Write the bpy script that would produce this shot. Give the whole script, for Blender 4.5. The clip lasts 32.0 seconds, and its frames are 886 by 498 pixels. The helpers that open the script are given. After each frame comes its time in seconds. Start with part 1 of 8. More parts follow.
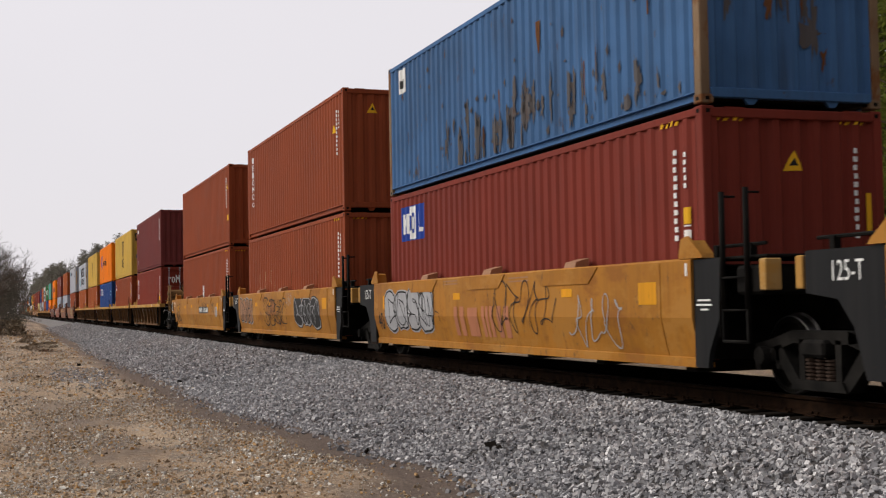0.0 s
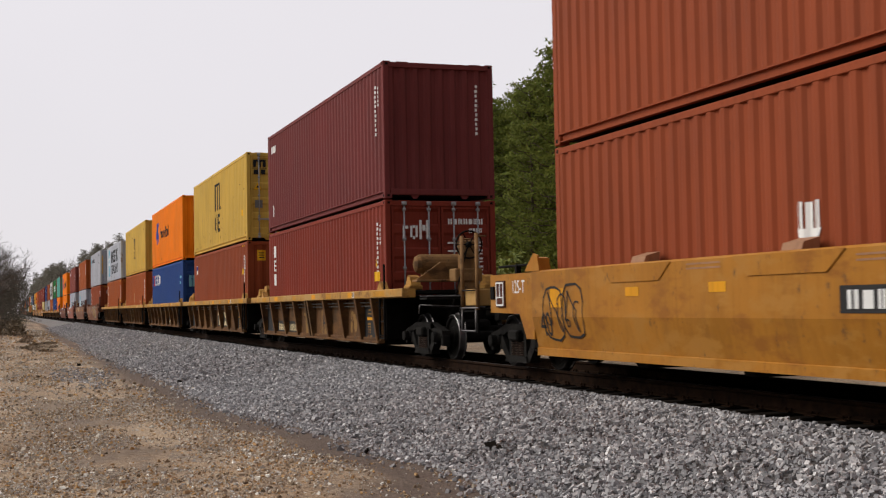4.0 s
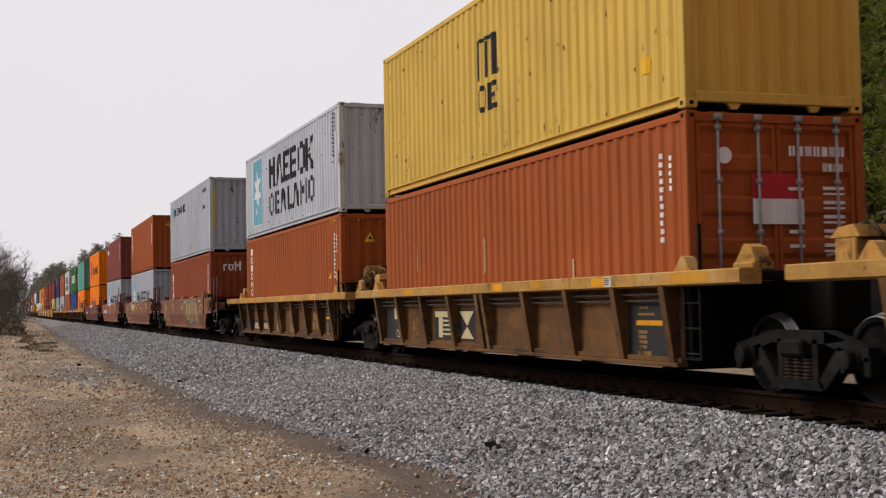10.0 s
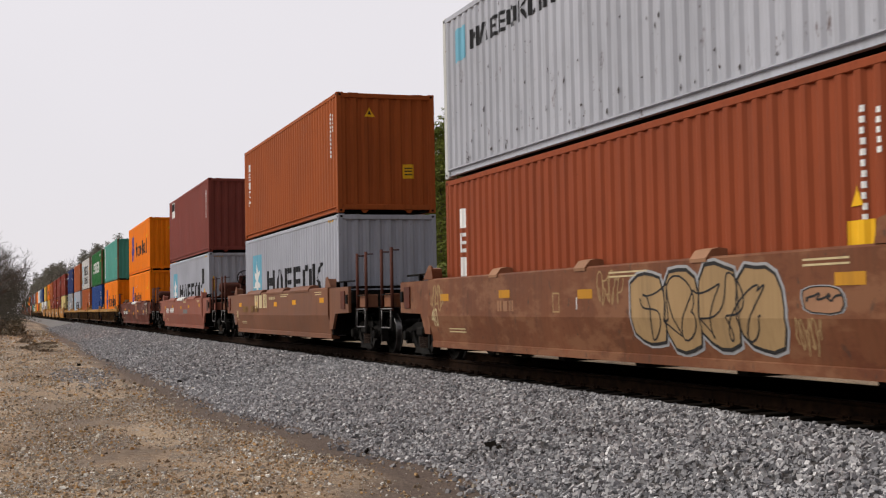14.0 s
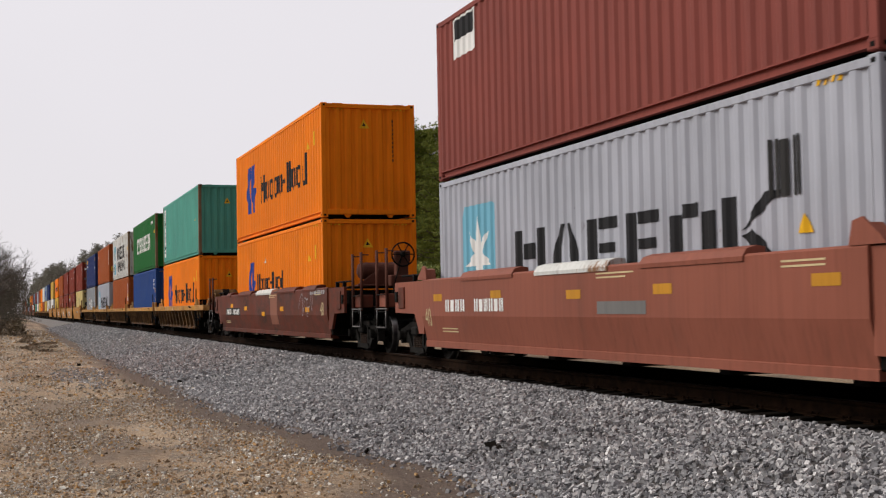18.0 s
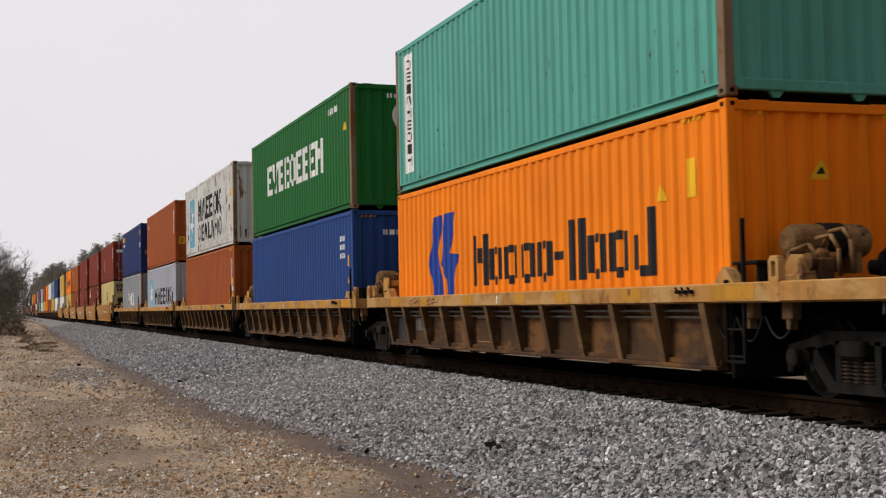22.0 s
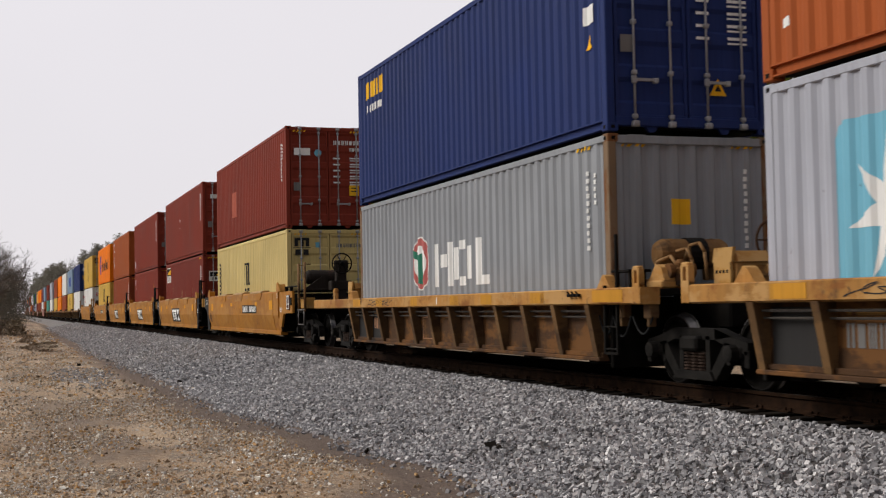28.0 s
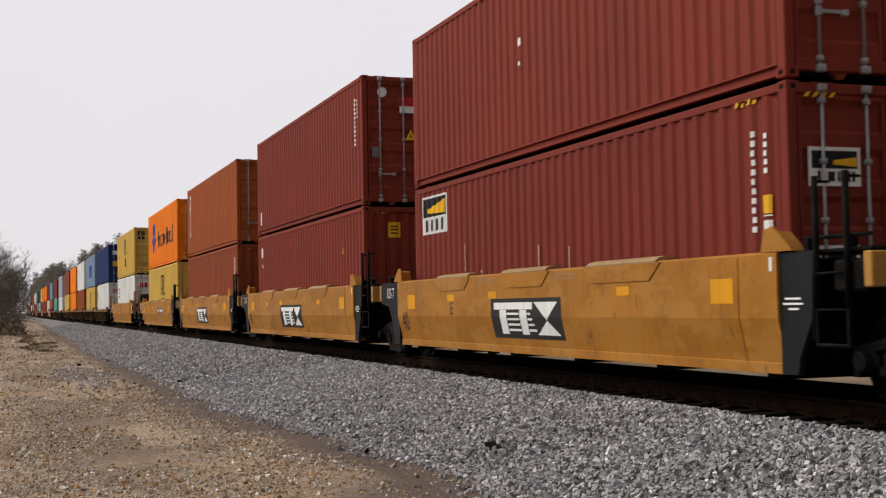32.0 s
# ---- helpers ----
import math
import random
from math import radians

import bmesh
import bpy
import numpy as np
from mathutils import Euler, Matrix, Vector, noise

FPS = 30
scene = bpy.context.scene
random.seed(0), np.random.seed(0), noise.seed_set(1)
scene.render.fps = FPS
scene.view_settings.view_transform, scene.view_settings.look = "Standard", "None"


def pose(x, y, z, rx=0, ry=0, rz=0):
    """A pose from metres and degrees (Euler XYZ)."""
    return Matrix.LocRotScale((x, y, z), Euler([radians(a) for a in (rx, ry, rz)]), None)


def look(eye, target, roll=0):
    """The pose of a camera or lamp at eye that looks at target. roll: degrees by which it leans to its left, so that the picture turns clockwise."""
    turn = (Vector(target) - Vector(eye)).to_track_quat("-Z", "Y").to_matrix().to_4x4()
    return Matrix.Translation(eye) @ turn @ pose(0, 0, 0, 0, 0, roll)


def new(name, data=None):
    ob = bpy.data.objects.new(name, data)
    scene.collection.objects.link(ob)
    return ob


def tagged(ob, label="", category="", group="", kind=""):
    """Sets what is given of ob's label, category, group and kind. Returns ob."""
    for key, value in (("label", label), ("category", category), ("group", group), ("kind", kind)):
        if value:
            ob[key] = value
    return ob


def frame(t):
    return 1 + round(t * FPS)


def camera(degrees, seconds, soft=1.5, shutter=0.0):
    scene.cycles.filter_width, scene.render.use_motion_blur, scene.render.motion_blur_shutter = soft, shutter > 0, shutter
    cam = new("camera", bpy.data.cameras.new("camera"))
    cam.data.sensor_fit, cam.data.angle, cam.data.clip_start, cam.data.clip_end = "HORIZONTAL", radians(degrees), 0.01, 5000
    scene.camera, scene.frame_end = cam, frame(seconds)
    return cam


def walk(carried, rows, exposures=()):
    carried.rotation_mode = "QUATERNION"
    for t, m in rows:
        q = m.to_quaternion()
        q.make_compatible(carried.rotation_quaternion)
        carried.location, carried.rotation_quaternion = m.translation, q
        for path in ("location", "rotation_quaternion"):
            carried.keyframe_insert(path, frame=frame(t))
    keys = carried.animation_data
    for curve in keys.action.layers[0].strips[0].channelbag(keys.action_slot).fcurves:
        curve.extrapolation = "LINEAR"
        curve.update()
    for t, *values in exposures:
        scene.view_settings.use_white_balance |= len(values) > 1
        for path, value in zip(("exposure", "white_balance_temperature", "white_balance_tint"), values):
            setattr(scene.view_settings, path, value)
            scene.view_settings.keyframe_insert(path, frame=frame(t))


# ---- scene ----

# the camera stands still beside the line
eye = (0.0, 0.0, 1.01)
cam = camera(38.62, 32.0, soft=1.2, shutter=0.12)
YAW, PITCH = radians(19.10), radians(2.54)
ahead = Vector((-math.cos(YAW) * math.cos(PITCH), math.sin(YAW) * math.cos(PITCH), math.sin(PITCH)))
CAM_POSE = look(eye, Vector(eye) + ahead * 10, -1.065)
walk(cam, [(0.0, CAM_POSE), (32.0, CAM_POSE)])
scene.view_settings.exposure = 0.0

# metres that the train has run at each time
RUN = [(0, 0.0), (4, 39.94), (8, 79.72), (12, 119.38), (16, 159.01), (20, 198.65), (24, 238.38), (25.5, 253.34), (27.5, 273.58), (28, 278.62), (28.5, 283.28), (32, 318.37)]
TRACK_Y = 8.615
HIGH = 2.868     # container height
LOW_BOX = 2.591  # height of the few lower boxes
LONG = 12.192    # container length
BASE = 0.34      # well floor above the rail

# ---- overcast daylight ----
SUN_EL, SUN_AZ = radians(36), radians(212)
world = bpy.data.worlds.new("overcast_sky")
scene.world = world
world.use_nodes = True
nt = world.node_tree
nt.nodes.clear()
w_out = nt.nodes.new("ShaderNodeOutputWorld")
w_bg = nt.nodes.new("ShaderNodeBackground")
w_sky = nt.nodes.new("ShaderNodeTexSky")
w_sky.sky_type = "NISHITA"
w_sky.sun_disc = False
w_sky.sun_elevation, w_sky.sun_rotation = SUN_EL, SUN_AZ
w_co = nt.nodes.new("ShaderNodeTexCoord")
w_sep = nt.nodes.new("ShaderNodeSeparateXYZ")
w_ramp = nt.nodes.new("ShaderNodeValToRGB")
w_ramp.color_ramp.elements[0].position, w_ramp.color_ramp.elements[0].color = 0.0, (0.80, 0.765, 0.80, 1)
w_ramp.color_ramp.elements[1].position, w_ramp.color_ramp.elements[1].color = 1.0, (1.0, 0.97, 1.02, 1)
e = w_ramp.color_ramp.elements.new(0.30)
e.color = (0.86, 0.825, 0.86, 1)
w_noise = nt.nodes.new("ShaderNodeTexNoise")
w_noise.inputs["Scale"].default_value, w_noise.inputs["Detail"].default_value = 2.2, 4
w_nr = nt.nodes.new("ShaderNodeMapRange")
w_nr.inputs["To Min"].default_value, w_nr.inputs["To Max"].default_value = 0.93, 1.05
w_mul = nt.nodes.new("ShaderNodeMix")
w_mul.data_type, w_mul.blend_type = "RGBA", "MULTIPLY"
w_mul.inputs[0].default_value = 1.0
w_dim = nt.nodes.new("ShaderNodeMix")
w_dim.data_type, w_dim.blend_type = "RGBA", "MULTIPLY"
w_dim.inputs[0].default_value, w_dim.inputs[7].default_value = 1.0, (0.1, 0.1, 0.1, 1)
w_mix = nt.nodes.new("ShaderNodeMix")
w_mix.data_type = "RGBA"
w_mix.inputs[0].default_value = 0.95
ln = nt.links.new
ln(w_co.outputs["Generated"], w_sep.inputs[0])
ln(w_sep.outputs["Z"], w_ramp.inputs[0])
ln(w_co.outputs["Generated"], w_noise.inputs["Vector"])
ln(w_noise.outputs["Fac"], w_nr.inputs["Value"])
ln(w_ramp.outputs[0], w_mul.inputs[6])
ln(w_nr.outputs[0], w_mul.inputs[7])
ln(w_sky.outputs[0], w_dim.inputs[6])
ln(w_dim.outputs[2], w_mix.inputs[6])
# the cloud is thinner towards the sun and thickens smoothly away from it
w_dot = nt.nodes.new("ShaderNodeVectorMath")
w_dot.operation = "DOT_PRODUCT"
w_dot.inputs[1].default_value = (-0.91, -0.41, 0.0)
w_far = nt.nodes.new("ShaderNodeMapRange")
w_far.interpolation_type = "SMOOTHSTEP"
w_far.inputs["From Min"].default_value, w_far.inputs["From Max"].default_value = -1.0, 0.45
w_far.inputs["To Min"].default_value, w_far.inputs["To Max"].default_value = 0.27, 1.0
w_thick = nt.nodes.new("ShaderNodeMix")
w_thick.data_type, w_thick.blend_type = "RGBA", "MULTIPLY"
w_thick.inputs[0].default_value = 1.0
ln(w_co.outputs["Generated"], w_dot.inputs[0])
ln(w_dot.outputs["Value"], w_far.inputs["Value"])
ln(w_mul.outputs[2], w_thick.inputs[6])
ln(w_far.outputs[0], w_thick.inputs[7])
ln(w_thick.outputs[2], w_mix.inputs[7])
ln(w_mix.outputs[2], w_bg.inputs[0])
ln(w_bg.outputs[0], w_out.inputs[0])
w_bg.inputs[1].default_value = 1.0

sun = new("sun", bpy.data.lights.new("sun", "SUN"))
sun.data.energy, sun.data.angle, sun.data.color = 2.35, radians(35), (1.0, 0.95, 0.87)
sun.matrix_world = look((-60, -95, 82), (0, 0, 0))


# ---- materials ----
def nodes_of(name):
    m = bpy.data.materials.new(name)
    m.use_nodes = True
    return m, m.node_tree, m.node_tree.nodes["Principled BSDF"]


def add_noise(t, scale, detail=5.0, stretch=None, world_space=False, seeded=True, rough=0.55):
    n = t.nodes.new("ShaderNodeTexNoise")
    n.noise_dimensions = "4D" if seeded else "3D"
    n.inputs["Scale"].default_value, n.inputs["Detail"].default_value = scale, detail
    n.inputs["Roughness"].default_value = rough
    co = t.nodes.new("ShaderNodeTexCoord")
    mp = t.nodes.new("ShaderNodeMapping")
    if stretch:
        mp.inputs["Scale"].default_value = stretch
    t.links.new(co.outputs["Object"], mp.inputs[0])
    t.links.new(mp.outputs[0], n.inputs["Vector"])
    if seeded:
        info = t.nodes.new("ShaderNodeObjectInfo")
        mu = t.nodes.new("ShaderNodeMath")
        mu.operation = "MULTIPLY"
        mu.inputs[1].default_value = 37.0
        t.links.new(info.outputs["Random"], mu.inputs[0])
        t.links.new(mu.outputs[0], n.inputs["W"])
    return n


def add_ramp(t, src, lo, hi, a=0.0, b=1.0):
    r = t.nodes.new("ShaderNodeMapRange")
    r.inputs["From Min"].default_value, r.inputs["From Max"].default_value = lo, hi
    r.inputs["To Min"].default_value, r.inputs["To Max"].default_value = a, b
    t.links.new(src, r.inputs["Value"])
    return r.outputs[0]


def add_mix(t, fac, a, b, mode="MIX"):
    m = t.nodes.new("ShaderNodeMix")
    m.data_type, m.blend_type = "RGBA", mode
    for sock, val in ((m.inputs[0], fac), (m.inputs[6], a), (m.inputs[7], b)):
        if isinstance(val, bpy.types.NodeSocket):
            t.links.new(val, sock)
        elif isinstance(val, (int, float)):
            sock.default_value = val
        else:
            sock.default_value = (*val, 1)
    return m.outputs[2]


def add_bump(t, bsdf, src, strength, dist):
    b = t.nodes.new("ShaderNodeBump")
    b.inputs["Strength"].default_value, b.inputs["Distance"].default_value = strength, dist
    t.links.new(src, b.inputs["Height"])
    t.links.new(b.outputs[0], bsdf.inputs["Normal"])


RUST = (0.075, 0.032, 0.018)
GRIME = (0.05, 0.042, 0.035)


def paint(name, color, rust=0.06, dirt=0.25, gloss=0.62, fade=0.12, rust_color=RUST, patches=None):
    """Weathered paint on steel: faded patches, vertical dirt streaks, rust blooms, fine orange-peel."""
    m, t, b = nodes_of(name)
    big = add_noise(t, 0.55, 4)
    c = add_mix(t, add_ramp(t, big.outputs["Fac"], 0.3, 0.7), [x * (1 - fade) for x in color], [min(1, x * (1 + fade) + 0.003) for x in color])
    streak = add_noise(t, 1.0, 6, (5.0, 5.0, 0.35))
    c = add_mix(t, add_ramp(t, streak.outputs["Fac"], 0.5, 0.8, 0, dirt), c, GRIME)
    fine_streak = add_noise(t, 1.0, 5, (16.0, 16.0, 0.45), rough=0.6)
    c = add_mix(t, add_ramp(t, fine_streak.outputs["Fac"], 0.50, 0.75, 0, 0.30), c, [min(1, x * 1.28 + 0.004) for x in color])
    c = add_mix(t, add_ramp(t, fine_streak.outputs["Fac"], 0.48, 0.25, 0, 0.42), c, [x * 0.55 for x in color])
    ru = add_noise(t, 1.7, 9, (1.6, 1.6, 0.6), rough=0.68)
    edge = 0.70 - 0.46 * rust
    c = add_mix(t, add_ramp(t, ru.outputs["Fac"], edge, edge + 0.06, 0, min(0.95, 0.5 + rust * 3)), c, rust_color)
    chips = add_noise(t, 13.0, 4, (1, 1, 0.7), rough=0.6)
    at = 0.725 - 0.25 * min(rust, 0.25)
    c = add_mix(t, add_ramp(t, chips.outputs["Fac"], at, at + 0.03, 0, 0.75), c, rust_color)
    if patches:
        pa = add_noise(t, 1.3, 8, (0.8, 0.8, 1.7), rough=0.66)
        c = add_mix(t, add_ramp(t, pa.outputs["Fac"], 0.50, 0.57, 0, 0.85), c, patches[0])
        c = add_mix(t, add_ramp(t, pa.outputs["Fac"], 0.44, 0.37, 0, 0.85), c, patches[1])
        sc = add_noise(t, 9.0, 6, (1, 1, 0.5), rough=0.7)
        c = add_mix(t, add_ramp(t, sc.outputs["Fac"], 0.60, 0.66, 0, 0.6), c, GRIME)
    t.links.new(c, b.inputs["Base Color"])
    fine = add_noise(t, 45, 3, seeded=False)
    b.inputs["Metallic"].default_value = 0.0
    t.links.new(add_ramp(t, big.outputs["Fac"], 0.3, 0.7, gloss - 0.06, gloss + 0.14), b.inputs["Roughness"])
    b.inputs["Specular IOR Level"].default_value = 0.09
    add_bump(t, b, fine.outputs["Fac"], 0.12, 0.004)
    return m


def rough_stuff(name, c1, c2, scale=3.0, rough=0.85, bump=0.3, metal=0.0, island=None, fine=40.0, spec=0.25):
    m, t, b = nodes_of(name)
    big = add_noise(t, scale, 7)
    c = add_mix(t, add_ramp(t, big.outputs["Fac"], 0.32, 0.68), c1, c2)
    if island:
        g = t.nodes.new("ShaderNodeNewGeometry")
        r = t.nodes.new("ShaderNodeValToRGB")
        els = r.color_ramp.elements
        els[0].color, els[1].color = (*island[0], 1), (*island[-1], 1)
        for i, col in enumerate(island[1:-1]):
            els.new((i + 1) / (len(island) - 1)).color = (*col, 1)
        t.links.new(g.outputs["Random Per Island"], r.inputs[0])
        c = add_mix(t, 0.85, c, r.outputs[0])
    t.links.new(c, b.inputs["Base Color"])
    b.inputs["Roughness"].default_value, b.inputs["Metallic"].default_value = rough, metal
    b.inputs["Specular IOR Level"].default_value = spec
    f = add_noise(t, fine, 4, seeded=False)
    add_bump(t, b, f.outputs["Fac"], bump, 0.01)
    return m


COL = {
    "maroon": paint("maroon_paint", (0.180, 0.030, 0.019), 0.04, 0.16),
    "red": paint("red_oxide_paint", (0.205, 0.034, 0.020), 0.05, 0.16),
    "brown_orange": paint("orange_brown_paint", (0.335, 0.081, 0.020), 0.05, 0.16),
    "dull_red": paint("dull_red_paint", (0.225, 0.058, 0.046), 0.04, 0.14),
    "rust_red": paint("rust_red_paint", (0.262, 0.058, 0.021), 0.08, 0.18),
    "plum": paint("plum_paint", (0.160, 0.036, 0.034), 0.03, 0.15),
    "orange": paint("bright_orange_paint", (0.86, 0.215, 0.006), 0.03, 0.07),
    "yellow": paint("mustard_yellow_paint", (0.60, 0.385, 0.078), 0.12, 0.16),
    "cream": paint("cream_yellow_paint", (0.60, 0.475, 0.20), 0.07, 0.12),
    "old_blue": paint("worn_blue_paint", (0.052, 0.128, 0.275), 0.18, 0.45, 0.62, 0.25, (0.075, 0.050, 0.040)),
    "blue": paint("royal_blue_paint", (0.019, 0.058, 0.215), 0.05, 0.16),
    "navy": paint("navy_paint", (0.017, 0.032, 0.125), 0.02, 0.10),
    "green": paint("deep_green_paint", (0.014, 0.130, 0.028), 0.05, 0.16),
    "teal": paint("teal_paint", (0.095, 0.340, 0.275), 0.07, 0.16),
    "grey": paint("cool_grey_paint", (0.388, 0.400, 0.452), 0.10, 0.14),
    "light_grey": paint("light_grey_paint", (0.475, 0.495, 0.55), 0.16, 0.16),
    "worn_grey": paint("worn_grey_paint", (0.425, 0.435, 0.480), 0.20, 0.20),
    "silver_grey": paint("dull_silver_grey_paint", (0.27, 0.285, 0.305), 0.08, 0.16),
    "pale": paint("pale_grey_paint", (0.60, 0.60, 0.575), 0.30, 0.30, 0.62, 0.12, (0.22, 0.105, 0.045)),
    "steel_blue": paint("steel_blue_paint", (0.20, 0.28, 0.38), 0.05, 0.14),
    "rusty_post": paint("rusty_corner_paint", (0.21, 0.14, 0.085), 0.42, 0.4, 0.75, 0.25, (0.17, 0.070, 0.026)),
    "white": paint("off_white_paint", (0.72, 0.72, 0.69), 0.06, 0.12),
}
CAR_YELLOW = paint("wagon_yellow_paint", (0.365, 0.152, 0.020), 0.14, 0.30, 0.5, 0.2, (0.17, 0.065, 0.02), ((0.40, 0.185, 0.038), (0.27, 0.105, 0.020)))
CHORD_YELLOW = paint("worn_yellow_chord_paint", (0.43, 0.225, 0.055), 0.24, 0.4, 0.6, 0.2, RUST, ((0.44, 0.27, 0.10), (0.22, 0.105, 0.035)))
CAR_BROWN = paint("wagon_brown_paint", (0.250, 0.082, 0.053), 0.06, 0.20, 0.5)
CAR_TAN = paint("sun_bleached_wagon_paint", (0.190, 0.082, 0.046), 0.10, 0.25, 0.5, 0.2)
CAR_RUSTY = paint("faded_rusty_wagon_paint", (0.175, 0.066, 0.032), 0.16, 0.35, 0.5, 0.2, (0.10, 0.04, 0.02), ((0.23, 0.105, 0.055), (0.13, 0.045, 0.024)))
CAR_DARK_BROWN = paint("dark_wagon_brown_paint", (0.100, 0.028, 0.016), 0.12, 0.35, 0.55, 0.2, (0.03, 0.02, 0.016), ((0.132, 0.031, 0.017), (0.040, 0.019, 0.013)))
WEB_BROWN = paint("grimy_brown_web_paint", (0.118, 0.056, 0.022), 0.24, 0.5, 0.7, 0.25, (0.10, 0.042, 0.017), ((0.165, 0.080, 0.028), (0.060, 0.034, 0.018)))
WEB_RIB = paint("dirty_rib_paint", (0.105, 0.058, 0.025), 0.26, 0.5, 0.7, 0.25, RUST, ((0.18, 0.10, 0.042), (0.062, 0.033, 0.017)))
OLD_CHORD = paint("peeling_yellow_chord_paint", (0.40, 0.195, 0.052), 0.28, 0.40, 0.65, 0.25, (0.10, 0.052, 0.026), ((0.47, 0.275, 0.105), (0.235, 0.092, 0.026)))
WEB_RUST = paint("rusty_side_web_paint", (0.068, 0.034, 0.016), 0.28, 0.45, 0.7, 0.25, (0.085, 0.036, 0.018), ((0.165, 0.075, 0.025), (0.026, 0.020, 0.016)))
PANEL_GREY = paint("charcoal_wagon_paint", (0.0145, 0.0147, 0.0156), 0.05, 0.2, 0.6)
BLACK_STEEL = rough_stuff("grimy_black_steel", (0.004, 0.0036, 0.0033), (0.012, 0.0105, 0.009), 4, 0.7, spec=0.05)
FRAME_STEEL = rough_stuff("dusty_cast_steel", (0.006, 0.0055, 0.005), (0.019, 0.017, 0.015), 5, 0.8, spec=0.08)
SPRING_RUST = rough_stuff("rusty_springs", (0.026, 0.017, 0.013), (0.062, 0.040, 0.030), 12, 0.8, spec=0.1)
TREAD = rough_stuff("polished_wheel_tread", (0.26, 0.25, 0.245), (0.09, 0.086, 0.083), 3, 0.35, 0.05, 0.9)
GEAR_BROWN = paint("grimy_red_brown_gear_paint", (0.088, 0.030, 0.020), 0.20, 0.5, 0.7, 0.3, (0.022, 0.014, 0.010))
GEAR_DARK = paint("grimy_grey_brown_gear_paint", (0.060, 0.044, 0.030), 0.25, 0.5, 0.7, 0.3, (0.015, 0.012, 0.010))
GEAR_TAN = paint("grimy_tan_gear_paint", (0.20, 0.105, 0.040), 0.30, 0.5, 0.7, 0.3, (0.03, 0.02, 0.014), ((0.26, 0.15, 0.065), (0.06, 0.035, 0.018)))
GEAR_BLACK = paint("oily_dark_gear_paint", (0.020, 0.015, 0.012), 0.25, 0.5, 0.6, 0.3, (0.06, 0.03, 0.018))
WORN_BAR = rough_stuff("worn_bare_bar", (0.20, 0.19, 0.19), (0.10, 0.09, 0.085), 9, 0.5, 0.1, 0.3)
PIPE_GREY = rough_stuff("grimy_pipe", (0.045, 0.040, 0.036), (0.085, 0.075, 0.066), 9, 0.6, 0.1, spec=0.15)
GALV = rough_stuff("galvanised_steel", (0.38, 0.39, 0.40), (0.26, 0.26, 0.27), 9, 0.5, 0.1, 0.4)
RAIL_SIDE = rough_stuff("rusty_rail", (0.009, 0.005, 0.0032), (0.030, 0.015, 0.008), 8, 0.9, spec=0.05)
RAIL_HEAD = rough_stuff("worn_rail_head", (0.12, 0.105, 0.095), (0.06, 0.045, 0.036), 6, 0.45, 0.1, 0.8)
TIE_WOOD = rough_stuff("creosoted_timber", (0.007, 0.0055, 0.0045), (0.024, 0.019, 0.015), 6, 0.9, 0.6, spec=0.05)
INK = {
    "black": paint("black_lettering", (0.018, 0.018, 0.02), 0.02, 0.05),
    "white": paint("white_lettering", (0.78, 0.78, 0.76), 0.03, 0.12),
    "blue": paint("blue_lettering", (0.02, 0.055, 0.30), 0.02, 0.06),
    "sky": paint("sky_blue_panel", (0.17, 0.43, 0.56), 0.04, 0.06),
    "red": paint("red_lettering", (0.45, 0.03, 0.04), 0.03, 0.08),
    "yellow": paint("yellow_sticker", (0.80, 0.44, 0.02), 0.02, 0.1),
    "green": paint("green_logo", (0.03, 0.17, 0.11), 0.03, 0.1),
    "cream": paint("cream_stencil", (0.58, 0.47, 0.27), 0.05, 0.2),
    "grey": paint("grey_patch", (0.17, 0.165, 0.16), 0.05, 0.2),
    "pink": paint("pink_spray", (0.43, 0.17, 0.09), 0.02, 0.2),
    "silver": paint("silver_spray", (0.36, 0.36, 0.37), 0.04, 0.25),
    "reflector": paint("yellow_reflector", (0.68, 0.30, 0.014), 0.08, 0.25),
    "old_reflector": paint("faded_reflector", (0.50, 0.235, 0.025), 0.2, 0.4),
    "primer": paint("salmon_primer", (0.42, 0.11, 0.07), 0.03, 0.2),
    "panel": paint("black_panel_paint", (0.030, 0.029, 0.029), 0.05, 0.15),
    "gold": paint("faded_gold_stencil", (0.25, 0.135, 0.040), 0.36, 0.5),
    "rust": paint("rust_drips", (0.15, 0.062, 0.024), 0.3, 0.3),
    "bare": paint("bare_weathered_steel", (0.095, 0.086, 0.086), 0.3, 0.4),
    "tan": paint("tan_spray", (0.36, 0.235, 0.115), 0.05, 0.35),
    "dusty_rose": paint("dusty_rose_repaint", (0.235, 0.095, 0.062), 0.04, 0.2),
    "buff": paint("buff_repaint", (0.33, 0.175, 0.10), 0.04, 0.2),
}
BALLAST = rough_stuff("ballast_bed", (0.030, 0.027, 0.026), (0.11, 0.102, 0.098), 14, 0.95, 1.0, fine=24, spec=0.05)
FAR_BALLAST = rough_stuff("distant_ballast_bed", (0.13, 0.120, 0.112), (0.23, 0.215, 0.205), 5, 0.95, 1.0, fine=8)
STONE = rough_stuff("crushed_stone", (0.20, 0.20, 0.205), (0.30, 0.295, 0.29), 9, 0.9, 0.5,
                    island=[(0.09, 0.087, 0.090), (0.29, 0.287, 0.293), (0.17, 0.166, 0.172), (0.38, 0.372, 0.376), (0.47, 0.455, 0.45), (0.24, 0.232, 0.238), (0.36, 0.33, 0.322), (0.80, 0.78, 0.77)])
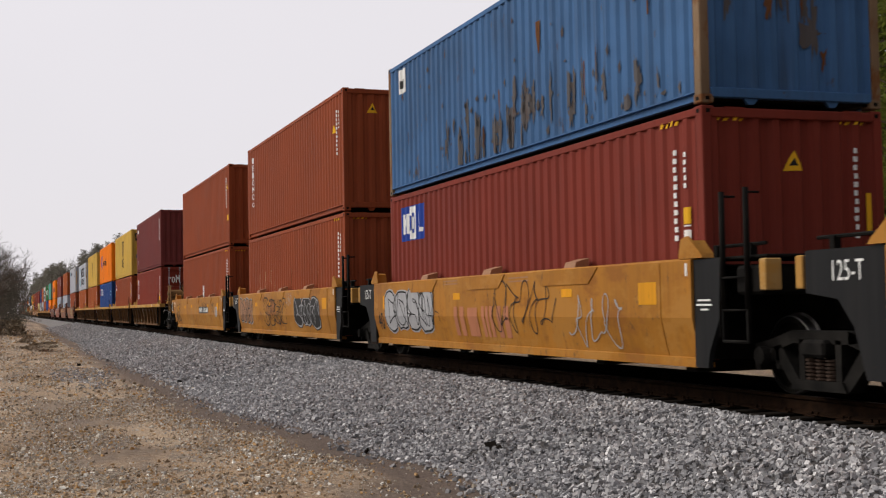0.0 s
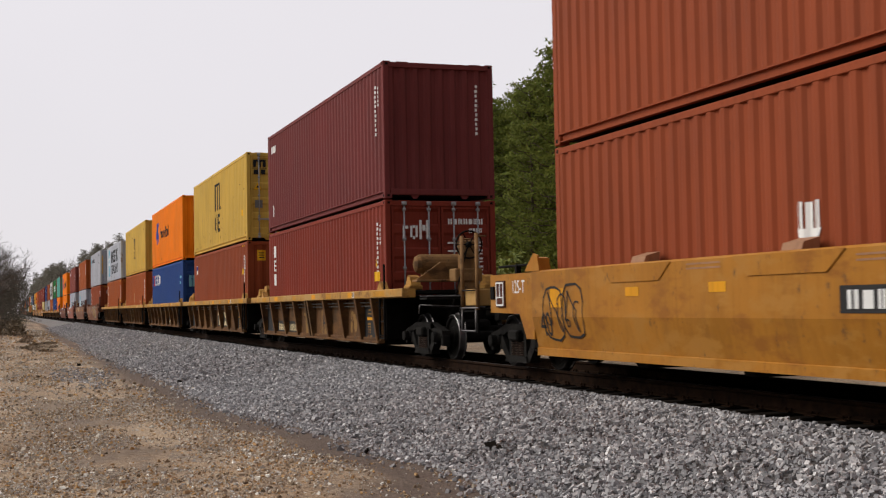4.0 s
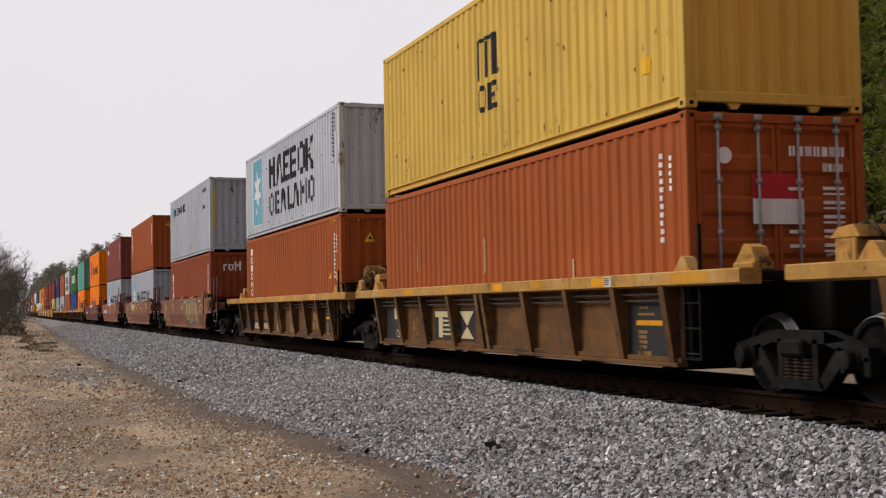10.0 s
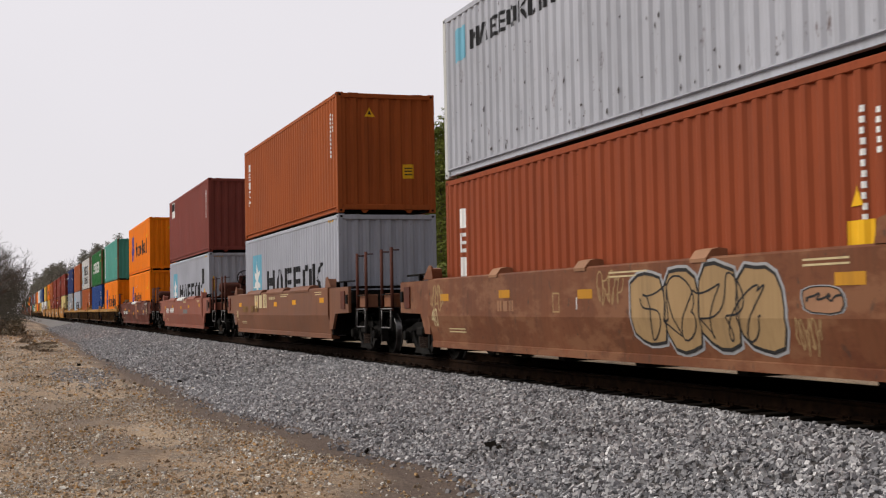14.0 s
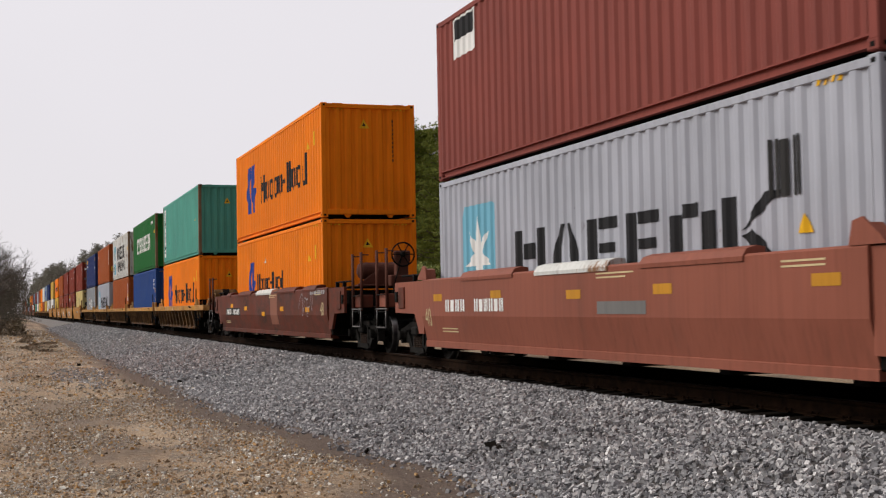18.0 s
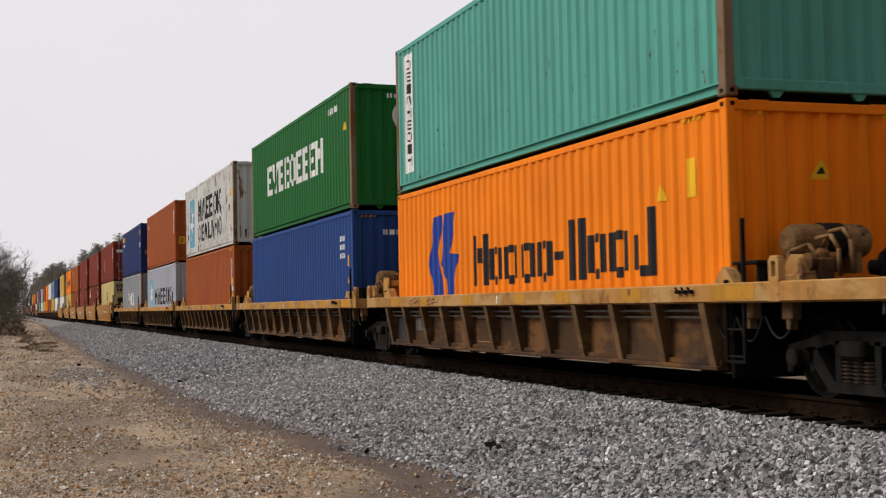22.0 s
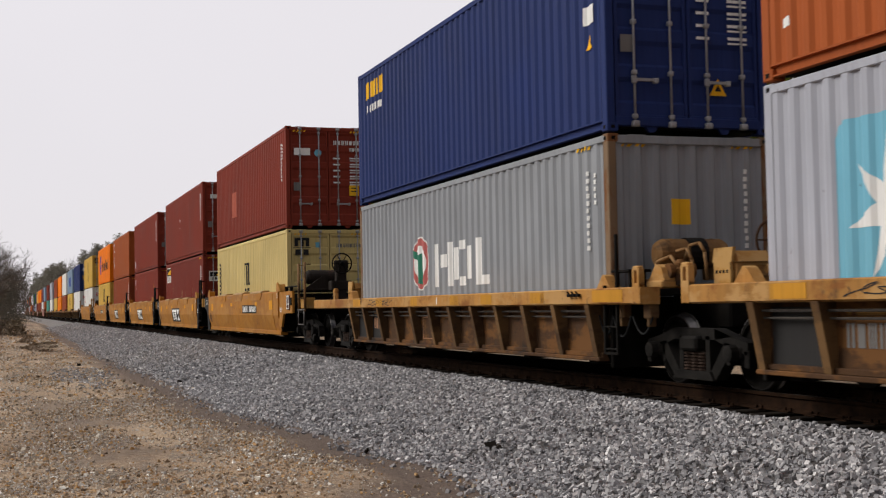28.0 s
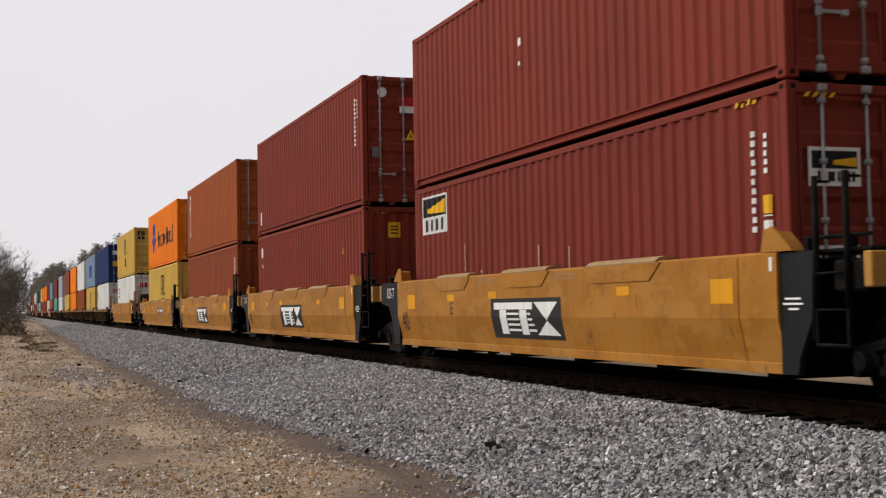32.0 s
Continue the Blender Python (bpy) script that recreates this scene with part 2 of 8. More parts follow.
PEBBLE = rough_stuff("roadside_pebbles", (0.22, 0.16, 0.10), (0.32, 0.25, 0.17), 9, 0.9, 0.5,
                     island=[(0.12, 0.088, 0.06), (0.38, 0.28, 0.18), (0.52, 0.29, 0.10), (0.52, 0.44, 0.34), (0.27, 0.20, 0.14), (0.68, 0.61, 0.50), (0.38, 0.36, 0.34), (0.92, 0.88, 0.80)])
BARK = rough_stuff("pine_bark", (0.05, 0.036, 0.027), (0.12, 0.085, 0.062), 5, 0.95, 0.8)
GREY_BARK = rough_stuff("grey_twigs", (0.075, 0.064, 0.056), (0.14, 0.120, 0.104), 5, 0.95, 0.6)
SHRUB = rough_stuff("shrub_leaves", (0.08, 0.10, 0.03), (0.13, 0.15, 0.04), 1.0, 0.85, 0.1,
                    island=[(0.07, 0.085, 0.020), (0.15, 0.175, 0.032), (0.21, 0.225, 0.055), (0.09, 0.110, 0.030)])
STRAW = rough_stuff("dead_straw", (0.22, 0.165, 0.11), (0.34, 0.26, 0.18), 1.0, 0.9, 0.1,
                    island=[(0.17, 0.125, 0.085), (0.30, 0.23, 0.16), (0.38, 0.30, 0.21), (0.22, 0.165, 0.115)])
DRY = rough_stuff("dry_grass", (0.14, 0.105, 0.07), (0.21, 0.165, 0.11), 1.0, 0.9, 0.1,
                  island=[(0.10, 0.072, 0.048), (0.19, 0.145, 0.095), (0.25, 0.20, 0.14), (0.09, 0.075, 0.052)])


def dirt_material():
    """Packed clay and sand with orange and grey patches and pale specks."""
    m, t, b = nodes_of("packed_dirt")
    big = add_noise(t, 0.35, 6, (0.6, 1.3, 1), seeded=False)
    mid = add_noise(t, 2.2, 8, seeded=False, rough=0.7)
    small = add_noise(t, 24, 6, seeded=False, rough=0.8)
    grit = add_noise(t, 85, 3, seeded=False, rough=0.7)
    patch = add_noise(t, 0.9, 7, (0.7, 1.5, 1), seeded=False, rough=0.65)
    c = add_mix(t, add_ramp(t, big.outputs["Fac"], 0.38, 0.62), (0.255, 0.165, 0.098), (0.375, 0.275, 0.185))
    c = add_mix(t, add_ramp(t, patch.outputs["Fac"], 0.50, 0.62, 0, 0.85), c, (0.165, 0.130, 0.106))
    c = add_mix(t, add_ramp(t, mid.outputs["Fac"], 0.52, 0.66, 0, 0.5), c, (0.40, 0.235, 0.105))
    c = add_mix(t, add_ramp(t, mid.outputs["Fac"], 0.46, 0.34, 0, 0.6), c, (0.150, 0.118, 0.088))
    c = add_mix(t, add_ramp(t, small.outputs["Fac"], 0.53, 0.62, 0, 0.8), c, (0.58, 0.47, 0.33))
    c = add_mix(t, add_ramp(t, small.outputs["Fac"], 0.47, 0.38, 0, 0.8), c, (0.085, 0.060, 0.042))
    c = add_mix(t, add_ramp(t, grit.outputs["Fac"], 0.58, 0.68, 0, 0.7), c, (0.72, 0.64, 0.50))
    c = add_mix(t, add_ramp(t, grit.outputs["Fac"], 0.42, 0.32, 0, 0.6), c, (0.08, 0.06, 0.042))
    mud = t.nodes.new("ShaderNodeAttribute")
    mud.attribute_name = "mud"
    c = add_mix(t, mud.outputs["Fac"], c, add_mix(t, add_ramp(t, small.outputs["Fac"], 0.35, 0.65), (0.080, 0.058, 0.046), (0.165, 0.124, 0.098)))
    t.links.new(c, b.inputs["Base Color"])
    b.inputs["Roughness"].default_value = 0.95
    b.inputs["Specular IOR Level"].default_value = 0.15
    add_bump(t, b, small.outputs["Fac"], 0.7, 0.02)
    return m


DIRT = dirt_material()


def foliage(name, colors):
    """Leaves that let some light through, in several greens."""
    m, t, b = nodes_of(name)
    g = t.nodes.new("ShaderNodeNewGeometry")
    r = t.nodes.new("ShaderNodeValToRGB")
    els = r.color_ramp.elements
    els[0].color, els[1].color = (*colors[0], 1), (*colors[-1], 1)
    for i, col in enumerate(colors[1:-1]):
        els.new((i + 1) / (len(colors) - 1)).color = (*col, 1)
    t.links.new(g.outputs["Random Per Island"], r.inputs[0])
    big = add_noise(t, 0.4, 3)
    c = add_mix(t, add_ramp(t, big.outputs["Fac"], 0.35, 0.65, 0, 0.5), r.outputs[0], colors[1])
    t.links.new(c, b.inputs["Base Color"])
    b.inputs["Roughness"].default_value, b.inputs["Specular IOR Level"].default_value = 0.8, 0.1
    tr = t.nodes.new("ShaderNodeBsdfTranslucent")
    t.links.new(c, tr.inputs["Color"])
    mx = t.nodes.new("ShaderNodeMixShader")
    mx.inputs[0].default_value = 0.35
    t.links.new(b.outputs[0], mx.inputs[1])
    t.links.new(tr.outputs[0], mx.inputs[2])
    t.links.new(mx.outputs[0], t.nodes["Material Output"].inputs["Surface"])
    return m


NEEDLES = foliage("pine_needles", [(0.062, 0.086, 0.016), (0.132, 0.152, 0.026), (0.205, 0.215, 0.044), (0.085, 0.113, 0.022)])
# darker copy of the pine needles: under-canopy shade put into the colour
SHADED_NEEDLES = foliage("shaded_pine_needles", [(0.045, 0.062, 0.018), (0.080, 0.100, 0.026), (0.115, 0.130, 0.036), (0.060, 0.075, 0.022)])
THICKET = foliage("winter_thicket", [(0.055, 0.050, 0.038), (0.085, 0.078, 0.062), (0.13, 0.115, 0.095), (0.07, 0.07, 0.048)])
# paler and greyer than the near needles: distance haze put into the colour
HAZED_NEEDLES = foliage("hazed_pine_needles", [(0.140, 0.138, 0.110), (0.195, 0.188, 0.155), (0.250, 0.235, 0.198), (0.170, 0.165, 0.135)])


# ---- mesh helpers ----
class Shape:
    """Collects vertices and faces of one mesh."""

    def __init__(self):
        self.v, self.f, self.k = [], [], []

    def face(self, pts, k=0):
        n = len(self.v)
        self.v.extend(pts)
        self.f.append(tuple(range(n, n + len(pts))))
        self.k.append(k)

    def solid(self, verts, faces, k=0):
        n = len(self.v)
        self.v.extend(verts)
        self.f.extend(tuple(i + n for i in f) for f in faces)
        self.k.extend([k] * len(faces))

    def box(self, x0, x1, y0, y1, z0, z1, b=0.0, k=0):
        """A box, its edges cut by b."""
        if b <= 0:
            vs = [(x, y, z) for x in (x0, x1) for y in (y0, y1) for z in (z0, z1)]
            self.solid(vs, [(0, 1, 3, 2), (4, 6, 7, 5), (0, 4, 5, 1), (2, 3, 7, 6), (0, 2, 6, 4), (1, 5, 7, 3)], k)
            return
        lo, hi = (x0, y0, z0), (x1, y1, z1)
        vs, ix = [], {}
        for c in range(8):
            s = [(c >> i) & 1 for i in range(3)]
            for a in range(3):
                p = [(hi[i] if s[i] else lo[i]) if i == a else ((hi[i] - b) if s[i] else (lo[i] + b)) for i in range(3)]
                ix[c, a] = len(vs)
                vs.append(tuple(p))
        fs = []
        for a in range(3):
            u, w = (a + 1) % 3, (a + 2) % 3
            for s in (0, 1):
                cs = [s << a, (s << a) | (1 << u), (s << a) | (1 << u) | (1 << w), (s << a) | (1 << w)]
                fs.append(tuple(ix[c, a] for c in cs))
            for su in (0, 1):
                for sw in (0, 1):
                    c0 = (su << u) | (sw << w)
                    c1 = c0 | (1 << a)
                    fs.append((ix[c0, u], ix[c1, u], ix[c1, w], ix[c0, w]))
        fs.extend((ix[c, 0], ix[c, 1], ix[c, 2]) for c in range(8))
        self.solid(vs, fs, k)

    def prism(self, poly, axis, a, b, k=0):
        """A polygon drawn out along axis from a to b. Its two coordinates are the other axes in x, y, z order."""
        def at(p, q):
            return {"x": (q, p[0], p[1]), "y": (p[0], q, p[1]), "z": (p[0], p[1], q)}[axis]
        n = len(poly)
        vs = [at(p, a) for p in poly] + [at(p, b) for p in poly]
        self.solid(vs, [tuple(range(n)), tuple(range(2 * n - 1, n - 1, -1))] + [(i, (i + 1) % n, n + (i + 1) % n, n + i) for i in range(n)], k)

    def rod(self, p, q, r, n=8, r2=None, k=0, caps=True):
        p, q = Vector(p), Vector(q)
        d = (q - p).normalized()
        u = d.orthogonal().normalized()
        w = d.cross(u)
        r2 = r if r2 is None else r2
        vs = []
        for c, rr in ((p, r), (q, r2)):
            for i in range(n):
                a = 2 * math.pi * i / n
                vs.append(tuple(c + (u * math.cos(a) + w * math.sin(a)) * rr))
        fs = [(i, (i + 1) % n, n + (i + 1) % n, n + i) for i in range(n)]
        if caps:
            fs += [tuple(range(n - 1, -1, -1)), tuple(range(n, 2 * n))]
        self.solid(vs, fs, k)

    def lathe(self, prof, center, axis, n=20, k=0, ks=None):
        """A ring profile of (along, radius) turned about axis through center."""
        c = Vector(center)
        ax = {"x": Vector((1, 0, 0)), "y": Vector((0, 1, 0)), "z": Vector((0, 0, 1))}[axis]
        u = ax.orthogonal().normalized()
        w = ax.cross(u)
        base = len(self.v)
        for h, r in prof:
            for i in range(n):
                a = 2 * math.pi * i / n
                self.v.append(tuple(c + ax * h + (u * math.cos(a) + w * math.sin(a)) * r))
        m = len(prof)
        for j in range(m - 1):
            for i in range(n):
                self.f.append((base + j * n + i, base + j * n + (i + 1) % n, base + (j + 1) * n + (i + 1) % n, base + (j + 1) * n + i))
                self.k.append(ks[j] if ks else k)
        self.f.append(tuple(base + i for i in range(n)))
        self.f.append(tuple(base + (m - 1) * n + i for i in range(n - 1, -1, -1)))
        self.k.extend([k, k])

    def ring(self, center, axis, R, r, n=20, m=6, k=0):
        c = Vector(center)
        ax = {"x": Vector((1, 0, 0)), "y": Vector((0, 1, 0)), "z": Vector((0, 0, 1))}[axis]
        u = ax.orthogonal().normalized()
        w = ax.cross(u)
        vs, fs = [], []
        for i in range(n):
            a = 2 * math.pi * i / n
            d = u * math.cos(a) + w * math.sin(a)
            for j in range(m):
                b = 2 * math.pi * j / m
                vs.append(tuple(c + d * (R + r * math.cos(b)) + ax * (r * math.sin(b))))
        for i in range(n):
            for j in range(m):
                fs.append((i * m + j, ((i + 1) % n) * m + j, ((i + 1) % n) * m + (j + 1) % m, i * m + (j + 1) % m))
        self.solid(vs, fs, k)

    def mesh(self, name, mats, smooth=False, outward=True):
        me = bpy.data.meshes.new(name)
        me.from_pydata(self.v, [], self.f)
        for m in mats:
            me.materials.append(m)
        if len(mats) > 1:
            me.polygons.foreach_set("material_index", self.k)
        if outward:
            bm = bmesh.new()
            bm.from_mesh(me)
            bmesh.ops.recalc_face_normals(bm, faces=bm.faces)
            bm.to_mesh(me)
            bm.free()
        if smooth:
            me.polygons.foreach_set("use_smooth", [True] * len(me.polygons))
        me.update()
        return me


STORE = {}


def stored(key, build, mats=None, smooth=False):
    """A mesh that is built once under its key."""
    if key not in STORE:
        s = Shape()
        build(s)
        STORE[key] = s.mesh(str(key[0] if isinstance(key, tuple) else key), mats or [BLACK_STEEL], smooth)
    return STORE[key]


def part(name, mesh, material, parent, m=None, label=""):
    """One mesh object under a thing or a part, with its own paint."""
    ob = new(name, mesh)
    ob.parent = parent
    if m is not None:
        ob.matrix_basis = m
    if material is not None and (not mesh.materials or mesh.materials[0] is not material):
        ob.material_slots[0].link = "OBJECT"
        ob.material_slots[0].material = material
    if label:
        ob["label"] = label
    return ob


# ---- flat marks laid onto ribbed or bent sheet ----
def clip(poly, axis, lo, hi):
    for bound, sign in ((lo, 1), (hi, -1)):
        out = []
        for i in range(len(poly)):
            a, b = poly[i], poly[(i + 1) % len(poly)]
            da, db = sign * (a[axis] - bound), sign * (b[axis] - bound)
            if da >= 0:
                out.append(a)
            if (da > 0 and db < 0) or (da < 0 and db > 0):
                f = da / (da - db)
                out.append((a[0] + (b[0] - a[0]) * f, a[1] + (b[1] - a[1]) * f))
        poly = out
        if len(poly) < 3:
            return []
    return poly


def drape(polys, cuts_a, cuts_b, place):
    """Cuts flat convex polygons (a, b) along the sheet's folds and lays each piece on it."""
    s = Shape()
    for poly in polys:
        lo, hi = min(p[0] for p in poly), max(p[0] for p in poly)
        marks = [lo] + [c for c in cuts_a if lo + 1e-5 < c < hi - 1e-5] + [hi]
        for i in range(len(marks) - 1):
            strip = clip(poly, 0, marks[i], marks[i + 1])
            if not strip:
                continue
            l2, h2 = min(p[1] for p in strip), max(p[1] for p in strip)
            m2 = [l2] + [c for c in cuts_b if l2 + 1e-5 < c < h2 - 1e-5] + [h2]
            for j in range(len(m2) - 1):
                piece = clip(strip, 1, m2[j], m2[j + 1])
                if piece:
                    s.face([place(*p, (marks[i] + marks[i + 1]) / 2, (m2[j] + m2[j + 1]) / 2) for p in piece])
    return s


def rect(a0, a1, b0, b1):
    return [[(a0, b0), (a1, b0), (a1, b1), (a0, b1)]]


def word(a0, a1, b0, b1, n, low=0.0):
    """A row of n letter-sized pairs of bars."""
    out, w, h = [], (a1 - a0) / n, b1 - b0
    for i in range(n):
        x = a0 + i * w
        top = b1 - (low * h if i % 2 else 0)
        if i % 3 == 1:   # a broad bar
            out += rect(x + 0.08 * w, x + 0.76 * w, b0, top - 0.04 * h)
        elif i % 3 == 2:  # three thin bars
            out += rect(x + 0.05 * w, x + 0.24 * w, b0, top) + rect(x + 0.33 * w, x + 0.50 * w, b0, top) + rect(x + 0.59 * w, x + 0.80 * w, b0, top)
        else:
            out += rect(x + 0.06 * w, x + 0.33 * w, b0, top) + rect(x + 0.50 * w, x + 0.80 * w, b0, top)
    return out


BARS = {
    "n": (1.0, [(0.02, 0.24, 0, 1), (0.66, 0.90, 0, 1), (0.30, 0.60, 0.44, 0.74)]),
    "e": (0.85, [(0.02, 0.30, 0, 1), (0.35, 0.86, 0, 0.19), (0.35, 0.84, 0.81, 1), (0.35, 0.72, 0.42, 0.58)]),
    "o": (0.95, [(0.02, 0.26, 0.14, 0.86), (0.64, 0.88, 0.14, 0.86), (0.30, 0.60, 0.0, 0.20), (0.30, 0.60, 0.80, 1.0)]),
    "i": (0.45, [(0.10, 0.75, 0, 1)]),
    "-": (0.55, [(0.05, 0.80, 0.36, 0.50)]),
    "u": (0.85, [(0.02, 0.26, 0.10, 0.70), (0.60, 0.84, 0.10, 0.70), (0.30, 0.56, 0.0, 0.16), (0.30, 0.56, 0.58, 0.72)]),
    "r": (0.70, [(0.05, 0.32, 0, 0.70), (0.38, 0.74, 0.54, 0.70)]),
    "d": (0.90, [(0.02, 0.26, 0.10, 0.62), (0.62, 0.86, 0, 1), (0.30, 0.58, 0.0, 0.16)]),
    "l": (0.80, [(0.04, 0.34, 0, 1), (0.40, 0.82, 0, 0.20)]),
}


class Glyph(list):
    """The pieces of one painted shape."""


LEANING = {
    "a": (1.0, [[(0, 0), (0.24, 0), (0.45, 1), (0.31, 1)], [(0.66, 0), (0.90, 0), (0.60, 1), (0.48, 1)]]),
    "v": (1.0, [[(0, 1), (0.24, 1), (0.44, 0), (0.32, 0)], [(0.66, 1), (0.90, 1), (0.58, 0), (0.47, 0)]]),
    "k": (0.95, [[(0, 0), (0.24, 0), (0.24, 1), (0, 1)], [(0.30, 0.52), (0.44, 0.62), (0.90, 1), (0.62, 1)], [(0.30, 0.46), (0.62, 0), (0.92, 0), (0.46, 0.54)]]),
}


def marks_row(a0, a1, b0, b1, code):
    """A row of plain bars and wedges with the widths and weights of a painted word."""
    cells = [BARS.get(c) or LEANING[c] for c in code]
    unit, h, x, out = (a1 - a0) / sum(w for w, _ in cells), b1 - b0, a0, []
    for c, (w, shapes) in zip(code, cells):
        g = Glyph()
        for q in shapes:
            poly = q if c in LEANING else [(q[0], q[2]), (q[1], q[2]), (q[1], q[3]), (q[0], q[3])]
            g.append([(x + p[0] * unit * (w if c in BARS else 1.0), b0 + p[1] * h) for p in poly])
        out.append(g)
        x += w * unit
    return out


def marks_column(a0, a1, b0, b1, code):
    """The same, one below the other."""
    h = (b1 - b0) / len(code)
    out = []
    for i, c in enumerate(code):
        out += marks_row(a0, a1, b1 - (i + 0.88) * h, b1 - (i + 0.08) * h, c)
    return out


def split(polys):
    """Painted shapes one by one, the loose rest together."""
    rest = [p for p in polys if not isinstance(p, Glyph)]
    return [p for p in polys if isinstance(p, Glyph)] + ([rest] if rest else [])


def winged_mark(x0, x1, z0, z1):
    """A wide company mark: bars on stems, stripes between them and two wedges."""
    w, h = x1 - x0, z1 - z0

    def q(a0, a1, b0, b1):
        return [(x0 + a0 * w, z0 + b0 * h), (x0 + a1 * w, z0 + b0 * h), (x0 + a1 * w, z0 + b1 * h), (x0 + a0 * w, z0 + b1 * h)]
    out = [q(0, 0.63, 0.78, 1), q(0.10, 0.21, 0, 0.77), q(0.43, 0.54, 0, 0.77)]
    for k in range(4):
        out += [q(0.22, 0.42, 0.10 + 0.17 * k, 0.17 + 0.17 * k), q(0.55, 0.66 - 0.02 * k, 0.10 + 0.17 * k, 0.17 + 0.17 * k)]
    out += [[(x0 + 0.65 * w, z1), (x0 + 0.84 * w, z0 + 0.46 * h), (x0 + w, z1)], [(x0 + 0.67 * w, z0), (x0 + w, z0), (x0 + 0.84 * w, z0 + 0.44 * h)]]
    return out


def column(a0, a1, b0, b1, n):
    """n letter-sized bars one below the other."""
    h = (b1 - b0) / n
    out = []
    for i in range(n):
        z = b0 + i * h
        out += rect(a0 + (0.12 * (a1 - a0) if i % 3 == 1 else 0), a1 - (0.15 * (a1 - a0) if i % 3 == 2 else 0), z + 0.16 * h, z + 0.78 * h)
    return out


def triangle(a, b, r):
    return [[(a - r, b - 0.8 * r), (a + r, b - 0.8 * r), (a, b + r)]]


def disc(a, b, r, n=16):
    return [[(a + r * math.cos(2 * math.pi * i / n), b + r * math.sin(2 * math.pi * i / n)) for i in range(n)]]


def star(a, b, ra, rb, n=7):
    out = []
    for i in range(n):
        t0 = math.pi / 2 + 2 * math.pi * i / n
        out.append([(a, b)] + [(a + ra * k * math.cos(t), b + rb * k * math.sin(t)) for t, k in ((t0 - math.pi / n, 0.36), (t0, 1.0), (t0 + math.pi / n, 0.36))])
    # each kite is split so that every piece is convex
    return [[k[0], k[1], k[2]] for k in out] + [[k[0], k[2], k[3]] for k in out]


def hazard(a0, a1, b0, b1, n=4):
    w = (a1 - a0) / n
    return [[(a0 + i * w, b0), (a0 + (i + 0.5) * w, b0), (a0 + (i + 0.9) * w, b1), (a0 + (i + 0.4) * w, b1)] for i in range(n)]


def scribble(seed, a0, a1, b0, b1, width=0.035, loops=5):
    """A looping spray line as a ribbon of quads."""
    rnd = random.Random(seed)
    ph = [rnd.uniform(0, 6.28) for _ in range(6)]
    n = 26 * loops
    pts = []
    for i in range(n + 1):
        s = i / n
        x = a0 + (a1 - a0) * (0.08 + 0.84 * s + 0.075 * math.sin(loops * 6.28 * s + ph[0]) + 0.03 * math.sin(2.7 * loops * 6.28 * s + ph[3]))
        z = (b0 + b1) / 2 + (b1 - b0) * (0.34 * math.sin(loops * 6.28 * s * 0.93 + ph[1]) + 0.13 * math.sin(loops * 2.3 * 6.28 * s + ph[2]))
        pts.append((x, z))
    out = []
    for p, q in zip(pts, pts[1:]):
        d = math.hypot(q[0] - p[0], q[1] - p[1]) or 1
        nx, nz = -(q[1] - p[1]) / d * width / 2, (q[0] - p[0]) / d * width / 2
        out.append([(p[0] - nx, p[1] - nz), (q[0] - nx, q[1] - nz), (q[0] + nx, q[1] + nz), (p[0] + nx, p[1] + nz)])
    return out


LETTERS = {}


def lettering(text):
    """Triangles of a word in the built-in font, one unit high, centred."""
    if text not in LETTERS:
        cu = bpy.data.curves.new("stencil", "FONT")
        cu.body, cu.align_x, cu.align_y, cu.size = text, "CENTER", "CENTER", 1.0
        cu.resolution_u = 3
        ob = new("stencil", cu)
        bpy.context.view_layer.update()
        me = bpy.data.meshes.new_from_object(ob.evaluated_get(bpy.context.evaluated_depsgraph_get()))
        me.calc_loop_triangles()
        tris = [[tuple(me.vertices[i].co[:2]) for i in t.vertices] for t in me.loop_triangles]
        xs = [p[0] for t in tris for p in t]
        ys = [p[1] for t in tris for p in t]
        h = max(ys) - min(ys)
        mx, my = (max(xs) + min(xs)) / 2, (max(ys) + min(ys)) / 2
        LETTERS[text] = [[((p[0] - mx) / h, (p[1] - my) / h) for p in t] for t in tris]
        bpy.data.objects.remove(ob)
        bpy.data.curves.remove(cu)
        bpy.data.meshes.remove(me)
    return LETTERS[text]


def text_at(text, a, b, high, wide=1.0, mirror=False):
    s = -1 if mirror else 1
    return [[(a + s * p[0] * high * wide, b + p[1] * high) for p in t] for t in lettering(text)]


# ---- containers ----
RIBS, RIB_X0 = 42, -5.94
PITCH_S = -2 * RIB_X0 / RIBS
END_RIBS, END_Y0 = 8, -1.095
PITCH_E = -2 * END_Y0 / END_RIBS
FOLDS = (0.0, 0.30, 0.50, 0.80, 1.0)


def rib_depth(s, deep):
    s %= 1.0
    if s < 0.30:
        return 0.0
    if s < 0.50:
        return deep * (s - 0.30) / 0.20
    if s < 0.80:
        return deep
    return deep * (1.0 - s) / 0.20


SIDE_CUTS = [RIB_X0 + (i + f) * PITCH_S for i in range(RIBS) for f in FOLDS[:-1]]
END_CUTS = [END_Y0 + (i + f) * PITCH_E for i in range(END_RIBS) for f in FOLDS[:-1]]


